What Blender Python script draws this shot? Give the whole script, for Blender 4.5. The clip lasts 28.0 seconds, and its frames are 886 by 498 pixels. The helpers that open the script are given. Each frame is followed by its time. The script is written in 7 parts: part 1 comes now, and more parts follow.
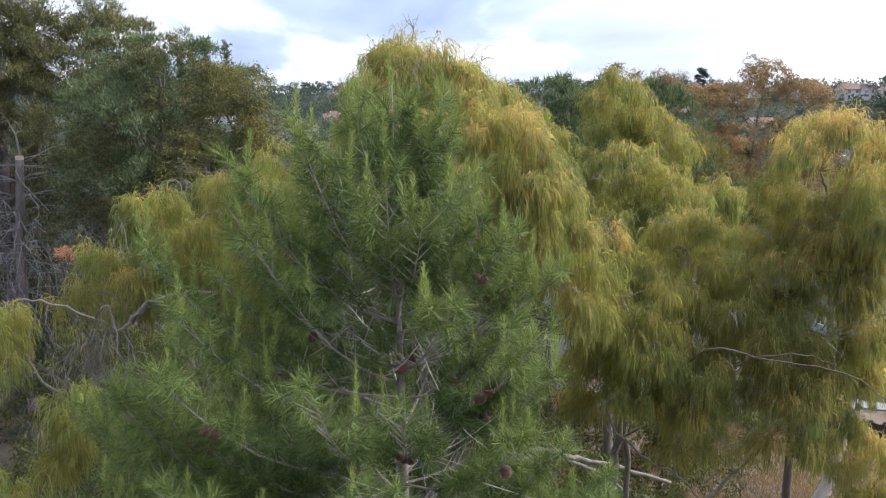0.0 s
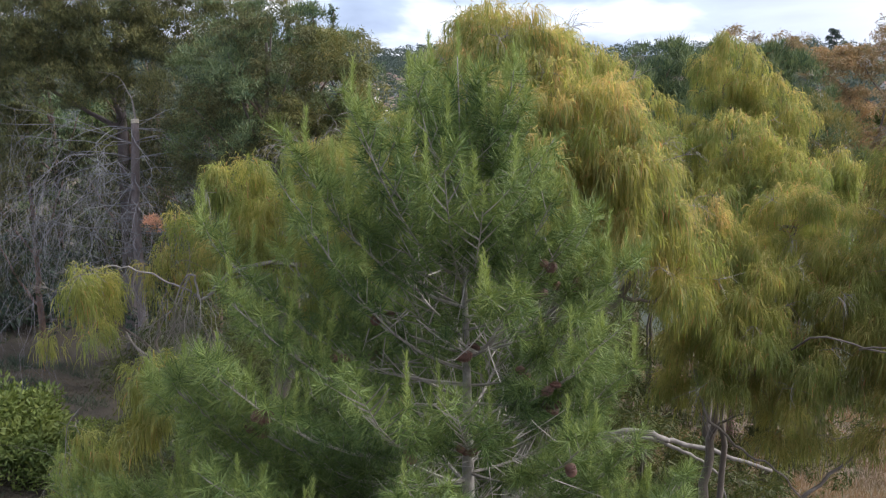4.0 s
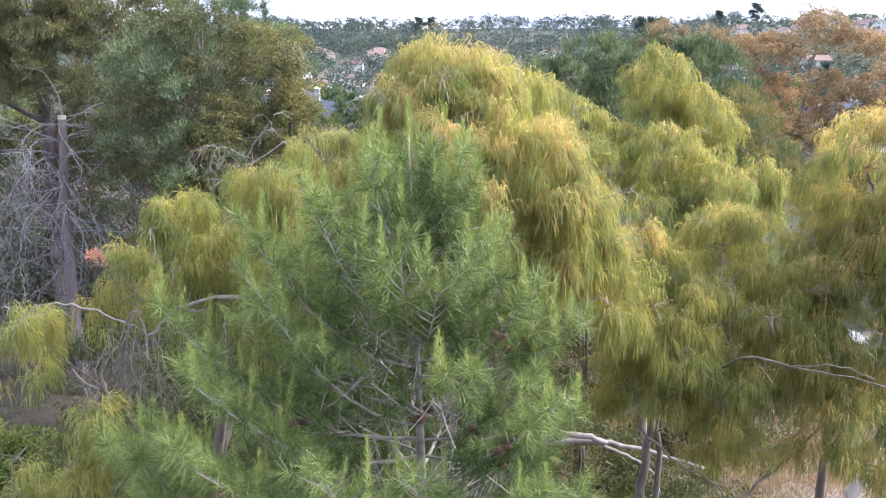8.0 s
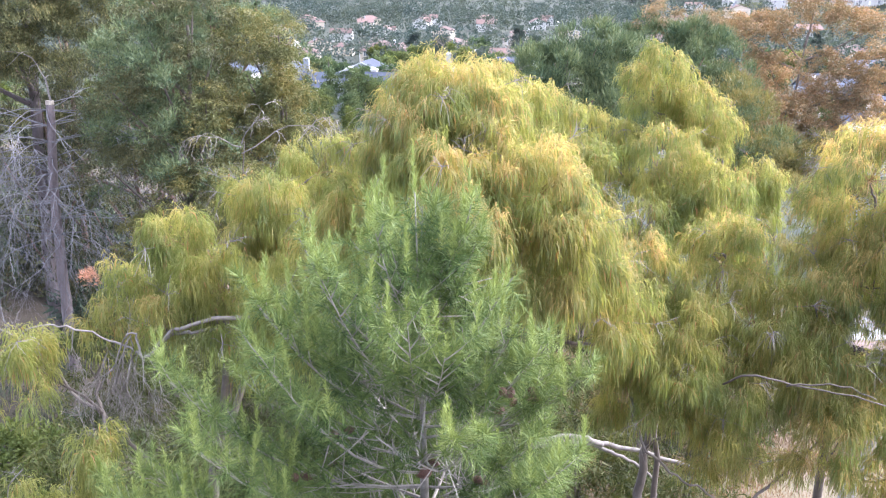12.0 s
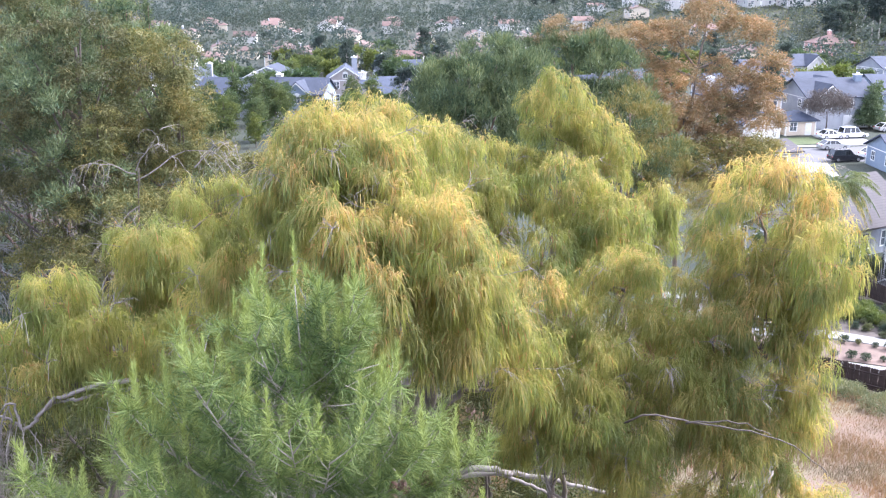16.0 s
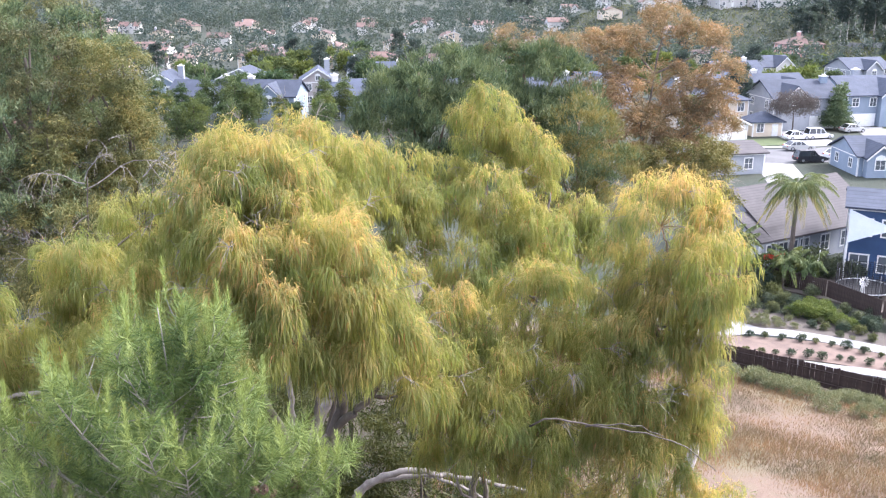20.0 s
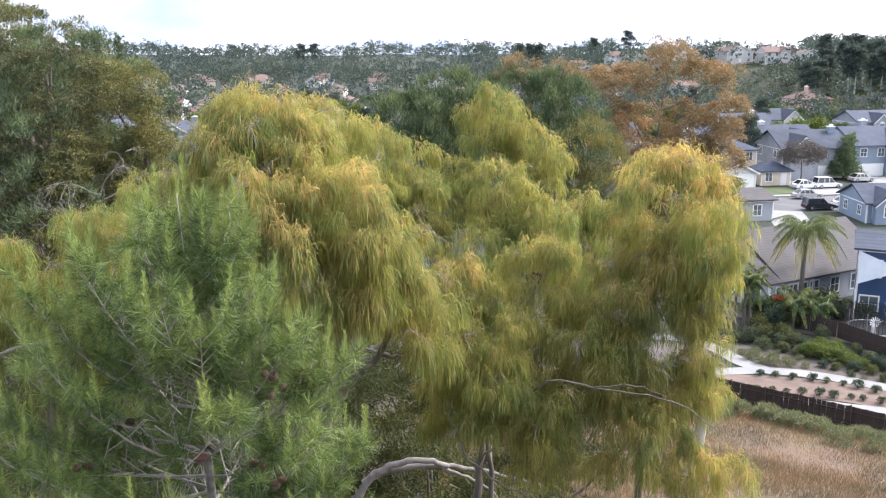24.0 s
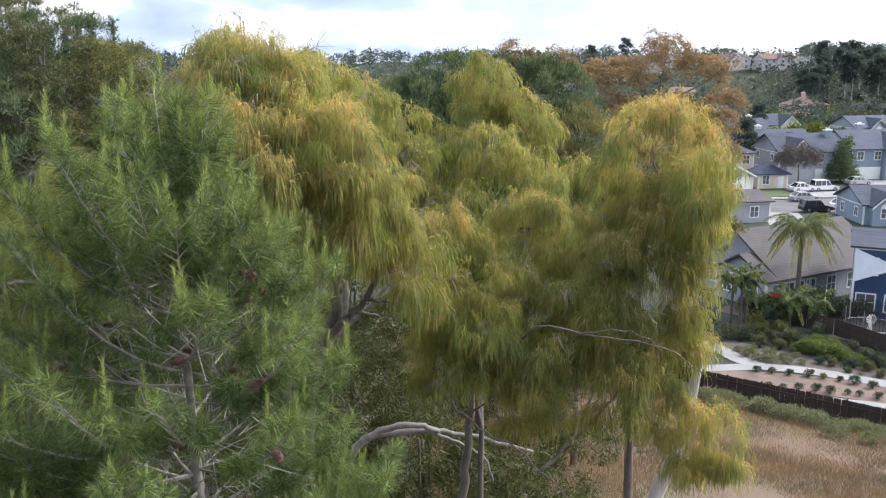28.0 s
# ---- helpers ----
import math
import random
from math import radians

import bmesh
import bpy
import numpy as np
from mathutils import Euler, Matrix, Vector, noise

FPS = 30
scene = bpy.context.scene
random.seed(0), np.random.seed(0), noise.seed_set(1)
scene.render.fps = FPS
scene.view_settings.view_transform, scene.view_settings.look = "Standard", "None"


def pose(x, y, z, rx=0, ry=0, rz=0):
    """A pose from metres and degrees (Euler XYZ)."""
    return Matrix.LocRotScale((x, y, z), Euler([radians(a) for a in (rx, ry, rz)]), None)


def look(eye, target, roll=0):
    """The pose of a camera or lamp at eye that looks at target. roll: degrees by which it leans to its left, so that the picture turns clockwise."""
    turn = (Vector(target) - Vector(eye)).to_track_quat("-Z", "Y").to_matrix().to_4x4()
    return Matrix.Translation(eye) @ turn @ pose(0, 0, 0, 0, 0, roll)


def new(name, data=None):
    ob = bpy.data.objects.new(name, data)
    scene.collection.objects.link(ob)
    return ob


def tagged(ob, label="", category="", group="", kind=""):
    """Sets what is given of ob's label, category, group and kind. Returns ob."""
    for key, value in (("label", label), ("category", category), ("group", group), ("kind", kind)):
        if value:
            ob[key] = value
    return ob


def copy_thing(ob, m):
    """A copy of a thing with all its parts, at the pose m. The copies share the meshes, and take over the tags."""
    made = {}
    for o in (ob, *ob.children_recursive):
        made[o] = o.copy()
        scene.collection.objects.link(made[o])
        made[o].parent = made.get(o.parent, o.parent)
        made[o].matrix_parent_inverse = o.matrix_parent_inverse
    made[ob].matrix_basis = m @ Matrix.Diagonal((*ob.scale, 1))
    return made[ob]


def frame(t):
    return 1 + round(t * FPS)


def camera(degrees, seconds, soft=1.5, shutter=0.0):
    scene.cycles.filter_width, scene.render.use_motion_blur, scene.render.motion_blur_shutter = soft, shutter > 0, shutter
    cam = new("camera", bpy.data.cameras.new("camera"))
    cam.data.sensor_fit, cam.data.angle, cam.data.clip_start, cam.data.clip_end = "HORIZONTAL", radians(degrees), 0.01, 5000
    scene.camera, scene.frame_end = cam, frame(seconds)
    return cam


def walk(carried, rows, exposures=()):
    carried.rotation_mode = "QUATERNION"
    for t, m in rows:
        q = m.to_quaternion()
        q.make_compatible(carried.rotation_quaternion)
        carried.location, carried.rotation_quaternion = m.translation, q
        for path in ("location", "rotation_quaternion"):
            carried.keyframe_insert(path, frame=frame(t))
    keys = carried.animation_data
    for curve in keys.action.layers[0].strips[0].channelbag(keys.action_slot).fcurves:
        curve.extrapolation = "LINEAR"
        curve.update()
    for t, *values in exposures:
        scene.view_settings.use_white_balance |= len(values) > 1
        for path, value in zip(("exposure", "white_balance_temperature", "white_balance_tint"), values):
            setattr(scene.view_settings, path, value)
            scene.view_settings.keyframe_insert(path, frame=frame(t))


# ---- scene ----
cam = camera(51.2, 28.0, soft=1.2)
METRES, EYE, TILT, LEAN, TURN = 8.0, 24.0, -10.5, 0.0, 0.0
ROWS = [
    (0.0, 0.0, 0.0, 0.0, 0.0, 0.0, -0.0),
    (0.5, 0.0039, -0.0031, 0.0014, -0.04, -0.01, 0.01),
    (1.0, 0.0171, -0.0012, 0.002, 0.09, -0.0, 0.02),
    (1.5, 0.028, 0.0144, 0.004, 1.69, 0.01, -0.27),
    (2.0, 0.0343, 0.0366, 0.0073, 4.42, -0.0, -0.77),
    (2.5, 0.0384, 0.0563, 0.0116, 6.4, -0.03, -1.12),
    (3.0, 0.0413, 0.061, 0.0144, 7.05, -0.13, -1.18),
    (3.5, 0.0431, 0.0584, 0.0151, 7.01, -1.14, -1.16),
    (5.5, 0.0528, 0.0388, 0.0589, 4.34, -3.99, -0.71),
    (6.0, 0.0561, 0.0334, 0.0766, 2.81, -3.94, -0.42),
    (6.5, 0.0533, 0.0319, 0.0911, 2.81, -3.93, -0.41),
    (7.0, 0.0482, 0.0326, 0.1058, 2.81, -3.93, -0.43),
    (7.5, 0.0408, 0.0311, 0.114, 2.78, -3.92, -0.46),
    (8.0, 0.0258, 0.0266, 0.12, 2.75, -3.91, -0.42),
    (8.5, 0.0111, 0.0268, 0.1261, 2.76, -3.9, -0.42),
    (9.0, 0.0012, 0.0358, 0.1335, 2.78, -3.89, -0.43),
    (9.5, -0.0042, 0.0508, 0.1428, 2.8, -4.86, -0.42),
    (10.0, -0.0045, 0.0695, 0.1522, 2.84, -5.96, -0.43),
    (10.5, -0.0051, 0.0825, 0.1594, 2.82, -5.92, -0.46),
    (11.0, -0.0085, 0.0829, 0.1734, 2.77, -5.9, -0.5),
    (11.5, -0.0027, 0.07, 0.1902, 2.74, -5.88, -0.51),
    (12.0, 0.0076, 0.0549, 0.2055, 2.14, -5.85, -0.42),
    (12.5, 0.0166, 0.0442, 0.2203, 1.64, -5.84, -0.31),
    (14.5, 0.0398, 0.0372, 0.2708, 0.93, -5.84, -0.1),
    (15.0, 0.039, 0.0583, 0.2753, -0.3, -5.82, 0.12),
    (15.5, 0.0374, 0.0825, 0.2824, -1.77, -5.8, 0.4),
    (16.0, 0.0355, 0.094, 0.2866, -3.39, -5.83, 0.72),
    (16.5, 0.032, 0.0963, 0.2905, -5.06, -5.86, 1.08),
    (17.0, 0.0282, 0.0965, 0.2935, -5.93, -5.88, 1.26),
    (17.5, 0.0297, 0.0953, 0.2988, -6.37, -5.88, 1.36),
    (18.0, 0.0467, 0.0884, 0.3018, -6.43, -5.86, 1.34),
    (18.5, 0.0759, 0.0728, 0.3057, -6.33, -5.85, 1.31),
    (19.0, 0.1104, 0.0511, 0.3124, -6.23, -5.85, 1.26),
    (19.5, 0.1412, 0.0279, 0.3165, -6.13, -5.84, 1.2),
    (20.0, 0.1584, 0.0081, 0.3164, -4.79, -5.82, 0.91),
    (20.5, 0.1599, -0.0042, 0.317, -2.16, -5.8, 0.38),
    (21.0, 0.1597, -0.0128, 0.307, -1.83, -5.75, 0.29),
    (21.5, 0.1585, -0.0195, 0.2792, -1.75, -5.76, 0.25),
    (22.0, 0.1557, -0.0302, 0.2469, -2.6, -5.76, 0.44),
    (22.5, 0.1546, -0.0428, 0.2162, -3.79, -5.83, 0.71),
    (24.5, 0.1591, -0.0601, 0.1265, -4.15, -1.74, 0.78),
    (25.0, 0.155, -0.0643, 0.1048, -4.07, -1.75, 0.75),
    (25.5, 0.1499, -0.0669, 0.0825, -4.0, -1.78, 0.73),
    (26.0, 0.1529, -0.0672, 0.0592, -3.94, -1.8, 0.72),
    (26.5, 0.1632, -0.0627, 0.0409, -3.93, -1.79, 0.77),
    (27.0, 0.1731, -0.0609, 0.0329, -4.11, -1.81, 0.8),
    (27.5, 0.1776, -0.0611, 0.0281, -4.15, -1.83, 0.81),
    (28.0, 0.178, -0.0575, 0.0259, -4.25, -1.86, 0.75),
]
EXPOSURES = [(0.0, 0.48, 6050, 14), (3.5, 0.26, 6050, 14), (5.5, 1.26, 6050, 15), (8.0, 1.40, 5750, 20), (12.5, 1.76, 5650, 22), (16.0, 1.57, 5650, 22), (19.0, 1.50, 5800, 21), (22.5, 1.44, 5950, 20), (24.5, 0.86, 6050, 15), (28.0, 0.61, 6050, 14)]
walk(cam, [(t, pose(0, 0, EYE, TILT, LEAN, TURN) @ pose(METRES * x, METRES * y, METRES * z, 90 + pitch, roll, yaw)) for t, x, y, z, yaw, pitch, roll in ROWS], EXPOSURES)

# ---- sky and sun: bright broken overcast, the sun veiled ahead to the right ----
CLOUD_SHIFT = 0.4
SUN_ELEV, SUN_AZ = 42.0, 76.0   # degrees above the horizon, degrees clockwise from straight ahead (+y)


def make_world():
    w = bpy.data.worlds.new("sky")
    scene.world = w
    w.use_nodes = True
    nt = w.node_tree
    nt.nodes.clear()
    n, l = nt.nodes.new, nt.links.new
    out = n("ShaderNodeOutputWorld")
    sky = n("ShaderNodeTexSky")
    sky.sky_type = "NISHITA"
    sky.sun_disc = False
    sky.sun_elevation = radians(SUN_ELEV)
    sky.sun_rotation = radians(SUN_AZ)
    blue = n("ShaderNodeBackground")
    blue.inputs["Strength"].default_value = 0.10
    l(sky.outputs[0], blue.inputs["Color"])
    # a cloud deck of flat, banded clouds
    tc = n("ShaderNodeTexCoord")
    mp = n("ShaderNodeMapping")
    mp.inputs["Location"].default_value = (CLOUD_SHIFT, 0.0, 0.55)
    mp.inputs["Scale"].default_value = (4.2, 4.2, 13.0)
    l(tc.outputs["Generated"], mp.inputs["Vector"])
    big = n("ShaderNodeTexNoise")
    big.inputs["Scale"].default_value = 1.0
    big.inputs["Detail"].default_value = 5.0
    big.inputs["Roughness"].default_value = 0.5
    big.inputs["Distortion"].default_value = 0.35
    l(mp.outputs[0], big.inputs["Vector"])
    tone = n("ShaderNodeValToRGB")
    r = tone.color_ramp
    r.elements[0].position, r.elements[0].color = 0.40, (1.7, 1.72, 1.75, 1)
    r.elements[1].position, r.elements[1].color = 0.70, (0.46, 0.58, 0.82, 1)
    e = r.elements.new(0.53)
    e.color = (0.78, 0.93, 1.18, 1)
    l(big.outputs["Fac"], tone.inputs[0])
    # clouds thin out and brighten towards the veiled sun
    sd = n("ShaderNodeVectorMath")
    sd.operation = "DOT_PRODUCT"
    a, el = radians(SUN_AZ), radians(SUN_ELEV)
    sd.inputs[1].default_value = (math.sin(a) * math.cos(el), math.cos(a) * math.cos(el), math.sin(el))
    l(tc.outputs["Generated"], sd.inputs[0])
    glow = n("ShaderNodeMapRange")
    glow.inputs["From Min"].default_value, glow.inputs["From Max"].default_value = 0.25, 0.95
    glow.inputs["To Min"].default_value, glow.inputs["To Max"].default_value = 0.0, 1.0
    l(sd.outputs["Value"], glow.inputs["Value"])
    lit = n("ShaderNodeMix")
    lit.data_type = "RGBA"
    l(glow.outputs[0], lit.inputs["Factor"])
    l(tone.outputs[0], lit.inputs["A"])
    lit.inputs["B"].default_value = (3.2, 3.1, 2.95, 1)
    cloud = n("ShaderNodeBackground")
    cloud.inputs["Strength"].default_value = 0.70
    l(lit.outputs["Result"], cloud.inputs["Color"])
    mix = n("ShaderNodeMixShader")
    mix.inputs[0].default_value = 0.88
    l(blue.outputs[0], mix.inputs[1])
    l(cloud.outputs[0], mix.inputs[2])
    l(mix.outputs[0], out.inputs[0])


make_world()
sun = new("sun", bpy.data.lights.new("sun", "SUN"))
sun.data.energy, sun.data.angle, sun.data.color = 3.4, radians(16), (1.0, 0.95, 0.86)
a_, e_ = radians(SUN_AZ), radians(SUN_ELEV)
sun.matrix_world = look((math.sin(a_) * math.cos(e_) * 90, math.cos(a_) * math.cos(e_) * 90, math.sin(e_) * 90), (0, 0, 0))

# ---- materials ----
def nodes_of(name):
    m = bpy.data.materials.new(name)
    m.use_nodes = True
    nt = m.node_tree
    return m, nt, nt.nodes["Principled BSDF"], nt.nodes["Material Output"]


def ramp(nt, stops, source):
    r = nt.nodes.new("ShaderNodeValToRGB")
    el = r.color_ramp.elements
    while len(el) < len(stops):
        el.new(0.5)
    for e, (p, c) in zip(el, stops):
        e.position, e.color = p, (*c, 1)
    nt.links.new(source, r.inputs[0])
    return r.outputs[0]


def blend(nt, a, b, factor, kind="MIX"):
    m = nt.nodes.new("ShaderNodeMix")
    m.data_type, m.blend_type = "RGBA", kind
    for sock, v in ((m.inputs["A"], a), (m.inputs["B"], b), (m.inputs["Factor"], factor)):
        if isinstance(v, bpy.types.NodeSocket):
            nt.links.new(v, sock)
        elif isinstance(v, float):
            sock.default_value = v
        else:
            sock.default_value = (*v, 1)
    return m.outputs["Result"]


def noise_of(nt, scale, detail=4.0, rough=0.55, coords="Object", squash=None):
    tc = nt.nodes.new("ShaderNodeTexCoord")
    t = nt.nodes.new("ShaderNodeTexNoise")
    t.inputs["Scale"].default_value, t.inputs["Detail"].default_value, t.inputs["Roughness"].default_value = scale, detail, rough
    if squash:
        mp = nt.nodes.new("ShaderNodeMapping")
        mp.inputs["Scale"].default_value = squash
        nt.links.new(tc.outputs[coords], mp.inputs[0])
        nt.links.new(mp.outputs[0], t.inputs["Vector"])
    else:
        nt.links.new(tc.outputs[coords], t.inputs["Vector"])
    return t.outputs["Fac"]


def bump(nt, bsdf, height, strength, distance):
    b = nt.nodes.new("ShaderNodeBump")
    b.inputs["Strength"].default_value, b.inputs["Distance"].default_value = strength, distance
    nt.links.new(height, b.inputs["Height"])
    nt.links.new(b.outputs[0], bsdf.inputs["Normal"])


def plain(name, c1, c2, rough=0.7, metal=0.0, scale=3.0, fine=40.0, relief=0.02, per_object=0.0, squash=None, courses=0.0):
    """A surface that varies between two colours at a coarse and a fine scale, with fine relief."""
    m, nt, b, out = nodes_of(name)
    n1, n2 = noise_of(nt, scale, squash=squash), noise_of(nt, fine, squash=squash)
    col = ramp(nt, [(0.3, c1), (0.7, c2)], n1)
    col = blend(nt, col, ramp(nt, [(0.3, (0.82, 0.82, 0.82)), (0.7, (1.12, 1.12, 1.12))], n2), 1.0, "MULTIPLY")
    if courses:
        tc, wv = nt.nodes.new("ShaderNodeTexCoord"), nt.nodes.new("ShaderNodeTexWave")
        wv.bands_direction, wv.wave_profile = "Z", "SAW"
        wv.inputs["Scale"].default_value, wv.inputs["Distortion"].default_value, wv.inputs["Detail Scale"].default_value = courses, 0.6, 6.0
        nt.links.new(tc.outputs["Object"], wv.inputs["Vector"])
        col = blend(nt, col, ramp(nt, [(0.0, (0.62, 0.62, 0.62)), (0.3, (1.0, 1.0, 1.0)), (1.0, (1.12, 1.12, 1.12))], wv.outputs["Fac"]), 1.0, "MULTIPLY")
    if per_object:
        oi = nt.nodes.new("ShaderNodeObjectInfo")
        k = per_object
        col = blend(nt, col, ramp(nt, [(0.0, (1 - k, 1 - k, 1 - k)), (1.0, (1 + k, 1 + k, 1 + k * 0.9))], oi.outputs["Random"]), 1.0, "MULTIPLY")
    nt.links.new(col, b.inputs["Base Color"])
    b.inputs["Roughness"].default_value, b.inputs["Metallic"].default_value = rough, metal
    if relief:
        bump(nt, b, n2, 0.5, relief)
    return m


def leafy(name, tones, young, clump=1.0, through_light=0.35, rough=0.55, per_object=0.0, wear=None, wear_at=0.95, mature_shade=None):
    """Leaves: each leaf its own tone, boughs differ, light passes through. A point attribute brings in the young
    colour, also used as painted light, or a darker one for older leaves and painted shade.
    """
    m, nt, b, out = nodes_of(name)
    geo = nt.nodes.new("ShaderNodeNewGeometry")
    isl = geo.outputs["Random Per Island"]
    k = len(tones) - 1
    col = ramp(nt, [(i / k, c) for i, c in enumerate(tones)], isl)
    n1 = noise_of(nt, clump, 3.0)
    col = blend(nt, col, ramp(nt, [(0.33, (0.62, 0.76, 0.80)), (0.66, (1.28, 1.16, 1.0))], n1), 1.0, "MULTIPLY")
    at = nt.nodes.new("ShaderNodeAttribute")
    at.attribute_name = "tone_shift"
    col = blend(nt, col, young, at.outputs["Fac"])
    if mature_shade:
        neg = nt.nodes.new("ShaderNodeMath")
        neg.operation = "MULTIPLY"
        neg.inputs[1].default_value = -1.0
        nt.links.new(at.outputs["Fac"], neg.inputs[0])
        col = blend(nt, col, mature_shade, neg.outputs[0])
    if wear:
        mr = nt.nodes.new("ShaderNodeMath")
        mr.operation = "GREATER_THAN"
        mr.inputs[1].default_value = wear_at
        nt.links.new(isl, mr.inputs[0])
        col = blend(nt, col, wear, mr.outputs[0])
    if per_object:
        oi = nt.nodes.new("ShaderNodeObjectInfo")
        p = per_object
        col = blend(nt, col, ramp(nt, [(0.0, (1 - p, 1 - p * 0.6, 1 - p * 0.3)), (0.5, (1.0, 1.0, 1.0)), (1.0, (1 + p, 1 + p * 0.5, 1 - p))], oi.outputs["Random"]), 1.0, "MULTIPLY")
    nt.links.new(col, b.inputs["Base Color"])
    b.inputs["Roughness"].default_value = rough
    b.inputs["Specular IOR Level"].default_value = 0.25
    tr = nt.nodes.new("ShaderNodeBsdfTranslucent")
    nt.links.new(blend(nt, col, (1.18, 1.15, 0.72), 1.0, "MULTIPLY"), tr.inputs["Color"])
    mix = nt.nodes.new("ShaderNodeMixShader")
    mix.inputs[0].default_value = through_light
    nt.links.new(b.outputs[0], mix.inputs[1])
    nt.links.new(tr.outputs[0], mix.inputs[2])
    nt.links.new(mix.outputs[0], out.inputs[0])
    return m


M = {}
# acacia and pine end with a tone for older leaves and painted shade
M["acacia"] = leafy("acacia_leaves", [(0.178, 0.206, 0.072), (0.268, 0.280, 0.106), (0.355, 0.345, 0.152), (0.230, 0.258, 0.096)], (0.54, 0.375, 0.175), 1.1, 0.64, rough=0.55, wear=(0.40, 0.22, 0.11), wear_at=0.98, mature_shade=(0.162, 0.198, 0.050))
M["pine"] = leafy("pine_needles", [(0.026, 0.058, 0.019), (0.068, 0.118, 0.034), (0.150, 0.198, 0.063)], (0.31, 0.37, 0.115), 1.4, 0.22, rough=0.5, mature_shade=(0.020, 0.045, 0.018))
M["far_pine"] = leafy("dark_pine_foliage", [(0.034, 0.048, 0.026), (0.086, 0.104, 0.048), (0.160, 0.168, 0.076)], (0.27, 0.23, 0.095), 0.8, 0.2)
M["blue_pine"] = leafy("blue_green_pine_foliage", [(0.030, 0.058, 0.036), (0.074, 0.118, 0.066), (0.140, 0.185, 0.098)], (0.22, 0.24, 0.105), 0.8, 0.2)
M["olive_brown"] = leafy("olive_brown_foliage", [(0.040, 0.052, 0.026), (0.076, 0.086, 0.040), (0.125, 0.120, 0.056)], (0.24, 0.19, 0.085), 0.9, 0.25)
# two darker foliages: the shade among the trees is put into their base colours
M["shade_pine"] = leafy("pine_foliage_shade_tone", [(0.022, 0.032, 0.020), (0.048, 0.060, 0.034), (0.085, 0.092, 0.048)], (0.15, 0.13, 0.06), 0.8, 0.15)
M["understorey"] = leafy("olive_leaves_shade_tone", [(0.040, 0.052, 0.018), (0.066, 0.078, 0.026), (0.095, 0.100, 0.036)], (0.12, 0.12, 0.04), 0.8, 0.35)
M["snag_bark"] = plain("weathered_snag_bark", (0.12, 0.098, 0.098), (0.22, 0.185, 0.185), 0.95, scale=3, fine=25, relief=0.03, squash=(1, 1, 0.3))
M["snag_wood"] = plain("weathered_grey_wood", (0.11, 0.108, 0.12), (0.21, 0.205, 0.22), 0.9, scale=4, fine=60, relief=0.004)
M["olive"] = leafy("olive_foliage", [(0.085, 0.098, 0.036), (0.145, 0.148, 0.056), (0.215, 0.195, 0.080)], (0.30, 0.23, 0.09), 0.9, 0.3)
M["rust"] = leafy("rust_foliage", [(0.20, 0.155, 0.100), (0.27, 0.185, 0.115), (0.19, 0.178, 0.105), (0.31, 0.205, 0.125)], (0.40, 0.215, 0.105), 0.5, 0.3)
M["broad"] = leafy("garden_tree_leaves", [(0.046, 0.074, 0.040), (0.074, 0.108, 0.054), (0.110, 0.142, 0.070)], (0.15, 0.175, 0.08), 0.3, 0.42, per_object=0.35)
M["bright"] = leafy("lime_green_leaves", [(0.09, 0.125, 0.035), (0.14, 0.175, 0.05)], (0.20, 0.22, 0.065), 0.5, 0.3)
# bluish, lifted tones: distance haze painted into the leaf colour
M["hazy_wood"] = leafy("far_wood_foliage_haze_tint", [(0.046, 0.067, 0.072), (0.060, 0.082, 0.085), (0.074, 0.096, 0.094)], (0.085, 0.108, 0.098), 0.02, 0.4)
M["shrub"] = leafy("garden_shrub_leaves", [(0.045, 0.065, 0.045), (0.075, 0.098, 0.068), (0.12, 0.14, 0.10)], (0.18, 0.19, 0.12), 0.5, 0.25, per_object=0.35)
M["grey_scrub"] = leafy("grey_green_scrub_leaves", [(0.11, 0.13, 0.075), (0.17, 0.185, 0.115), (0.20, 0.20, 0.12)], (0.24, 0.23, 0.13), 0.5, 0.25)
M["straw"] = leafy("dry_grass_blades", [(0.20, 0.135, 0.10), (0.25, 0.175, 0.13), (0.165, 0.13, 0.085), (0.23, 0.14, 0.11)], (0.26, 0.175, 0.12), 0.25, 0.3)
M["litter"] = leafy("fallen_leaves", [(0.075, 0.055, 0.038), (0.12, 0.085, 0.055), (0.055, 0.046, 0.030)], (0.12, 0.09, 0.06), 0.4, 0.1)
M["palm"] = leafy("palm_leaflets", [(0.10, 0.135, 0.055), (0.17, 0.20, 0.085)], (0.40, 0.34, 0.10), 0.6, 0.3)
M["redflower"] = plain("red_flowers", (0.42, 0.03, 0.02), (0.6, 0.06, 0.03), 0.6)
M["pinkleaf"] = leafy("reddish_young_leaves", [(0.42, 0.20, 0.16), (0.5, 0.28, 0.2)], (0.5, 0.26, 0.18), 1.0, 0.35)
M["bark"] = plain("acacia_bark", (0.075, 0.062, 0.052), (0.16, 0.135, 0.115), 0.9, scale=6, fine=60, relief=0.01, squash=(1, 1, 0.3))
M["grey_twig"] = plain("dead_grey_wood", (0.15, 0.132, 0.118), (0.26, 0.235, 0.215), 0.9, scale=8, fine=60, relief=0.004)
M["pine_twig"] = plain("pale_pine_twigs", (0.15, 0.135, 0.12), (0.32, 0.295, 0.265), 0.85, scale=10, fine=80, relief=0.003)
M["twig"] = plain("acacia_twigs", (0.22, 0.13, 0.05), (0.34, 0.22, 0.09), 0.8, scale=10, fine=60, relief=0)
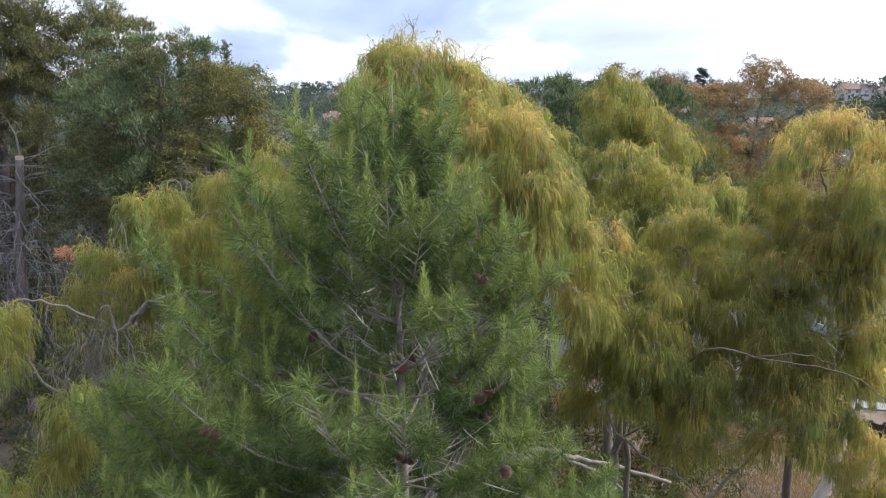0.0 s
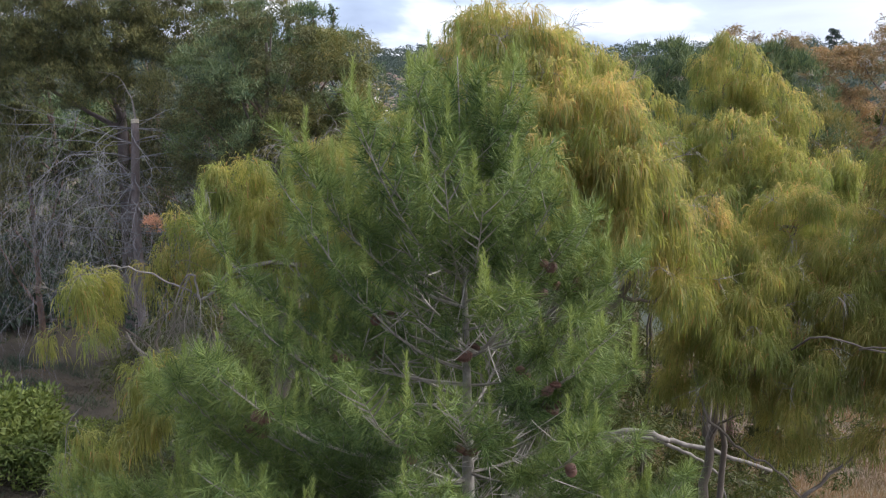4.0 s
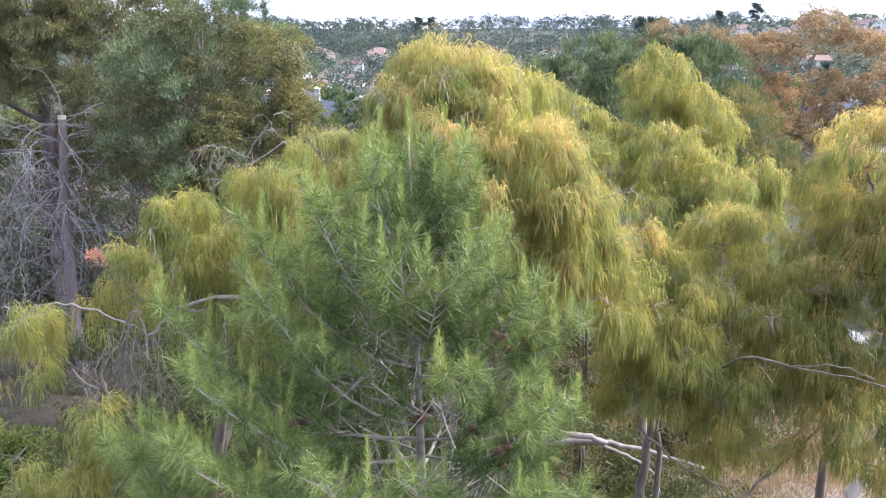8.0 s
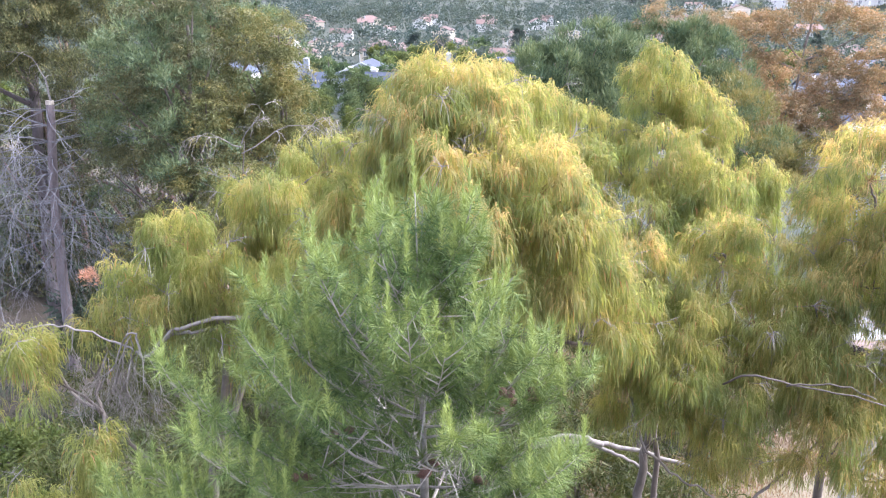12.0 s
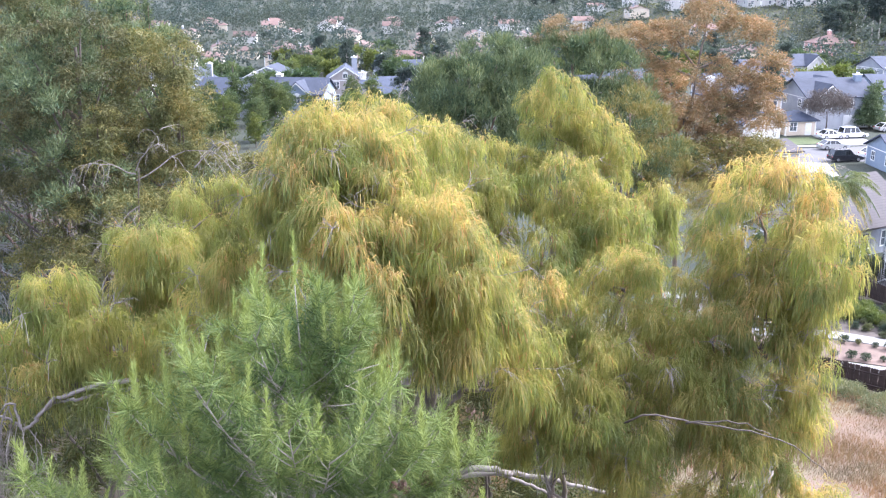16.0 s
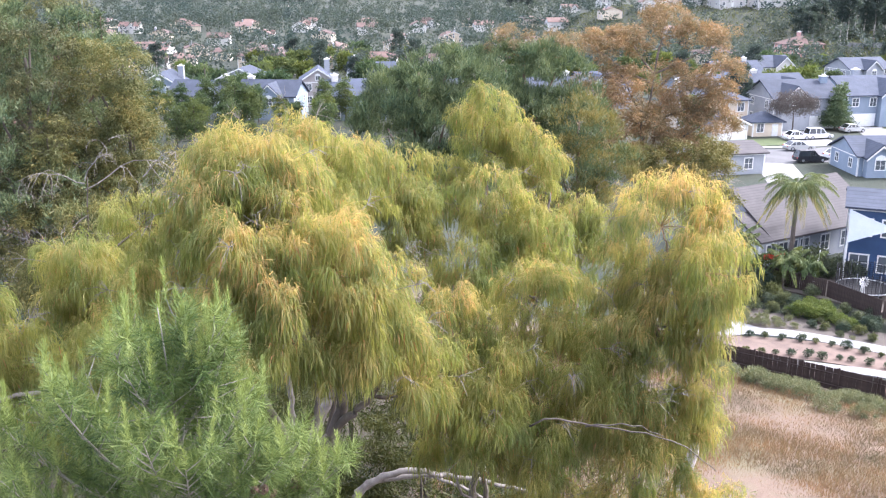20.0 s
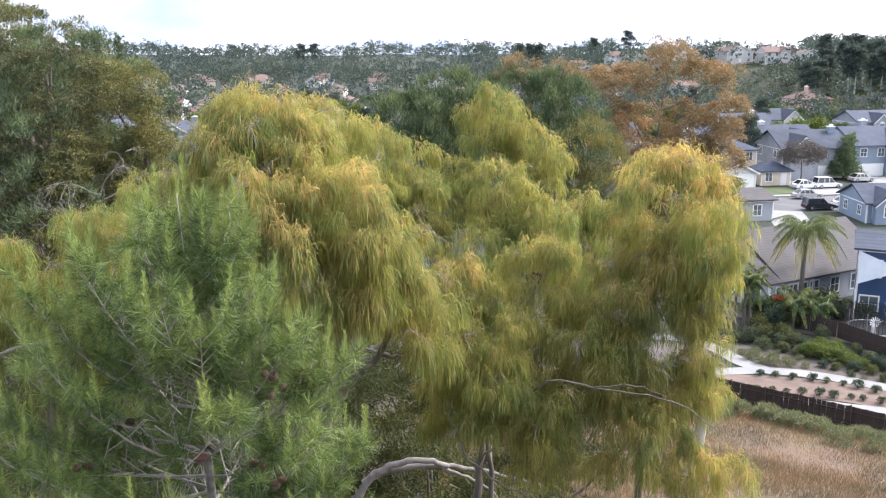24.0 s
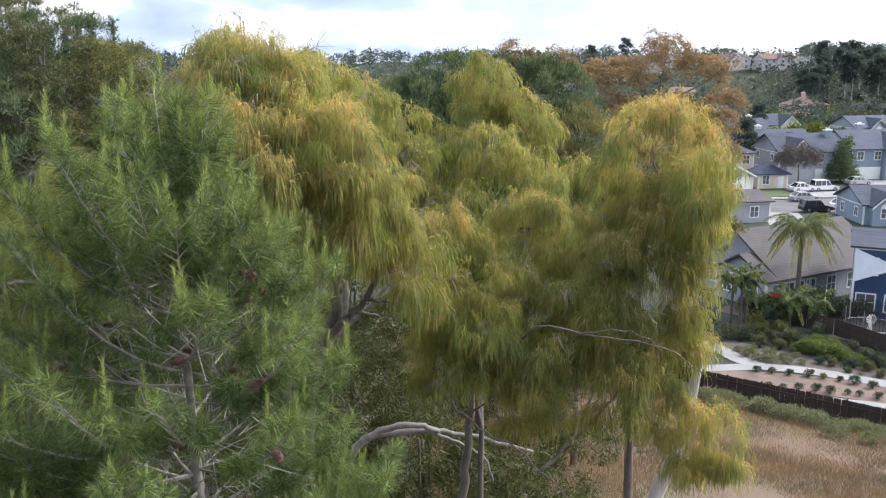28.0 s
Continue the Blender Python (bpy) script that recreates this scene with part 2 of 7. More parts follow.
M["red_bark"] = plain("reddish_pine_bark", (0.13, 0.08, 0.065), (0.25, 0.17, 0.14), 0.95, scale=3, fine=25, relief=0.03, squash=(1, 1, 0.3))
M["pale_bark"] = plain("pale_gum_bark", (0.32, 0.29, 0.26), (0.52, 0.48, 0.44), 0.8, scale=2, fine=20, relief=0.01, squash=(1, 1, 0.3))
M["cut_wood"] = plain("cut_wood", (0.38, 0.33, 0.27), (0.48, 0.42, 0.34), 0.8, scale=8, fine=60, relief=0.003)
M["cone"] = plain("pine_cone_scales", (0.075, 0.036, 0.028), (0.16, 0.080, 0.058), 0.65, scale=30, fine=120, relief=0.003, per_object=0.3)
M["roof_grey"] = plain("grey_shingles", (0.030, 0.040, 0.064), (0.050, 0.062, 0.094), 0.85, scale=0.7, fine=9, relief=0.02, courses=1.7, per_object=0.18)
M["roof_brown"] = plain("grey_brown_shingles", (0.052, 0.047, 0.050), (0.076, 0.069, 0.072), 0.85, scale=0.7, fine=9, relief=0.02, courses=1.7)
M["roof_red"] = plain("terracotta_tiles", (0.095, 0.057, 0.049), (0.14, 0.09, 0.078), 0.8, scale=0.6, fine=8, relief=0.03, per_object=0.3)
M["stucco_cream"] = plain("cream_stucco", (0.56, 0.47, 0.36), (0.66, 0.57, 0.45), 0.9, scale=0.6, fine=30, relief=0.004, per_object=0.1)
M["stucco_white"] = plain("white_stucco", (0.52, 0.51, 0.48), (0.62, 0.605, 0.575), 0.9, scale=0.6, fine=30, relief=0.004, per_object=0.1)
M["stucco_pink"] = plain("pink_stucco", (0.55, 0.32, 0.29), (0.64, 0.40, 0.36), 0.9, scale=0.6, fine=30, relief=0.004)
M["siding_blue"] = plain("grey_blue_siding", (0.205, 0.255, 0.325), (0.25, 0.305, 0.38), 0.75, scale=0.6, fine=30, relief=0.003, per_object=0.12)
M["siding_navy"] = plain("navy_blue_siding", (0.022, 0.055, 0.13), (0.032, 0.075, 0.165), 0.65, scale=0.8, fine=30, relief=0.003)
M["siding_grey"] = plain("pale_grey_siding", (0.30, 0.32, 0.355), (0.37, 0.39, 0.425), 0.75, scale=0.6, fine=30, relief=0.003, per_object=0.1)
M["siding_taupe"] = plain("taupe_siding", (0.30, 0.27, 0.26), (0.36, 0.33, 0.32), 0.75, scale=0.6, fine=30, relief=0.003)
M["trim"] = plain("white_paint", (0.72, 0.72, 0.70), (0.80, 0.80, 0.78), 0.6, scale=2, fine=30, relief=0.001)
M["asphalt"] = plain("asphalt", (0.085, 0.085, 0.09), (0.125, 0.125, 0.13), 0.9, scale=0.3, fine=20, relief=0.005)
M["concrete"] = plain("pale_concrete", (0.20, 0.20, 0.20), (0.27, 0.268, 0.262), 0.85, scale=0.5, fine=12, relief=0.004)
M["mulch"] = plain("pinkish_bark_mulch", (0.115, 0.082, 0.068), (0.18, 0.13, 0.105), 0.95, scale=0.8, fine=15, relief=0.03)
M["soil"] = plain("brown_soil", (0.062, 0.052, 0.045), (0.110, 0.094, 0.080), 0.95, scale=0.5, fine=12, relief=0.03)
M["lawn"] = plain("lawn", (0.05, 0.075, 0.025), (0.085, 0.105, 0.04), 0.95, scale=0.4, fine=15, relief=0.03)
M["fence"] = plain("dark_stained_boards", (0.030, 0.020, 0.018), (0.060, 0.040, 0.034), 0.8, scale=3, fine=30, relief=0.004, per_object=0.14)
M["tyre"] = plain("tyre_rubber", (0.02, 0.02, 0.02), (0.03, 0.03, 0.03), 0.8)
M["rim"] = plain("alloy_rim", (0.4, 0.4, 0.42), (0.5, 0.5, 0.52), 0.35, 0.9, relief=0)
M["car_white"] = plain("white_car_paint", (0.74, 0.75, 0.77), (0.80, 0.80, 0.82), 0.25, relief=0)
M["car_silver"] = plain("silver_car_paint", (0.50, 0.51, 0.50), (0.56, 0.57, 0.56), 0.3, 0.5, relief=0)
M["car_dark"] = plain("dark_car_paint", (0.02, 0.02, 0.025), (0.035, 0.035, 0.04), 0.25, relief=0)
M["black_net"] = plain("black_netting", (0.008, 0.008, 0.010), (0.014, 0.014, 0.017), 1.0)
M["steel"] = plain("grey_steel", (0.35, 0.36, 0.38), (0.45, 0.46, 0.48), 0.4, 0.8, relief=0)
M["sailcloth"] = plain("pale_shade_sail", (0.60, 0.66, 0.74), (0.70, 0.75, 0.80), 0.8, scale=1, fine=30)


def glass(name, tint):
    m, nt, b, out = nodes_of(name)
    b.inputs["Base Color"].default_value = (*tint, 1)
    b.inputs["Roughness"].default_value = 0.06
    b.inputs["Specular IOR Level"].default_value = 0.9
    return m


M["pane"] = glass("window_glass", (0.10, 0.115, 0.13))
M["car_glass"] = glass("car_window_glass", (0.015, 0.018, 0.02))
M["lamp_red"] = plain("tail_lamp_plastic", (0.35, 0.02, 0.02), (0.4, 0.03, 0.03), 0.3, relief=0)
M["lamp_clear"] = plain("head_lamp_plastic", (0.6, 0.6, 0.62), (0.7, 0.7, 0.72), 0.2, relief=0)


def ground_material():
    m, nt, b, out = nodes_of("hillside_and_valley_ground")
    n1, n2, n3 = noise_of(nt, 0.12, 5), noise_of(nt, 1.3, 6), noise_of(nt, 14.0, 4)
    dry = ramp(nt, [(0.25, (0.105, 0.074, 0.050)), (0.5, (0.145, 0.10, 0.072)), (0.75, (0.115, 0.092, 0.058))], n2)
    dry = blend(nt, dry, (0.13, 0.115, 0.065), ramp(nt, [(0.48, (0, 0, 0)), (0.62, (1, 1, 1))], n1))
    green = ramp(nt, [(0.3, (0.018, 0.028, 0.018)), (0.55, (0.028, 0.036, 0.022)), (0.75, (0.046, 0.045, 0.030))], n1)
    at = nt.nodes.new("ShaderNodeAttribute")
    at.attribute_name = "dry"
    col = blend(nt, green, dry, at.outputs["Fac"])
    lit = nt.nodes.new("ShaderNodeAttribute")
    lit.attribute_name = "tone_shift"
    litter = ramp(nt, [(0.3, (0.034, 0.028, 0.020)), (0.55, (0.060, 0.047, 0.033)), (0.75, (0.045, 0.046, 0.026))], n2)
    col = blend(nt, col, litter, lit.outputs["Fac"])
    col = blend(nt, col, ramp(nt, [(0.3, (0.65, 0.65, 0.65)), (0.7, (1.25, 1.25, 1.25))], n3), 1.0, "MULTIPLY")
    nt.links.new(col, b.inputs["Base Color"])
    b.inputs["Roughness"].default_value = 0.95
    bump(nt, b, n3, 0.7, 0.06)
    return m


M["ground"] = ground_material()

# ---- builders ----
def unit(v):
    return v / np.maximum(np.linalg.norm(v, axis=-1, keepdims=True), 1e-9)


def tri_object(name, v, f, mat, parent=None, label="", tone_shift=None, extra=None):
    """One mesh object from arrays of corners and triangles."""
    v, f = np.asarray(v, np.float32), np.asarray(f, np.int32)
    me = bpy.data.meshes.new(name)
    me.vertices.add(len(v))
    me.vertices.foreach_set("co", v.ravel())
    me.loops.add(f.size)
    me.loops.foreach_set("vertex_index", f.ravel())
    me.polygons.add(len(f))
    me.polygons.foreach_set("loop_start", np.arange(0, f.size, 3, dtype=np.int32))
    me.update(calc_edges=True)
    for key, val in (("tone_shift", tone_shift), ("dry", extra)):
        if val is not None:
            me.attributes.new(key, "FLOAT", "POINT").data.foreach_set("value", np.asarray(val, np.float32))
    me.materials.append(mat)
    ob = new(name, me)
    if parent:
        ob.parent = parent
    if label:
        tagged(ob, label)
    return ob


class Geo:
    """Collects boxes, tubes and free faces into one mesh."""

    def __init__(self):
        self.v, self.f, self.smooth = [], [], False

    def add(self, verts, faces):
        k = len(self.v)
        self.v += [tuple(float(c) for c in p) for p in verts]
        self.f += [tuple(i + k for i in q) for q in faces]
        return self

    def box(self, x0, y0, z0, x1, y1, z1, taper=0.0):
        t = taper
        p = [(x0, y0, z0), (x1, y0, z0), (x1, y1, z0), (x0, y1, z0), (x0 + t, y0 + t, z1), (x1 - t, y0 + t, z1), (x1 - t, y1 - t, z1), (x0 + t, y1 - t, z1)]
        return self.add(p, [(3, 2, 1, 0), (4, 5, 6, 7), (0, 1, 5, 4), (1, 2, 6, 5), (2, 3, 7, 6), (3, 0, 4, 7)])

    def tube(self, pts, radii, sides=6, cap=True):
        pts = [Vector(p) for p in pts]
        k, n, faces, verts = sides, len(pts), [], []
        for i, p in enumerate(pts):
            d = (pts[min(i + 1, n - 1)] - pts[max(i - 1, 0)]).normalized()
            a = d.cross(Vector((0.31, 0.17, 0.93)) if abs(d.z) < 0.85 else Vector((0.95, 0.2, 0.1))).normalized()
            b = d.cross(a)
            r = radii[i] if hasattr(radii, "__len__") else radii
            verts += [p + (a * math.cos(2 * math.pi * j / k) + b * math.sin(2 * math.pi * j / k)) * r for j in range(k)]
        for i in range(n - 1):
            for j in range(k):
                faces.append((i * k + j, i * k + (j + 1) % k, (i + 1) * k + (j + 1) % k, (i + 1) * k + j))
        if cap:
            faces += [tuple(range(k))[::-1], tuple((n - 1) * k + j for j in range(k))]
        return self.add(verts, faces)

    def prism(self, outline, depth, axis="y", start=0.0):
        """An outline in two axes, drawn out along the third."""
        n = len(outline)
        put = {"y": lambda a, b, c: (a, c, b), "x": lambda a, b, c: (c, a, b), "z": lambda a, b, c: (a, b, c)}[axis]
        p = [put(a, b, start) for a, b in outline] + [put(a, b, start + depth) for a, b in outline]
        f = [tuple(range(n)), tuple(range(2 * n - 1, n - 1, -1))] + [((i + 1) % n, i, n + i, n + (i + 1) % n) for i in range(n)]
        return self.add(p, f)

    def mesh(self, name, mat):
        me = bpy.data.meshes.new(name)
        me.from_pydata(self.v, [], self.f)
        me.materials.append(mat)
        if self.smooth:
            me.polygons.foreach_set("use_smooth", [True] * len(me.polygons))
        bm = bmesh.new()
        bm.from_mesh(me)
        bmesh.ops.recalc_face_normals(bm, faces=bm.faces)
        bm.to_mesh(me)
        bm.free()
        return me

    def obj(self, name, mat, parent=None, label=""):
        ob = new(name, self.mesh(name, mat))
        if parent:
            ob.parent = parent
        if label:
            tagged(ob, label)
        return ob


def thing(name, label, category, x=0.0, y=0.0, z=0.0, turn=0.0, group="", kind=""):
    """An empty at a thing's base, which holds its parts."""
    ob = new(name)
    ob.empty_display_size = 0.2
    ob.matrix_basis = pose(x, y, z, 0, 0, turn)
    return tagged(ob, label, category, group, kind)


def ribbons(base, way, length, width, droop, rng, wide_at=0.5):
    """Narrow leaves: each bends downwards over its length and ends in a point."""
    n = len(base)
    way = unit(way)
    side = unit(np.cross(way, unit(rng.normal(size=(n, 3)))))
    L, w = length[:, None], width[:, None] * 0.5
    p1 = base + way * L * wide_at
    d2 = unit(way + np.array([0, 0, -1.0]) * droop[:, None])
    p2 = p1 + d2 * L * (1 - wide_at)
    v = np.stack([base, p1 - side * w, p1 + side * w, p2], 1).reshape(-1, 3)
    f = (np.array([[0, 2, 1], [1, 2, 3]])[None] + (np.arange(n) * 4)[:, None, None]).reshape(-1, 3)
    return v, f


def needles(base, way, length, width, rng):
    n = len(base)
    side = unit(np.cross(way, unit(rng.normal(size=(n, 3))))) * (width * 0.5)[:, None]
    v = np.stack([base - side, base + side, base + way * length[:, None]], 1).reshape(-1, 3)
    return v, np.arange(3 * n).reshape(-1, 3)


def diamonds(base, way, length, width, rng):
    n = len(base)
    side = unit(np.cross(way, unit(rng.normal(size=(n, 3))))) * (width * 0.5)[:, None]
    mid = base + way * (length * 0.5)[:, None]
    v = np.stack([base, mid - side, base + way * length[:, None], mid + side], 1).reshape(-1, 3)
    f = (np.array([[0, 1, 2], [0, 2, 3]])[None] + (np.arange(n) * 4)[:, None, None]).reshape(-1, 3)
    return v, f


def joined(pieces):
    vs, fs, k = [], [], 0
    for v, f in pieces:
        vs.append(v)
        fs.append(f + k)
        k += len(v)
    return np.concatenate(vs), np.concatenate(fs)


def crown_of(rng, blobs, clump_r, per_clump, leaf_len, leaf_w, up=0.2, shape="diamond", hollow=0.72, density=1.0, top_light=0.35, flat=0.75, puff=0.0, in_puff=9):
    """Foliage in clumps over the shells of the blobs (x, y, z, rx, ry, rz); with puff, the clumps gather into rounded
    puffs of that size. Returns corners, triangles and tone.
    """
    centres, rads = [], []
    for x, y, z, rx, ry, rz in blobs:
        area = 4 * math.pi * ((rx * ry) ** 1.6 / 3 + (rx * rz) ** 1.6 / 3 + (ry * rz) ** 1.6 / 3) ** (1 / 1.6)
        size = puff or clump_r
        k = max(5, int(density * area / (size * size * 2.2)))
        d = unit(rng.normal(size=(k, 3)))
        d[:, 2] = np.where((d[:, 2] < -0.4) & (rng.random(k) < 0.6), -d[:, 2], d[:, 2])
        r = hollow + (1 - hollow) * rng.random(k) ** 0.6 + 0.10 * rng.normal(size=k)
        at = np.array([x, y, z]) + d * np.array([rx, ry, rz]) * r[:, None]
        if puff:
            pr = np.repeat(puff * (0.6 + 0.75 * rng.random(k)), in_puff)
            q = unit(rng.normal(size=(k * in_puff, 3)) + np.repeat(d, in_puff, 0) * 0.9 + np.array([0, 0, 0.55]))
            at = np.repeat(at, in_puff, 0) + q * (pr * (0.55 + 0.45 * rng.random(len(q))))[:, None] * np.array([1, 1, 0.7])
        centres.append(at)
        rads.append(clump_r * (0.65 + 0.7 * rng.random(len(at))))
    c, r = np.concatenate(centres), np.concatenate(rads)
    n = len(c) * per_clump
    idx = np.repeat(np.arange(len(c)), per_clump)
    off = unit(rng.normal(size=(n, 3))) * (rng.random(n) ** 0.5)[:, None] * np.array([1, 1, flat])
    base = c[idx] + off * r[idx][:, None]
    way = unit(off + np.array([0, 0, up]) + 0.35 * rng.normal(size=(n, 3)))
    ll = leaf_len * (0.6 + 0.8 * rng.random(n))
    lw = leaf_w * (0.7 + 0.6 * rng.random(n))
    v, f = {"diamond": diamonds, "needle": needles}[shape](base, way, ll, lw, rng)
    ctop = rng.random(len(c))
    # clump tops take the paler tone: light from above put into the colour
    tone_shift = np.clip(off[:, 2] * 0.5 + 0.2 + 0.25 * rng.normal(size=n), 0, 1) * top_light * (0.4 + 1.2 * ctop[idx])
    return v, f, np.repeat(np.clip(tone_shift, 0, 1), len(v) // n)

# ---- the lie of the land ----
def smooth(a, b, x):
    t = np.clip((x - a) / (b - a), 0, 1)
    return t * t * (3 - 2 * t)


def lie(x, y):
    """Height of the ground: a hillside falling to a flat valley floor at 0, low hills beyond."""
    x, y = np.asarray(x, float), np.asarray(y, float)
    s = 0.64 * x + 0.77 * y
    near = 0.1 * ((64 - s) + np.sqrt((64 - s) ** 2 + 9)) - 0.07
    near = np.where(s > 64, np.maximum(near * np.clip((72 - s) / 8, 0, 1), 0), near)
    near = np.minimum(near, 17)
    r, b = np.hypot(x, y), np.degrees(np.arctan2(x, y))
    right = smooth(9, 16, b) * smooth(60, 40, b) * 13.8 * smooth(398, 490, r - 1.2 * np.maximum(b - 25, 0) * 5 * 0)
    east = smooth(24.5, 28, b) * smooth(60, 50, b) * 8.0 * smooth(330, 385, r)
    far = smooth(520, 900, r) * (5 + 2 * np.sin(b * 0.31) + 1.5 * np.sin(b * 0.83 + 1)) * (y > 0)
    left = smooth(-14, -30, b) * smooth(330, 700, r) * 12
    dip = -(2.2 * smooth(176, 206, y) + 1.2 * smooth(210, 300, y) + 1.2 * smooth(300, 360, y)) * smooth(500, 410, r)
    dip = dip - 0.6 * smooth(58, 63, s) * smooth(84, 76, s) * (y < 110)
    return near + dip + np.maximum(np.maximum(right, east), far) + left - 60 * smooth(1080, 2000, r)


def spaced(lo, hi, fine_lo, fine_hi, step, grow):
    out, d, x = [], step, fine_hi
    mid = list(np.arange(fine_lo, fine_hi, step))
    while x < hi:
        out.append(x)
        d *= grow
        x += d
    low, d, x = [], step, fine_lo
    while x > lo:
        d *= grow
        x -= d
        low.append(x)
    return np.array(low[::-1] + mid + out + [hi])


def build_ground():
    gx, gy = spaced(-4200, 4200, -60, 110, 2.0, 1.07), spaced(-300, 4600, -10, 120, 2.0, 1.06)
    X, Y = np.meshgrid(gx, gy)
    s = 0.64 * X + 0.77 * Y
    rough = np.array([[noise.noise((a * 0.35, b * 0.35, 0.0)) * 0.16 + noise.noise((a * 0.09, b * 0.09, 3.0)) * 0.35 for a, b in zip(ra, rb)] for ra, rb in zip(X, Y)])
    Z = lie(X, Y) + rough * np.clip((60 - s) / 8, 0, 1)
    v = np.stack([X, Y, Z], -1).reshape(-1, 3)
    nx, ny = len(gx), len(gy)
    i = (np.arange(ny - 1)[:, None] * nx + np.arange(nx - 1)[None]).ravel()
    f = np.concatenate([np.stack([i, i + 1, i + nx + 1], 1), np.stack([i, i + nx + 1, i + nx], 1)])
    dry = np.clip((66 - s.ravel()) / 4, 0, 1)
    xs, ys = X.ravel(), Y.ravel()
    litter = smooth(8.5, 4.5, xs - 0.12 * np.maximum(ys - 18, 0) + 3.0 * rough.ravel()) * smooth(64, 56, s.ravel())
    ob = tri_object("ground", v, f, M["ground"], label="dry grassy hillside falling to a flat valley floor", extra=dry, tone_shift=litter)
    ob.data.polygons.foreach_set("use_smooth", np.ones(len(f), bool))
    tagged(ob, category="ground", kind="structure")


build_ground()

# ---- the young pine close to the camera ----
def pine_axis(z):
    d = 24.0 - z
    return np.array([-0.42 + 0.01 * d, 7.66 + 0.21 * min(d, 3.0), z])


def pine_reach(z):
    return float(np.interp(24.0 - z, [0, 0.5, 0.9, 1.3, 2.5, 4.0, 7.0, 10.0], [0.14, 0.74, 1.02, 1.28, 1.8, 2.15, 2.6, 2.4]))


def shoot_needles(rng, shoots, per, n_len, n_w, open_lo=30, open_hi=78):
    """Needles round shoots (base, way, length, tone): wide at the foot of the shoot, closing to a brush at its tip."""
    b = np.array([s[0] for s in shoots])
    w = unit(np.array([s[1] for s in shoots]))
    L = np.array([s[2] for s in shoots])
    ag = np.array([s[3] for s in shoots])
    k = np.maximum(20, (per * L / 0.24).astype(int))
    idx = np.repeat(np.arange(len(b)), k)
    n = len(idx)
    t = rng.random(n)
    a = np.radians(open_hi + (open_lo - open_hi) * t ** 1.3 + 10 * rng.normal(size=n)) * np.where(ag[idx] > 0.6, 0.55, 1.0)
    perp = unit(np.cross(w[idx], rng.normal(size=(n, 3))))
    way = unit(w[idx] * np.cos(a)[:, None] + perp * np.sin(a)[:, None] + np.array([0, 0, -0.10]))
    base = b[idx] + w[idx] * (L[idx] * t)[:, None]
    ln = n_len * (0.75 + 0.5 * rng.random(n)) * np.where(ag[idx] > 0.6, 0.40, 1.0)
    v, f = needles(base, way, ln, np.full(n, n_w), rng)
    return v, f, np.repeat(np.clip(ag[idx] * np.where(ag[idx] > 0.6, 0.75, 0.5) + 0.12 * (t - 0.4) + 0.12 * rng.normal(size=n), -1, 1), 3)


def cone_mesh():
    g = Geo()
    rows, L = 9, 0.085
    g.tube([(0, 0, 0), (0, 0, -L * 0.5), (0, 0, -L * 0.95)], [0.010, 0.016, 0.004], 6)
    for i in range(rows):
        t = (i + 0.5) / rows
        r = 0.024 * math.sin(math.pi * min(1, 0.18 + 0.86 * t)) + 0.005
        m = 8
        for j in range(m):
            a = 2 * math.pi * (j + 0.5 * (i % 2)) / m
            z = -L * t
            da = 0.36
            c0 = (math.cos(a) * r * 0.5, math.sin(a) * r * 0.5, z + 0.006)
            c1 = (math.cos(a - da) * r, math.sin(a - da) * r, z - 0.004)
            c2 = (math.cos(a) * r * 1.22, math.sin(a) * r * 1.22, z - 0.009)
            c3 = (math.cos(a + da) * r, math.sin(a + da) * r, z - 0.004)
            g.add([c0, c1, c2, c3], [(0, 1, 2, 3)])
    return g.mesh("cone", M["cone"])


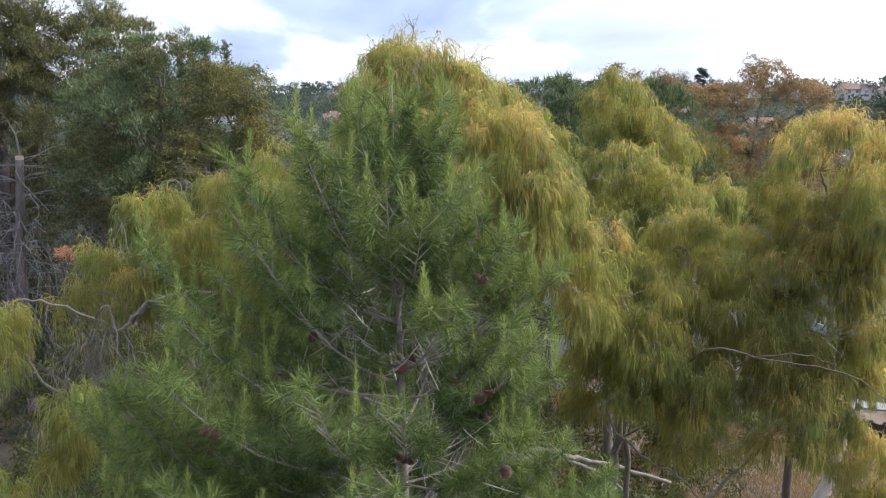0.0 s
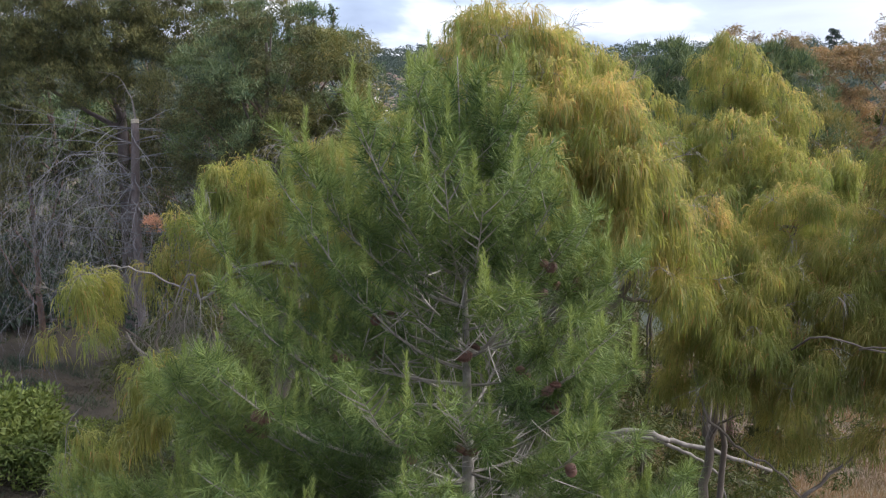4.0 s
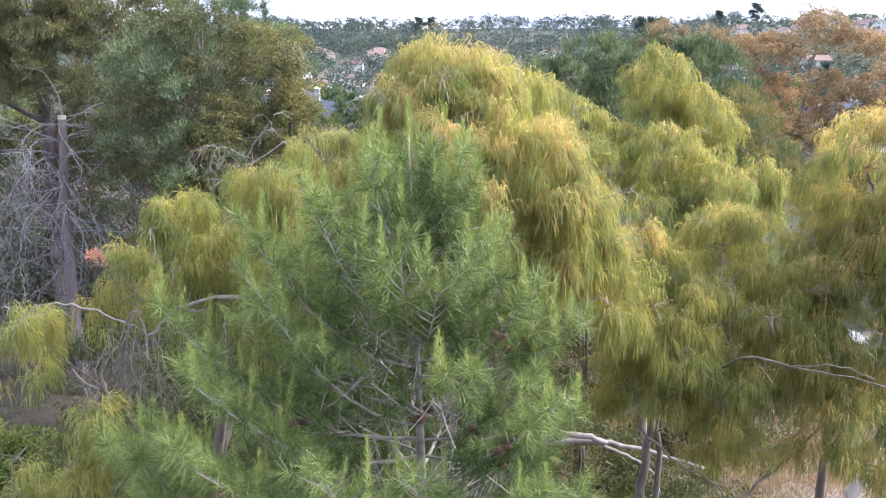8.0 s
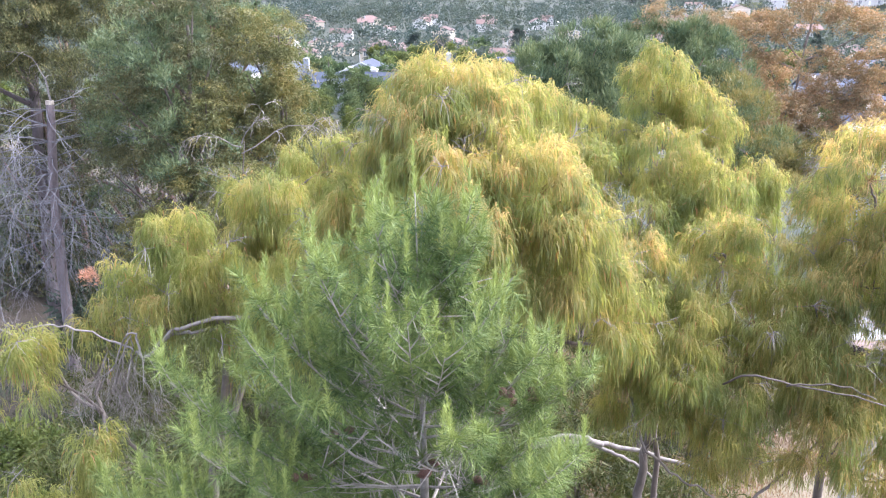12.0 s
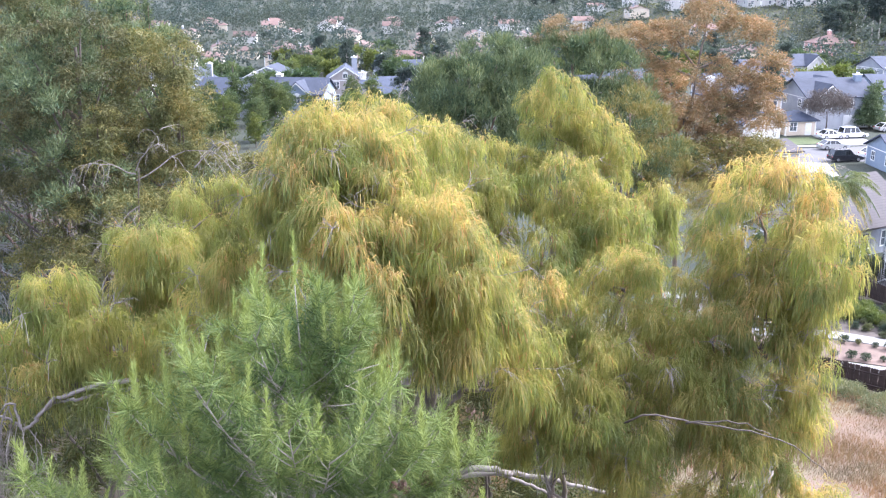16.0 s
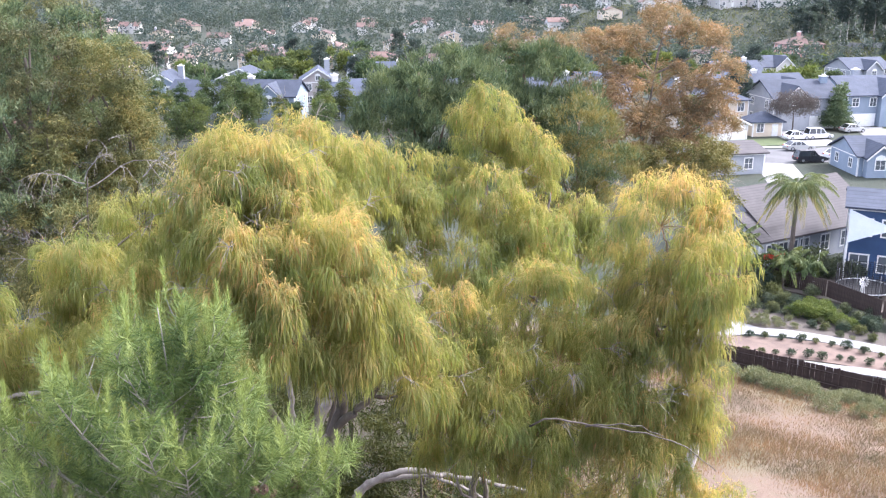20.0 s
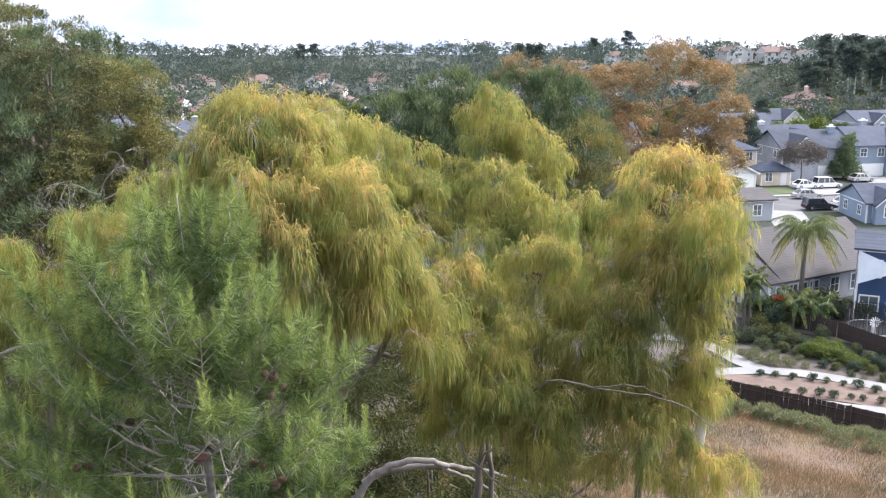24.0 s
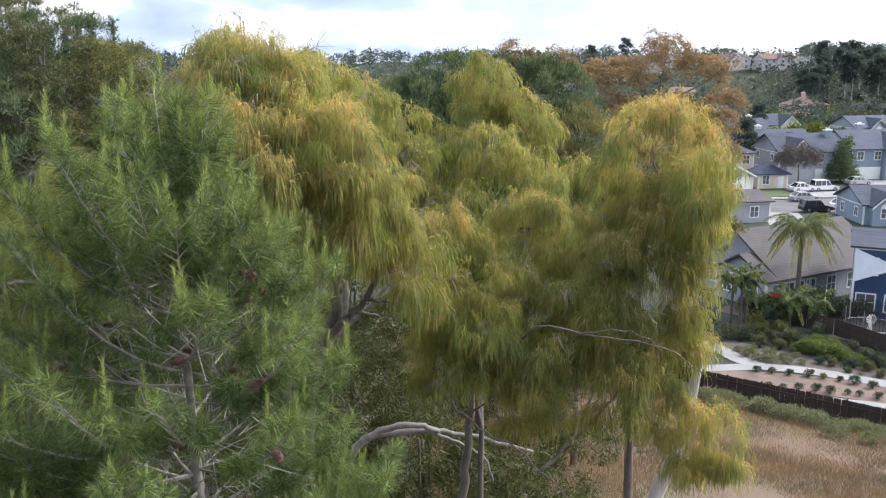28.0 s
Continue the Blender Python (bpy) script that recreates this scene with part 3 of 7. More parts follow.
def build_pine():
    rng = np.random.default_rng(11)
    pine = thing("pine_tree", "young green pine with upright candles, grey branches and brown cones", "pine tree", 0.04, 8.6, float(lie(0.04, 8.6)))
    bx, by, bz = pine.location
    off = np.array([bx, by, bz])
    pts = [pine_axis(z) - off for z in (bz, 13, 15, 17, 19, 20.5, 21.5, 22.4, 23.2, 23.95)]
    tr = Geo()
    tr.smooth = True
    tr.tube(pts, [0.17, 0.15, 0.13, 0.11, 0.08, 0.050, 0.032, 0.016, 0.008, 0.004], 9)
    tr.obj("trunk", M["pine_twig"], pine)
    shoots, twigs, cones = [], Geo(), []
    zt = 23.72
    while zt > 15.5:
        reach = pine_reach(zt)
        k = 4 if zt > 23.3 else (7 if zt < 21.4 else 6)
        a0 = rng.random() * 6.28
        fine = zt > 18.6
        z = zt
        limb_group = Geo()
        spread = 2 if 19.4 < zt < 21.3 else 0
        for j in range(k + spread):
            az = a0 + 2 * math.pi * (j + 0.35 * rng.normal()) / k if j < k else math.pi + 0.6 * (j - k - 0.5) + 0.2 * rng.normal()
            out = np.array([math.cos(az), math.sin(az), 0])
            lop = float(np.interp(zt, [20.5, 22.5], [0.62, 0.36]))
            L = reach * (0.72 + 0.42 * rng.random()) * (1.0 + (lop if out[0] < 0 else 0.18) * -out[0]) * (0.94 if j >= k else 1.0)
            drop = L * float(np.interp(24 - zt, [0, 0.6, 1.5, 3.0, 6.0], [2.2, 1.3, 0.8, 0.5, 0.2])) * (0.85 + 0.3 * rng.random())
            p0 = pine_axis(zt - drop)
            ptip = pine_axis(zt)
            swing = np.array([-math.sin(az), math.cos(az), 0]) * 0.14 * rng.normal()
            P = []
            for t in np.linspace(0, 1, 7):
                c = p0 * (1 - t) + ptip * t
                P.append(np.array([c[0], c[1], 0]) + out * L * t + swing * L * t * t + np.array([0, 0, p0[2] + drop * (0.75 * t + 0.25 * t ** 3) - 0.10 * L * math.sin(math.pi * t)]))
            P = np.array(P)
            r0 = 0.008 + 0.0065 * L
            limb_group.tube(P - off, np.linspace(r0, 0.0035, 7), 5)
            tip = unit(P[-1] - P[-2])
            shoots.append((P[-1], unit(tip + np.array([0, 0, 0.9])), 0.22, 0.95 if z > 22.6 else 0.6))
            # side branchlets over the outer part
            m = int((7 if fine else 3) + L * ((13 if zt < 21.8 else 9) if fine else 2.5))
            for q in range(m):
                t = (0.26 if zt > 20.3 else 0.40) + (0.74 if zt > 20.3 else 0.60) * (q + rng.random()) / m
                i = min(5, int(t * 6))
                u = t * 6 - i
                b = P[i] * (1 - u) + P[i + 1] * u
                along = unit(P[i + 1] - P[i])
                sgn = 1 if q % 2 else -1
                side = unit(np.cross(along, [0, 0, 1.0])) * sgn
                w = unit(along * (0.7 + 0.3 * rng.random()) + side * (0.55 + 0.5 * rng.random()) + np.array([0, 0, 0.15 + 0.5 * rng.random()]))
                l2 = (0.12 + 0.34 * (1 - 0.6 * t) * min(1, L)) * (0.7 + 0.6 * rng.random())
                e = b + w * l2
                twigs.tube([b - off, (b + e) / 2 - off + np.array([0, 0, -0.01]), e - off], [0.007, 0.005, 0.0035], 3, cap=False)
                up = unit(w + np.array([0, 0, 0.05 + 0.45 * rng.random()]) + 0.3 * rng.normal(size=3))
                # an open storey, where the limbs stand bare towards the front
                open_gap = 21.45 < e[2] < 22.0 and e[1] < pine_axis(e[2])[1] + 0.5 and abs(e[0] - pine_axis(e[2])[0] - 0.1) < 0.85
                if open_gap and rng.random() < 0.75:
                    continue
                # needles darken towards the trunk: the crown's inner shade put into their colour
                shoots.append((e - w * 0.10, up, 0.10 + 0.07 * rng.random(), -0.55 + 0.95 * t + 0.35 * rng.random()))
                if rng.random() < 0.75:
                    bb = b + w * l2 * (0.35 + 0.55 * rng.random())
                    w3 = unit(w + 0.8 * rng.normal(size=3) + np.array([0, 0, 0.15]))
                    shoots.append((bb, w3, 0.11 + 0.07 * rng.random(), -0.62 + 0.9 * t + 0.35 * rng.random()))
                if rng.random() < (0.40 if zt > 22.0 else 0.22) and fine and t > 0.5:
                    shoots.append((e, np.array([0.10 * rng.normal(), 0.10 * rng.normal(), 1.0]), 0.24 + 0.16 * rng.random(), 0.95))
            # dead, bare twigs near the trunk
            for _ in range(6 if fine else 2):
                t = 0.1 + 0.35 * rng.random()
                b = P[0] * (1 - t) + P[6] * t + np.array([0, 0, 0.02])
                w = unit(out * 0.7 + 0.7 * rng.normal(size=3) + np.array([0, 0, 0.15]))
                l2 = (0.22 + 0.38 * rng.random()) * (1.0 if zt > 21.6 else 1.6)
                twigs.tube([b - off, b + w * l2 * 0.5 - off, b + w * l2 - off + np.array([0, 0, 0.04])], [0.0075, 0.0055, 0.003], 3, cap=False)
            if z < 22.7 and fine and out[1] < 0.35:
                t = 0.35 + 0.55 * rng.random()
                i = min(5, int(t * 6))
                for _ in range(int(rng.integers(2, 5))):
                    cones.append((P[i] + out * 0.06 + np.array([0, -0.05, 0.05]) + 0.035 * rng.normal(size=3), az + rng.normal(), 50 + 60 * rng.random()))
        limb_group.obj("branch_whorl", M["pine_twig"], pine)
        zt -= float(np.interp(24 - zt, [0, 2, 6], [0.24, 0.40, 0.55]))
    # short shoots clothing the leader
    for zz in np.arange(21.3, 23.7, 0.10):
        for _ in range(3):
            az = rng.random() * 6.28
            w = np.array([math.cos(az), math.sin(az), 0.9 + 0.5 * rng.random()])
            shoots.append((pine_axis(zz) + 0.16 * rng.random() * w, w, 0.16 + 0.10 * rng.random(), 0.1 + 0.4 * rng.random()))
    # upright leader candles
    for _ in range(7):
        zz = 23.2 + 0.45 * rng.random()
        p = pine_axis(zz) + np.array([0.16 * rng.normal(), 0.16 * rng.normal(), 0])
        shoots.append((p, np.array([0.08 * rng.normal(), 0.08 * rng.normal(), 1.0]), 0.22 + 0.12 * rng.random(), 0.95))
    shoots.append((pine_axis(23.75), np.array([0, 0, 1.0]), 0.3, 1.0))
    tagged(twigs.obj("twig_spray", M["pine_twig"], pine), kind="stuff")
    near = [s for s in shoots if s[0][2] > 18.6]
    low = [s for s in shoots if s[0][2] <= 18.6]
    v, f, tone_shift = shoot_needles(rng, near, 100, 0.180, 0.0058, 25, 95)
    tagged(tri_object("needle_mass", v - off, f, M["pine"], pine, tone_shift=tone_shift), kind="stuff")
    v, f, tone_shift = shoot_needles(rng, low, 40, 0.14, 0.011)
    tagged(tri_object("lower_needle_mass", v - off, f, M["pine"], pine, tone_shift=tone_shift), kind="stuff")
    cm = cone_mesh()
    for p, az, tilt in cones[:170]:
        c = new("cone", cm)
        c.parent = pine
        c.matrix_basis = Matrix.Translation(Vector(p - off)) @ pose(0, 0, 0, 0, tilt, math.degrees(az)) @ Matrix.Scale(1.05 + 0.5 * float(rng.random()), 4)


build_pine()


# ---- weeping acacias ----
def bough(rng, x, y, z, R, skirt, n, leaf=0.24, width=0.018, yellow=0.4):
    """Foliage of one weeping bough: tufts of leafy strands that start on its dome, arch outwards and hang straight down."""
    R, skirt = R * 0.93, skirt * 0.84
    area = math.pi * R * R * 1.3 + 2 * math.pi * R * skirt
    k = max(16, int(area * 8.5))
    cap = math.pi * R * R * 1.3 / area
    az = (np.arange(k) * 2.399 + 0.6 * rng.normal(size=k)) % (2 * math.pi)
    lobes = 1 + 0.08 * rng.normal(size=k) + 0.14 * np.sin(az * 3 + rng.random() * 6) + 0.10 * np.sin(az * 5 + rng.random() * 6)
    top = rng.random(k) < cap * 1.1
    u = np.where(top, np.sqrt(rng.random(k)), 0.70 + 0.30 * rng.random(k))
    rr = R * u * lobes
    down = np.where(top, 0.62 * R * u ** 2.0, 0.45 * R + (skirt - 0.15) * rng.random(k)) + 0.08 * rng.normal(size=k)
    tuck = np.where(top, 1.0, 1.0 - 0.34 * np.clip(down / max(skirt, 0.1), 0, 1))
    c = np.stack([x + rr * tuck * np.cos(az), y + rr * tuck * np.sin(az), z - 0.20 - down], 1)
    outw = np.stack([np.cos(az), np.sin(az), np.zeros(k)], 1)
    # the skirt is broken into smaller domes, one below another, with gaps of shade between
    m_sub = max(3, int(2.2 + 3.2 * R * skirt))
    sa = 2 * math.pi * (np.arange(m_sub) * 0.618 + rng.random())
    sz = z - 0.35 - 0.5 * R - (skirt * 0.85) * (np.arange(m_sub) + 0.6 * rng.random(m_sub)) / m_sub
    sr = (0.30 + 0.16 * rng.random(m_sub)) * (0.45 + 0.6 * R)
    pick = rng.integers(0, m_sub, k)
    da, du = rng.random(k) * 2 * math.pi, np.sqrt(rng.random(k))
    hang = np.stack([x + R * 0.72 * np.cos(sa[pick]) + sr[pick] * du * np.cos(da), y + R * 0.72 * np.sin(sa[pick]) + sr[pick] * du * np.sin(da), sz[pick] - 0.6 * sr[pick] * du ** 2], 1)
    sub = ~top & (rng.random(k) < 0.65)
    c = np.where(sub[:, None], hang, c)
    sub_out = unit(np.stack([0.6 * np.cos(sa[pick]) + du * np.cos(da), 0.6 * np.sin(sa[pick]) + du * np.sin(da), np.zeros(k)], 1))
    outw = np.where(sub[:, None], sub_out, outw)
    back = outw[:, 1] + 0.3 * rng.normal(size=k) > 0.5
    size = 0.55 + 0.9 * rng.random(k)
    per = 7
    strands = np.maximum(3, n / k / per * size * np.where(back, 0.5, 1.0)).astype(int)
    si = np.repeat(np.arange(k), strands)
    ns = len(si)
    # one leading direction a tuft, so that its strands fall together like a tassel
    lead = unit(outw * (0.35 + 0.55 * u)[:, None] + np.array([0, 0, 1.0]) * np.where(top | sub, 0.40, 0.05)[:, None] + 0.34 * rng.normal(size=(k, 3)))
    d0 = unit(lead[si] * 0.85 + 0.72 * rng.normal(size=(ns, 3)))
    start = c[si] - lead[si] * 0.10 + 0.050 * rng.normal(size=(ns, 3)) * np.array([1, 1, 0.8])
    fall = (0.06 + 0.16 * rng.random(k))[si] * (0.7 + 0.6 * rng.random(ns))
    reach = (0.10 + 0.16 * rng.random(ns)) * (0.8 + 0.4 * min(R, 1.0))
    li = np.repeat(np.arange(ns), per)
    m = len(li)
    t = rng.random(m)
    P = start[li] + d0[li] * (reach[li] * (2 * t - t * t))[:, None] + np.array([0, 0, -1.0]) * (fall[li] * t ** 1.7)[:, None]
    T = unit(d0[li] * (reach[li] * (2 - 2 * t))[:, None] + np.array([0, 0, -1.0]) * (1.7 * fall[li] * t ** 0.7)[:, None])
    way = T * 0.9 + 0.36 * rng.normal(size=(m, 3)) + np.array([0, 0, -0.40]) * (0.15 + t)[:, None]
    L = leaf * (0.55 + 0.75 * rng.random(m))
    v, f = ribbons(P, way, L, width * (0.7 + 0.6 * rng.random(m)), 1.0 + 1.8 * rng.random(m), rng, 0.42)
    tuft = rng.random(k)
    ti = si[li]
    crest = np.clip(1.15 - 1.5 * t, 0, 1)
    # crest leaves more golden: young growth, with light from above painted in
    tone_shift = np.where(top, 0.60, np.where(sub, 0.36, 0.12))[ti] * crest * (0.35 + 1.1 * tuft[ti]) * yellow * 1.8 + 0.10 * yellow * rng.random(m)
    tone_shift += np.where(tuft[ti] > 0.95, 0.55 * yellow * crest, 0)
    # lower and inner leaves darker: older leaves, plus shade put into the colour
    ripe_shade = (1 - crest) * (0.38 - 0.3 * yellow) + np.clip((down[ti] - 0.5 * R) / 1.6, 0, 1) * (0.26 - 0.25 * yellow) + np.clip(1.5 * (0.42 - tuft[ti]), 0, 1)
    tone_shift = np.where(rng.random(m) < 0.85, tone_shift - ripe_shade, tone_shift)
    return v, f, np.repeat(np.clip(tone_shift, -1, 1), 4), c


def limb(g, pts, r0, r1, rng=None, sides=7):
    """A limb through the points, rounded by a spline."""
    P = [Vector(p) for p in pts]
    out = []
    for i in range(len(P) - 1):
        a, b = P[max(i - 1, 0)], P[min(i + 2, len(P) - 1)]
        for q in range(5):
            t = q / 5
            t2, t3 = t * t, t * t * t
            out.append(0.5 * ((2 * P[i]) + (P[i + 1] - a) * t + (2 * a - 5 * P[i] + 4 * P[i + 1] - b) * t2 + (3 * P[i] - a - 3 * P[i + 1] + b) * t3))
    out.append(P[-1])
    if rng is not None:
        for p in out[1:-1]:
            p += Vector(rng.normal(size=3) * 0.018)
    n = len(out)
    g.smooth = True
    g.tube(out, [r0 + (r1 - r0) * (i / (n - 1)) ** 0.8 for i in range(n)], sides)


def acacia(label, base, trunks, boughs, seed, leaf=0.25, width=0.0112, dens=1220, bark="bark", gold=0.0):
    rng = np.random.default_rng(seed)
    x, y = base
    z = float(lie(x, y)) - 0.1
    tree = thing("acacia_tree", label, "acacia tree", x, y, z, group="weeping acacias on the slope")
    off = np.array([x, y, z])
    for pts, r0, r1 in trunks:
        g = Geo()
        limb(g, [np.array(p) - off for p in pts], r0, r1, rng)
        g.obj("trunk" if r0 > 0.09 else "limb", M[bark], tree)
    tips = [np.array(pts[i]) for pts, _, _ in trunks for i in range(1, len(pts))]
    tw, bare = Geo(), Geo()
    for (bx, by, bz, R, skirt, yel) in boughs:
        n = int(dens * (math.pi * R * R * 1.3 + 2 * math.pi * R * skirt))
        v, f, tone_shift, c = bough(rng, bx, by, bz, R, skirt, n, leaf, width, min(0.9, yel + gold))
        tri_object("foliage_bough", v - off, f, M["acacia"], tree, tone_shift=tone_shift)
        # boughs hang from limbs; twigs run out to the tufts
        hub = np.array([bx, by + 0.35, bz - 0.65 * R - 0.55])
        near = min(tips, key=lambda p: np.linalg.norm(p - hub) + (3 if p[2] > hub[2] + 0.3 else 0))
        mid = (near + hub) / 2 + np.array([0, 0, -0.15]) + 0.12 * rng.normal(size=3)
        g = Geo()
        limb(g, [near - off, mid - off, hub - off], 0.034, 0.012, rng, 6)
        g.obj("limb", M[bark], tree)
        for p in c[rng.permutation(len(c))[:14]]:
            mm = (hub + p) / 2 + np.array([0, 0, 0.08 * R]) + 0.05 * rng.normal(size=3)
            tw.tube([hub - off, mm - off, p - off], [0.008, 0.005, 0.0025], 3, cap=False)
        for p in c[rng.permutation(len(c))[:max(2, len(c) // 14)]]:
            o = unit((p - np.array([bx, by, bz - 0.8])) * np.array([1, 1, 0.5]))
            for _ in range(7):
                w = unit(o + 0.7 * rng.normal(size=3))
                q = p + o * 0.24
                e = q + w * (0.18 + 0.25 * rng.random())
                bare.tube([q - o * 0.3 - off, q - off, (q + e) / 2 + 0.03 * rng.normal(size=3) - off, e - np.array([0, 0, 0.10]) - off], [0.0048, 0.0042, 0.003, 0.002], 3, cap=False)
    tagged(tw.obj("twig_spray", M["twig"], tree), kind="stuff")
    tagged(bare.obj("bare_twig_spray", M["grey_twig"], tree, "bare grey twigs among the leaves"), kind="stuff")
    return tree, off


acacia("tall weeping acacia with a yellow-green dome of narrow hanging leaves", (0.3, 13.7),
       [([(0.3, 13.7, 9.5), (0.1, 13.7, 14), (0.34, 13.5, 18.9), (0.67, 13.4, 19.8), (0.8, 13.3, 20.6), (0.3, 13.0, 22.0), (-0.3, 12.7, 23.0)], 0.17, 0.05),
        ([(0.67, 13.4, 19.8), (1.0, 13.1, 20.3), (1.3, 13.0, 20.6), (1.5, 12.9, 21.4), (1.2, 12.4, 22.2)], 0.075, 0.03),
        ([(0.3, 13.6, 17.0), (0.4, 14.8, 20.5), (0.46, 15.7, 22.9)], 0.07, 0.03),
        ([(0.25, 13.6, 17.0), (-0.05, 13.5, 18.6), (-0.1, 13.4, 20.0), (-0.9, 13.0, 21.6), (-1.6, 12.9, 22.4)], 0.085, 0.03),
        ([(0.1, 13.7, 16.0), (0.4, 14.2, 18.6), (0.9, 14.0, 20.8)], 0.07, 0.03)],
       [(-0.48, 13.3, 24.66, 1.05, 1.7, 0.5), (0.30, 13.2, 24.2, 0.85, 1.6, 0.5), (-0.2, 12.2, 24.05, 0.9, 1.4, 0.5), (0.1, 17.2, 24.3, 0.8, 1.4, 0.35), (1.05, 17.0, 23.95, 0.7, 1.3, 0.4), (-0.92, 13.1, 24.05, 0.60, 1.5, 0.4), (0.78, 12.1, 23.8, 0.82, 1.6, 0.7), (-1.66, 12.8, 22.95, 0.55, 1.3, 0.35), (0.46, 15.8, 24.35, 0.75, 1.4, 0.4),
        (1.25, 11.9, 23.2, 0.62, 1.5, 0.75), (0.0, 11.7, 23.4, 0.9, 1.3, 0.6), (-1.86, 13.0, 22.65, 0.7, 1.4, 0.3), (1.62, 13.0, 22.35, 0.50, 0.7, 0.6),
        (1.96, 12.9, 21.75, 0.62, 0.7, 0.35), (1.3, 13.6, 22.9, 0.7, 1.2, 0.4), (-0.12, 13.1, 24.56, 0.7, 1.2, 0.5)], 21, gold=0.05)
acacia("weeping acacia with layered domes of yellow leaves", (4.2, 20.6),
       [([(4.2, 20.6, 8.5), (4.0, 20.6, 13), (3.9, 20.8, 17.5), (4.0, 21.3, 20.5), (4.1, 21.9, 22.6)], 0.16, 0.05),
        ([(3.9, 20.8, 17.5), (4.6, 19.8, 19.6), (4.5, 19.2, 21.0)], 0.08, 0.03),
        ([(3.95, 20.8, 18.6), (5.2, 21.2, 20.4), (5.6, 21.6, 21.6)], 0.07, 0.03),
        ([(3.95, 20.7, 17.9), (2.9, 21.0, 20.0), (2.0, 20.4, 21.8)], 0.07, 0.03)],
       [(4.10, 22.0, 24.2, 0.88, 1.3, 0.45), (5.32, 22.0, 23.15, 0.72, 1.3, 0.45), (4.75, 22.0, 23.55, 0.6, 1.2, 0.4), (3.22, 22.5, 22.6, 0.80, 1.6, 0.3), (3.92, 19.6, 22.8, 0.80, 1.2, 0.5),
        (6.10, 20.5, 22.05, 0.55, 1.4, 0.4), (4.75, 19.0, 22.2, 0.95, 1.5, 0.4), (2.05, 20.0, 23.35, 0.65, 1.5, 0.4), (0.95, 19.5, 23.6, 0.6, 1.5, 0.4), (2.3, 19.6, 22.6, 0.8, 1.7, 0.35),
        (5.6, 20.6, 21.4, 0.9, 1.6, 0.3), (3.3, 18.5, 21.6, 0.8, 1.6, 0.2)], 22, 0.27, 0.014, 860, gold=-0.08)
acacia("broad weeping acacia with orange-tipped dome and long hanging curtains", (6.4, 15.6),
       [([(6.6, 16.3, 9.2), (6.3, 15.8, 13), (6.1, 15.3, 17.5), (6.0, 15.1, 20.0), (6.15, 14.9, 21.8)], 0.15, 0.018),
        ([(6.1, 15.3, 17.8), (6.8, 14.8, 19.6), (6.85, 14.5, 21.0), (6.8, 14.6, 21.7)], 0.07, 0.018),
        ([(3.4, 15.2, 18.6), (3.89, 13.06, 20.05), (4.77, 13.0, 19.93), (5.73, 12.66, 19.84), (6.35, 12.4, 19.45)], 0.020, 0.007),
        ([(4.5, 13.02, 19.95), (5.0, 12.75, 20.12), (5.55, 12.5, 20.0)], 0.016, 0.006),
        ([(2.6, 14.6, 19.0), (2.63, 13.6, 18.72), (3.2, 13.6, 18.14), (3.69, 13.6, 17.84), (4.1, 13.6, 17.42), (4.5, 13.6, 17.0), (4.9, 13.6, 16.55)], 0.024, 0.010)],
       [(6.18, 14.8, 23.68, 0.98, 1.7, 0.75), (6.75, 14.4, 23.15, 0.62, 1.7, 0.6), (5.61, 15.2, 22.7, 0.56, 1.3, 0.5), (6.72, 14.2, 21.95, 0.46, 1.1, 0.3),
        (6.5, 14.0, 20.95, 0.60, 1.2, 0.4), (6.17, 13.8, 20.0, 0.62, 1.1, 0.3), (7.0, 13.4, 18.75, 0.56, 1.1, 0.6), (6.45, 13.9, 20.3, 0.40, 1.0, 0.3), (6.4, 14.6, 22.2, 0.9, 1.5, 0.3),
        (5.43, 13.6, 19.6, 0.66, 1.2, 0.25), (6.5, 13.5, 18.9, 0.5, 1.1, 0.4), (5.4, 14.3, 21.5, 0.6, 1.2, 0.3), (5.5, 14.1, 20.4, 0.55, 1.1, 0.3), (5.98, 14.2, 21.8, 0.5, 1.0, 0.3), (6.46, 13.4, 22.99, 0.5, 1.1, 0.35)], 23, dens=880, gold=0.25)
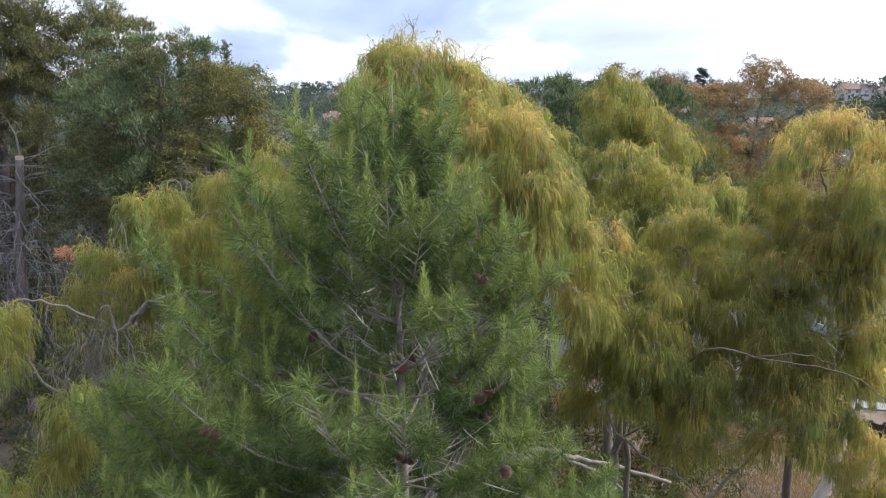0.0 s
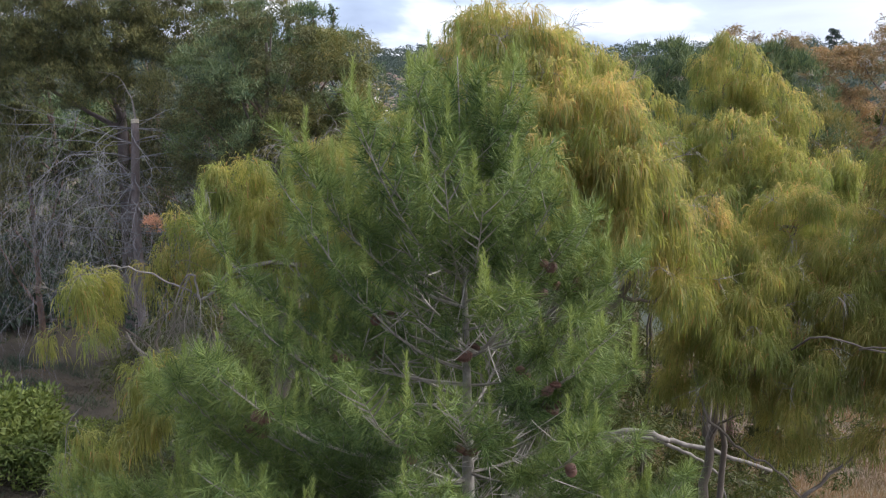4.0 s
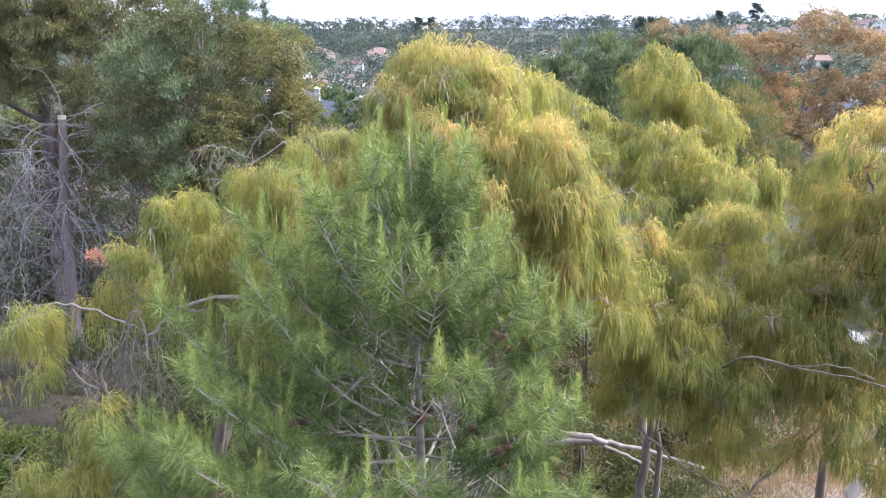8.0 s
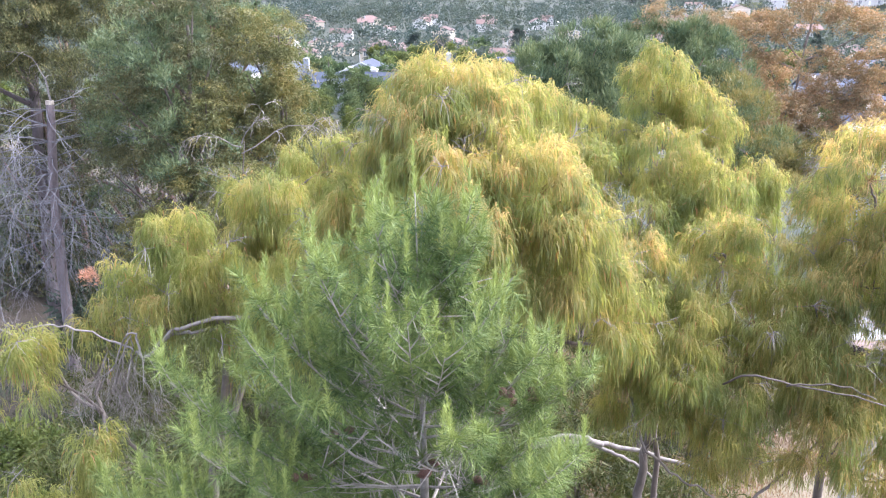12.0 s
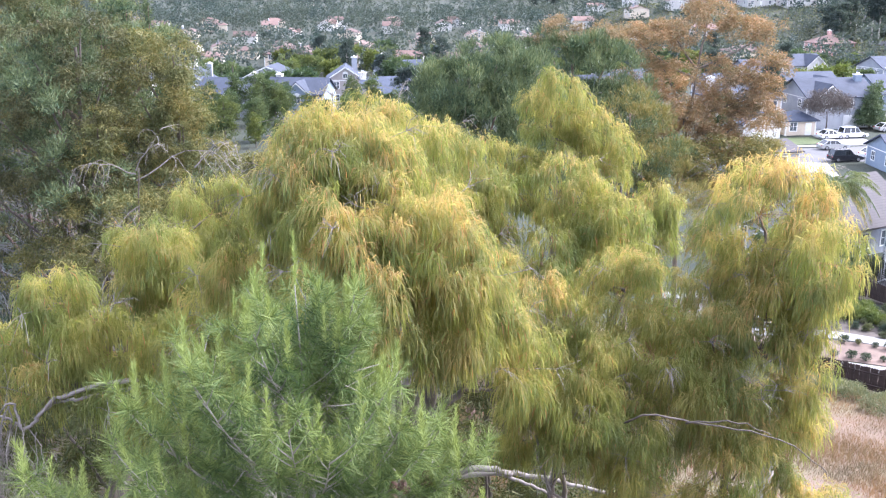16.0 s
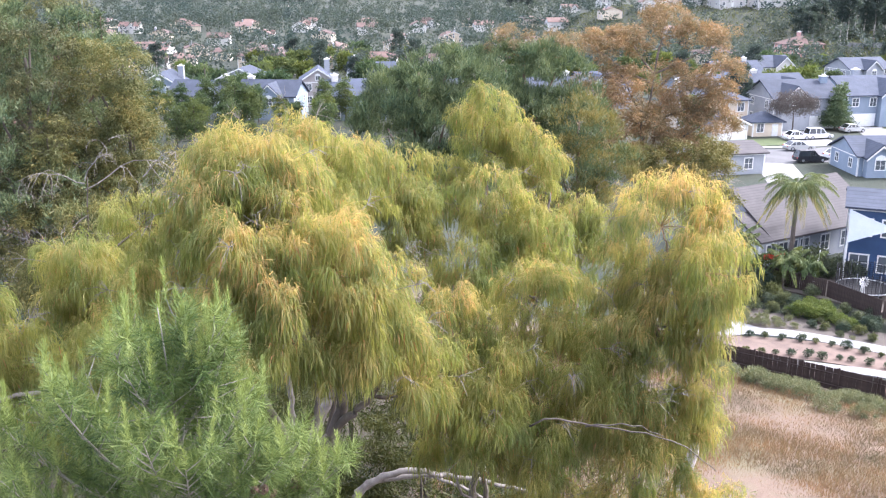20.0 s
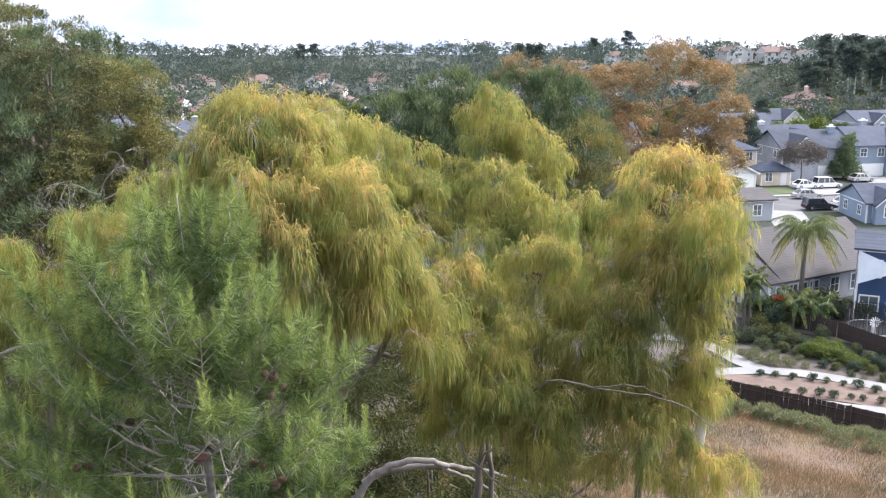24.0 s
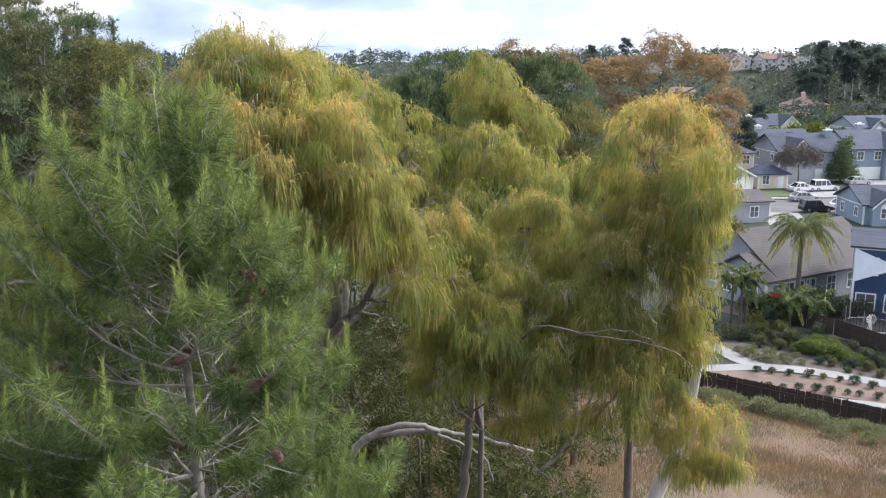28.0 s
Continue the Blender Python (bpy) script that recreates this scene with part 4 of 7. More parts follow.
acacia("spreading weeping acacia with low olive-green curtains of leaves", (3.2, 16.2),
       [([(3.0, 16.2, 9.7), (3.0, 16.1, 13), (3.05, 16.0, 15.7), (3.16, 16.0, 17.2), (3.3, 15.7, 19.0), (3.9, 15.6, 20.4), (4.2, 15.6, 21.1)], 0.15, 0.018),
        ([(3.3, 16.2, 9.7), (3.35, 16.2, 13), (3.4, 16.1, 16.5), (3.2, 15.8, 19.0), (2.7, 15.2, 20.6)], 0.11, 0.016),
        ([(3.2, 15.9, 18.4), (3.38, 15.5, 19.66), (3.9, 15.6, 20.0), (4.5, 15.7, 20.4)], 0.07, 0.05),
        ([(3.2, 15.9, 18.0), (4.0, 14.8, 19.2), (4.8, 14.3, 20.2)], 0.05, 0.02)],
       [(2.60, 15.0, 21.8, 0.48, 1.1, 0.85), (4.17, 15.6, 22.0, 0.80, 1.4, 0.45), (3.27, 14.0, 21.2, 0.74, 1.4, 0.2), (4.53, 14.4, 21.25, 0.78, 1.4, 0.15), (5.30, 14.0, 20.6, 0.74, 1.4, 0.2),
        (4.02, 14.0, 20.15, 0.68, 1.3, 0.15), (3.05, 13.6, 20.6, 0.66, 1.4, 0.2), (2.6, 14.8, 19.9, 0.60, 1.2, 0.1), (4.0, 14.2, 19.4, 0.60, 1.0, 0.4), (3.3, 15.2, 21.5, 0.7, 1.4, 0.25), (5.2, 15.3, 21.6, 0.7, 1.5, 0.3), (2.5, 14.2, 20.9, 0.6, 1.2, 0.25)], 24, dens=960, gold=0.04)
left_tree, left_off = acacia("low weeping acacia with dead grey branches among yellow-green foliage", (-4.4, 13.8),
       [([(-4.4, 13.8, 12.4), (-4.3, 13.7, 15), (-4.0, 13.5, 18), (-3.5, 13.2, 20.4), (-3.6, 13.0, 21.6)], 0.14, 0.05),
        ([(-4.0, 13.5, 18), (-3.4, 12.7, 20.6), (-3.68, 12.6, 20.98), (-4.17, 12.6, 20.87), (-4.32, 12.4, 20.66)], 0.06, 0.03),
        ([(-4.1, 13.5, 17), (-5.0, 13.2, 18.6), (-5.4, 12.9, 19.4)], 0.05, 0.012),
        ([(-4.0, 13.6, 18), (-3.3, 14.6, 20.6), (-3.2, 15.6, 21.8)], 0.07, 0.03)],
       [(-4.09, 13.0, 22.7, 0.50, 1.2, 0.5), (-3.58, 15.5, 22.6, 0.78, 1.4, 0.45), (-2.89, 17.0, 23.1, 0.72, 1.5, 0.4), (-5.19, 12.8, 21.3, 0.38, 0.25, 0.65), (-4.25, 12.4, 21.6, 0.38, 0.35, 0.6),
        (-4.50, 10.6, 20.55, 0.38, 0.9, 0.4), (-5.95, 11.8, 21.25, 0.40, 0.7, 0.3), (-3.52, 12.6, 22.2, 0.60, 0.9, 0.2), (-4.87, 13.4, 21.85, 0.56, 0.5, 0.4), (-6.69, 13.0, 18.3, 0.5, 0.7, 0.3),
        (-3.3, 15.0, 22.75, 0.6, 1.4, 0.5), (-6.4, 13.2, 20.8, 0.36, 0.5, 0.3), (-2.7, 13.4, 21.9, 0.7, 1.6, 0.2)], 25, gold=-0.25)


def dead_wood(g, start, way, L, r, rng, depth=0, sag=0.10):
    """A bare, crooked, drooping dead branch with side twigs."""
    p, d, pts = np.array(start, float), unit(np.array(way, float)), []
    k = 7
    for i in range(k):
        pts.append(p.copy())
        d = unit(d + 0.22 * rng.normal(size=3) + np.array([0, 0, -sag if depth == 0 else -sag - 0.06]))
        p = p + d * L / (k - 1)
        if i > 1 and depth < 2 and rng.random() < 0.85:
            for _ in range(2 if depth == 0 else 1):
                dead_wood(g, p, unit(d + 0.9 * rng.normal(size=3) + np.array([0, 0, -0.3])), L * (0.35 + 0.2 * rng.random()), r * 0.5, rng, depth + 1, sag)
    g.tube(pts, np.linspace(r, r * 0.3, k), 5 if depth == 0 else 3, cap=False)


def dead_branches():
    rng = np.random.default_rng(31)
    g = Geo()
    # two smooth limbs arch out of the foliage to a fork, from which a mass of fine twigs hangs
    limb(g, [np.array(p) - left_off for p in [(-3.1, 12.7, 21.0), (-3.55, 12.2, 21.12), (-3.98, 12.15, 21.02), (-4.22, 12.1, 20.75), (-4.42, 12.1, 20.62)]], 0.034, 0.020, rng, 7)
    limb(g, [np.array(p) - left_off for p in [(-3.2, 12.8, 20.85), (-3.65, 12.3, 20.94), (-4.08, 12.25, 20.89), (-4.30, 12.2, 20.71)]], 0.030, 0.018, rng, 7)
    limb(g, [np.array(p) - left_off for p in [(-4.42, 12.1, 20.62), (-4.54, 12.15, 20.97), (-4.84, 12.1, 20.48), (-5.09, 12.1, 20.11)]], 0.020, 0.009, rng, 6)
    limb(g, [np.array(p) - left_off for p in [(-4.45, 12.15, 20.66), (-4.81, 12.2, 20.79), (-5.35, 12.2, 21.0), (-5.78, 12.2, 21.04), (-6.14, 12.2, 20.90), (-6.5, 12.3, 20.93)]], 0.017, 0.008, rng, 6)
    for s, w, L in [((-4.54, 12.1, 20.95), (-0.4, -0.1, -0.6), 0.8), ((-4.43, 12.1, 20.70), (0.4, -0.2, -0.8), 0.75), ((-4.6, 12.1, 20.85), (-0.5, 0, -0.5), 0.6), ((-4.5, 12.1, 20.7), (-0.5, -0.2, -0.6), 0.8),
                    ((-4.7, 12.1, 20.65), (-0.2, 0.1, -0.8), 0.6), ((-4.84, 12.1, 20.48), (0.2, -0.1, -0.8), 0.6), ((-4.84, 12.1, 20.45), (-0.6, 0, -0.5), 0.6), ((-4.35, 12.1, 20.65), (0.5, -0.2, -0.5), 0.6), ((-4.6, 12.2, 20.9), (0.1, 0, -0.9), 0.9),
                    ((-5.35, 12.2, 21.0), (-0.3, 0, -0.6), 0.5), ((-5.78, 12.2, 21.0), (-0.2, -0.1, -0.7), 0.5), ((-6.1, 12.2, 20.9), (-0.3, 0, -0.7), 0.6), ((-6.0, 11.6, 19.2), (-0.5, 0, -0.35), 1.3)]:
        dead_wood(g, np.array(s) - left_off, w, L, 0.010, rng)
    for _ in range(16):
        p = np.array([-4.6, 12.1, 20.72]) + rng.normal(size=3) * np.array([0.22, 0.12, 0.16])
        dead_wood(g, p - left_off, (0.35 * rng.normal() - 0.15, 0.3 * rng.normal(), -0.9), 0.45 + 0.4 * rng.random(), 0.006, rng)
    g.obj("dead_branch", M["grey_twig"], left_tree, "bare grey dead branches with hanging twigs")
    v, f, tone_shift = crown_of(rng, [(-5.35, 12.8, 21.5, 0.09, 0.09, 0.12)], 0.05, 16, 0.07, 0.010)
    tri_object("young_growth", v - left_off, f, M["pinkleaf"], left_tree, "tuft of pinkish-red young leaves", tone_shift=tone_shift)


dead_branches()


def leaning_acacia():
    """A mostly bare tree under the domes: a forked trunk, and a thick limb that arches over and sinks to its end."""
    rng = np.random.default_rng(34)
    x, y = -0.2, 18.2
    z = float(lie(x, y)) - 0.1
    t = thing("acacia_tree", "old leaning acacia with bare forked trunk and arching grey limbs", "acacia tree", x, y, z, group="weeping acacias on the slope")
    off = np.array([x, y, z])
    for name, pts, r0, r1 in [
            ("trunk", [(x, y, z), (-0.3, 18.1, 14.5), (-0.02, 18.0, 17.0), (0.36, 18.0, 18.08), (0.51, 18.0, 18.43), (0.73, 18.0, 18.86), (0.82, 17.9, 19.5), (0.5, 17.8, 20.1), (0.2, 17.6, 21.4)], 0.16, 0.05),
            ("limb", [(0.50, 18.0, 18.38), (0.76, 18.0, 18.62), (1.01, 18.0, 18.80), (1.31, 18.0, 19.1), (1.8, 18.0, 19.7)], 0.075, 0.04),
            ("limb", [(0.75, 18.0, 18.6), (0.95, 17.9, 19.0), (1.25, 17.9, 18.95), (1.5, 17.8, 18.9)], 0.04, 0.02),
            ("trunk", [(-0.5, 18.2, z), (-0.55, 18.1, 15.0), (-0.38, 18.0, 17.3), (-0.35, 18.0, 18.2), (-0.5, 18.0, 19.6)], 0.10, 0.05),
            ("trunk", [(0.1, 18.6, z), (0.2, 18.6, 13.0), (0.50, 18.5, 14.7), (0.78, 18.5, 15.5), (1.28, 18.5, 15.96), (2.22, 18.5, 16.10), (3.38, 18.5, 15.93), (4.86, 18.5, 15.5)], 0.15, 0.035),
            ("limb", [(0.6, 18.45, 14.9), (0.95, 18.4, 15.75), (1.6, 18.35, 16.22), (2.3, 18.35, 16.28), (2.75, 18.4, 16.08)], 0.09, 0.06),
            ("limb", [(2.6, 18.4, 16.08), (3.2, 18.3, 15.85), (3.75, 18.3, 15.45), (3.95, 18.3, 14.9)], 0.045, 0.015)]:
        g = Geo()
        limb(g, [np.array(p) - off for p in pts], r0, r1, rng, 9)
        g.obj(name, M["grey_twig"], t)


leaning_acacia()


def grey_leaning_trunk():
    rng = np.random.default_rng(33)
    z = float(lie(6.6, 18.6))
    t = thing("leaning_gum_tree", "pale grey leaning gum tree on the dry slope", "gum tree", 6.6, 18.6, z)
    off = np.array([6.6, 18.6, z])
    g = Geo()
    limb(g, [np.array(p) - off for p in [(6.6, 18.6, z), (7.2, 18.3, 13.0), (7.59, 18, 14.7), (8.14, 18, 16.3), (8.2, 17.6, 18.0)]], 0.26, 0.09, rng, 10)
    g.obj("trunk", M["pale_bark"], t)


grey_leaning_trunk()

# ---- the dark pines, the dead snag and other trees farther down the slope ----
def limbed_tree(name, label, category, x, y, pts, r0, r1, crowns, bark="red_bark", group="", limbs=6, seed=1):
    """A tree with a trunk through pts, limbs out to its blobs of foliage, and crowns: (blobs, material, crown_of settings)."""
    rng = np.random.default_rng(seed)
    z = float(lie(x, y)) - 0.15
    tree = thing(name, label, category, x, y, z, group=group)
    off = np.array([x, y, z])
    g = Geo()
    limb(g, [np.array(p) - off for p in [(x, y, z)] + pts], r0, r1, rng, 9)
    g.obj("trunk", M[bark], tree)
    spine = [np.array((x, y, z))] + [np.array(p) for p in pts]
    lg = 0
    for blobs, mat, kw in crowns:
        v, f, tone_shift = crown_of(rng, blobs, **kw)
        tri_object("crown", v - off, f, M[mat], tree, tone_shift=tone_shift)
        for b in blobs:
            if lg >= limbs:
                continue
            c = np.array(b[:3])
            zs = max(z + 2, c[2] - 0.9 * b[3] - 1.0)
            s = spine[-1]
            for p, q in zip(spine, spine[1:]):
                if p[2] <= zs <= q[2]:
                    s = p + (q - p) * (zs - p[2]) / (q[2] - p[2])
            gl = Geo()
            limb(gl, [s - off, (s + c) / 2 - off + np.array([0, 0, -0.2]), c - off + unit(c - s) * b[3] * 0.4], r0 * 0.4, 0.03, rng, 6)
            gl.obj("limb", M[bark], tree)
            lg += 1
    return tree, off


PINE36 = dict(clump_r=0.27, per_clump=26, leaf_len=0.20, leaf_w=0.030, up=0.7, shape="needle", top_light=0.8, flat=0.7, density=0.66, hollow=0.72, puff=0.80, in_puff=14)
limbed_tree("pine_tree", "tall dark pine with broad layered crown", "pine tree", -19.5, 40.5, [(-19.4, 40.5, 15), (-19.2, 40.4, 21), (-19.0, 40.3, 27), (-18.9, 40.3, 31)], 0.38, 0.1,
            [([(-19.0, 39.8, 29.5, 3.4, 3.4, 1.8), (-22.0, 39.0, 26.8, 3.0, 3.0, 1.5), (-16.6, 39.0, 26.6, 2.6, 2.8, 1.5), (-19.0, 37.8, 24.6, 3.2, 2.6, 1.3), (-23.5, 38.5, 23.5, 2.6, 2.6, 1.3), (-15.4, 39.4, 24.2, 2.2, 2.2, 1.4),
               (-21.0, 37.2, 22.2, 2.6, 2.2, 1.0), (-16.8, 37.6, 22.5, 2.4, 2.0, 1.1), (-25.5, 39.0, 20.5, 2.6, 2.4, 1.4), (-24.0, 38.0, 18.0, 2.4, 2.4, 1.4), (-20.8, 38.0, 27.6, 3.0, 2.6, 1.6), (-17.6, 37.6, 25.2, 2.4, 2.2, 1.4), (-21.6, 36.8, 24.6, 2.6, 2.2, 1.3), (-23.0, 39.6, 29.0, 2.8, 2.8, 1.7), (-20.0, 36.6, 23.4, 2.4, 1.8, 1.2), (-22.8, 37.0, 22.6, 2.2, 1.8, 1.2), (-17.6, 36.8, 23.6, 2.0, 1.6, 1.1), (-16.0, 38.8, 27.0, 1.9, 1.9, 1.3), (-14.3, 38.8, 25.2, 1.4, 1.5, 1.0), (-17.8, 38.4, 28.6, 2.2, 2.0, 1.4), (-20.6, 38.2, 29.2, 2.2, 2.0, 1.4)], "far_pine", dict(PINE36, density=0.95))], bark="snag_bark", limbs=5, seed=41, group="dark pines on the slope")
limbed_tree("pine_tree", "dark blue-green pine with rounded crown and upright leaders", "pine tree", -10.8, 38.2, [(-10.8, 38.2, 16), (-10.6, 38.2, 21), (-10.4, 38.1, 24.4)], 0.26, 0.06,
            [([(-10.4, 37.4, 23.0, 2.0, 2.0, 1.6), (-12.8, 37.2, 22.6, 2.0, 2.0, 1.5), (-8.6, 37.2, 22.9, 1.3, 1.7, 1.3), (-9.6, 37.0, 24.0, 1.2, 1.3, 0.9), (-12.2, 37.2, 24.2, 1.5, 1.5, 1.1), (-11.2, 36.2, 20.9, 2.3, 1.9, 1.4), (-8.6, 36.2, 20.4, 1.6, 1.6, 1.5), (-13.6, 36.6, 20.2, 1.8, 1.8, 1.3), (-10.2, 35.6, 18.6, 2.3, 1.8, 1.4), (-7.6, 35.6, 18.2, 1.6, 1.6, 1.4), (-13.2, 37.6, 17.8, 2.0, 2.0, 1.6)], "blue_pine", PINE36)],
            limbs=8, seed=42, group="dark pines on the slope")
limbed_tree("pine_tree", "brown-tinged pine behind the dead snag", "pine tree", -14.6, 43.5, [(-14.6, 43.5, 16), (-14.3, 43.4, 22), (-14.0, 43.4, 26)], 0.28, 0.06,
            [([(-14.2, 43.0, 25.0, 1.7, 1.7, 1.4), (-12.4, 43.2, 24.4, 1.6, 1.6, 1.2), (-15.8, 42.6, 23.0, 1.8, 1.8, 1.5), (-13.0, 42.0, 22.4, 1.8, 1.8, 1.4), (-17.5, 41.8, 19.5, 2.0, 2.0, 1.4), (-14.5, 41.5, 18.8, 2.2, 2.0, 1.6), (-20.0, 41.6, 18.0, 2.2, 2.0, 1.6)], "far_pine", PINE36)], limbs=7, seed=43, group="dark pines on the slope")
BROAD36 = dict(clump_r=0.22, per_clump=24, leaf_len=0.14, leaf_w=0.030, up=-0.4, shape="needle", top_light=0.25, density=0.95, puff=0.42, in_puff=7)
limbed_tree("gum_tree", "slender olive-yellow gum tree at the edge of the pines", "gum tree", -6.9, 33.6, [(-6.9, 33.6, 15), (-6.9, 33.6, 19), (-7.0, 33.5, 23.2)], 0.16, 0.04,
            [([(-6.9, 33.3, 23.5, 0.75, 0.8, 0.7), (-8.0, 33.5, 23.3, 1.1, 0.9, 1.0), (-6.8, 33.3, 22.3, 0.9, 0.9, 0.9), (-7.8, 33.1, 21.8, 1.3, 1.0, 1.3), (-6.7, 33.1, 20.9, 1.2, 1.0, 1.2), (-8.8, 32.8, 20.6, 1.2, 1.0, 1.2), (-4.2, 33.4, 19.2, 0.9, 0.9, 0.9), (-3.6, 33.0, 18.0, 1.0, 0.9, 1.0), (-5.8, 32.8, 19.6, 1.2, 0.9, 1.1), (-7.4, 32.8, 19.2, 1.3, 1.0, 1.3), (-6.3, 32.4, 17.8, 1.3, 1.1, 1.2), (-5.0, 32.2, 18.3, 0.9, 0.9, 1.0), (-4.6, 31.8, 16.9, 1.2, 1.0, 1.2)], "olive", BROAD36)], "bark", limbs=7, seed=44)
limbed_tree("gum_tree", "small olive gum tree in front of the pines", "gum tree", -9.3, 31.6, [(-9.3, 31.6, 15), (-9.2, 31.6, 18), (-9.1, 31.5, 20.8)], 0.12, 0.03,
            [([(-9.0, 31.3, 21.3, 0.55, 0.55, 0.7), (-9.3, 31.3, 20.3, 0.7, 0.6, 0.8), (-8.3, 31.3, 18.7, 1.1, 0.9, 1.0), (-10.0, 31.3, 18.3, 1.0, 0.9, 1.0), (-9.2, 31.0, 16.8, 1.4, 1.1, 1.2), (-11.0, 31.5, 16.6, 1.2, 1.0, 1.1), (-7.2, 31.0, 17.0, 1.2, 1.0, 1.2)], "olive", BROAD36)], "bark", limbs=5, seed=45)




def leader_shoots():
    rng = np.random.default_rng(47)
    t = bpy.data.objects["pine_tree.002"]
    off = np.array(t.location)
    sh = []
    for x, y, z0, z1 in [(-9.9, 37.2, 23.6, 25.2), (-9.3, 37.0, 23.6, 25.4), (-8.5, 37.0, 23.4, 25.2), (-10.4, 37.4, 23.8, 24.9)]:
        g = Geo()
        g.tube([np.array((x, y, z0)) - off, np.array((x + 0.05, y, z1)) - off], [0.03, 0.012], 5)
        g.obj("leader", M["red_bark"], t)
        for q in np.linspace(z0, z1, 12):
            for _ in range(4):
                w = unit(np.array([rng.normal(), rng.normal(), 1.1]))
                sh.append((np.array((x, y, q)), w, 0.22, 0.2))
    v, f, tone_shift = shoot_needles(rng, sh, 26, 0.16, 0.03)
    tri_object("leader_needles", v - off, f, M["blue_pine"], t, tone_shift=tone_shift)


leader_shoots()


limbed_tree("gum_tree", "broad olive-brown gum tree beside the dark pines", "gum tree", -10.2, 32.6, [(-10.2, 32.6, 15), (-10.0, 32.6, 20), (-9.8, 32.5, 24.0)], 0.2, 0.05,
            [([(-9.6, 32.4, 24.2, 1.1, 1.0, 0.8), (-11.2, 32.6, 23.6, 1.2, 1.1, 1.0), (-9.0, 32.2, 22.8, 1.2, 1.0, 1.0), (-10.6, 32.2, 21.9, 1.3, 1.1, 1.1), (-8.9, 32.0, 20.9, 1.1, 1.0, 1.1), (-12.2, 32.4, 21.4, 1.2, 1.1, 1.1), (-10.4, 31.8, 19.6, 1.4, 1.1, 1.2), (-12.4, 32.0, 18.8, 1.3, 1.1, 1.2), (-8.6, 31.6, 18.4, 1.2, 1.0, 1.1)], "olive_brown", dict(BROAD36, density=0.8, puff=0.5, hollow=0.5)),
             ([(-9.8, 32.0, 23.4, 1.1, 1.0, 0.9), (-11.6, 32.2, 22.6, 1.2, 1.1, 1.0), (-9.6, 31.7, 21.6, 1.2, 1.0, 1.0), (-11.4, 31.8, 20.4, 1.2, 1.0, 1.1), (-9.4, 31.4, 19.4, 1.2, 1.0, 1.1)], "blue_pine", PINE36)], "bark", limbs=8, seed=48)


def bare_gum():
    rng = np.random.default_rng(49)
    x, y = -7.4, 29.5
    z = float(lie(x, y)) - 0.1
    t = thing("bare_gum_tree", "half-dead gum tree with bleached drooping branches", "gum tree", x, y, z)
    off = np.array([x, y, z])
    g = Geo()
    limb(g, [np.array(p) - off for p in [(x, y, z), (-7.3, 29.5, 15), (-7.5, 29.4, 18), (-7.3, 29.4, 20.6)]], 0.10, 0.012, rng, 7)
    g.obj("trunk", M["bark"], t)
    for p, w, L in [((-7.4, 29.4, 20.2), (0.8, -0.2, 0.45), 2.6), ((-7.4, 29.4, 20.4), (-0.6, -0.2, 0.3), 1.6), ((-7.4, 29.4, 19.4), (-0.9, -0.3, -0.1), 2.2), ((-7.45, 29.4, 18.8), (0.8, -0.4, 0.1), 2.0),
                    ((-7.4, 29.4, 20.5), (0.3, -0.2, 0.9), 1.3), ((-7.4, 29.4, 18.2), (-0.8, -0.5, -0.3), 2.4), ((-5.6, 29.3, 20.6), (0.8, 0.0, 0.5), 1.4)]:
        g = Geo()
        dead_wood(g, np.array(p) - off, w, L, 0.022, rng, 0, 0.13)
        g.obj("dead_branch", M["grey_twig"], t)
    v, f, tone_shift = crown_of(rng, [(-6.6, 29.2, 17.6, 1.2, 1.0, 1.1), (-8.4, 29.2, 17.2, 1.2, 1.0, 1.1), (-7.4, 29.0, 19.0, 0.8, 0.7, 0.7)], **BROAD36)
    tri_object("crown", v - off, f, M["olive"], t, tone_shift=tone_shift)


bare_gum()


def snag():
    rng = np.random.default_rng(51)
    x, y = -16.5, 35.6
    z = float(lie(x, y)) - 0.2
    t = thing("dead_snag", "dead pine trunk sawn off flat, with drooping bare grey branches", "dead tree", x, y, z)
    off = np.array([x, y, z])
    g = Geo()
    limb(g, [np.array(p) - off for p in [(x, y, z), (-16.6, 35.6, 13), (-16.5, 35.5, 17), (-16.25, 35.5, 20.95)]], 0.26, 0.155, rng, 12)
    g.obj("trunk", M["snag_bark"], t, "grey-purple bark trunk")
    c = Geo()
    c.tube([np.array((-16.25, 35.5, 20.9)) - off, np.array((-16.25, 35.5, 21.05)) - off], [0.165, 0.155], 12)
    c.obj("sawn_top", M["cut_wood"], t, "pale sawn wood face")
    for zz in np.linspace(20.7, 15.8, 9):
        for j in range(8):
            az = rng.random() * 6.28
            g = Geo()
            w = np.array([math.cos(az), math.sin(az), 0.22 + 0.15 * rng.normal()])
            dead_wood(g, np.array((-16.4, 35.5, zz)) - off, w, 3.4 + 2.8 * rng.random(), 0.020, rng, 0, 0.125)
            g.obj("dead_branch", M["snag_wood"], t)
    g = Geo()
    dead_wood(g, np.array((-16.2, 35.5, 21.0)) - off, (-0.3, 0, 1.0), 1.8, 0.05, rng, 1)
    g.obj("dead_branch", M["grey_twig"], t)


snag()
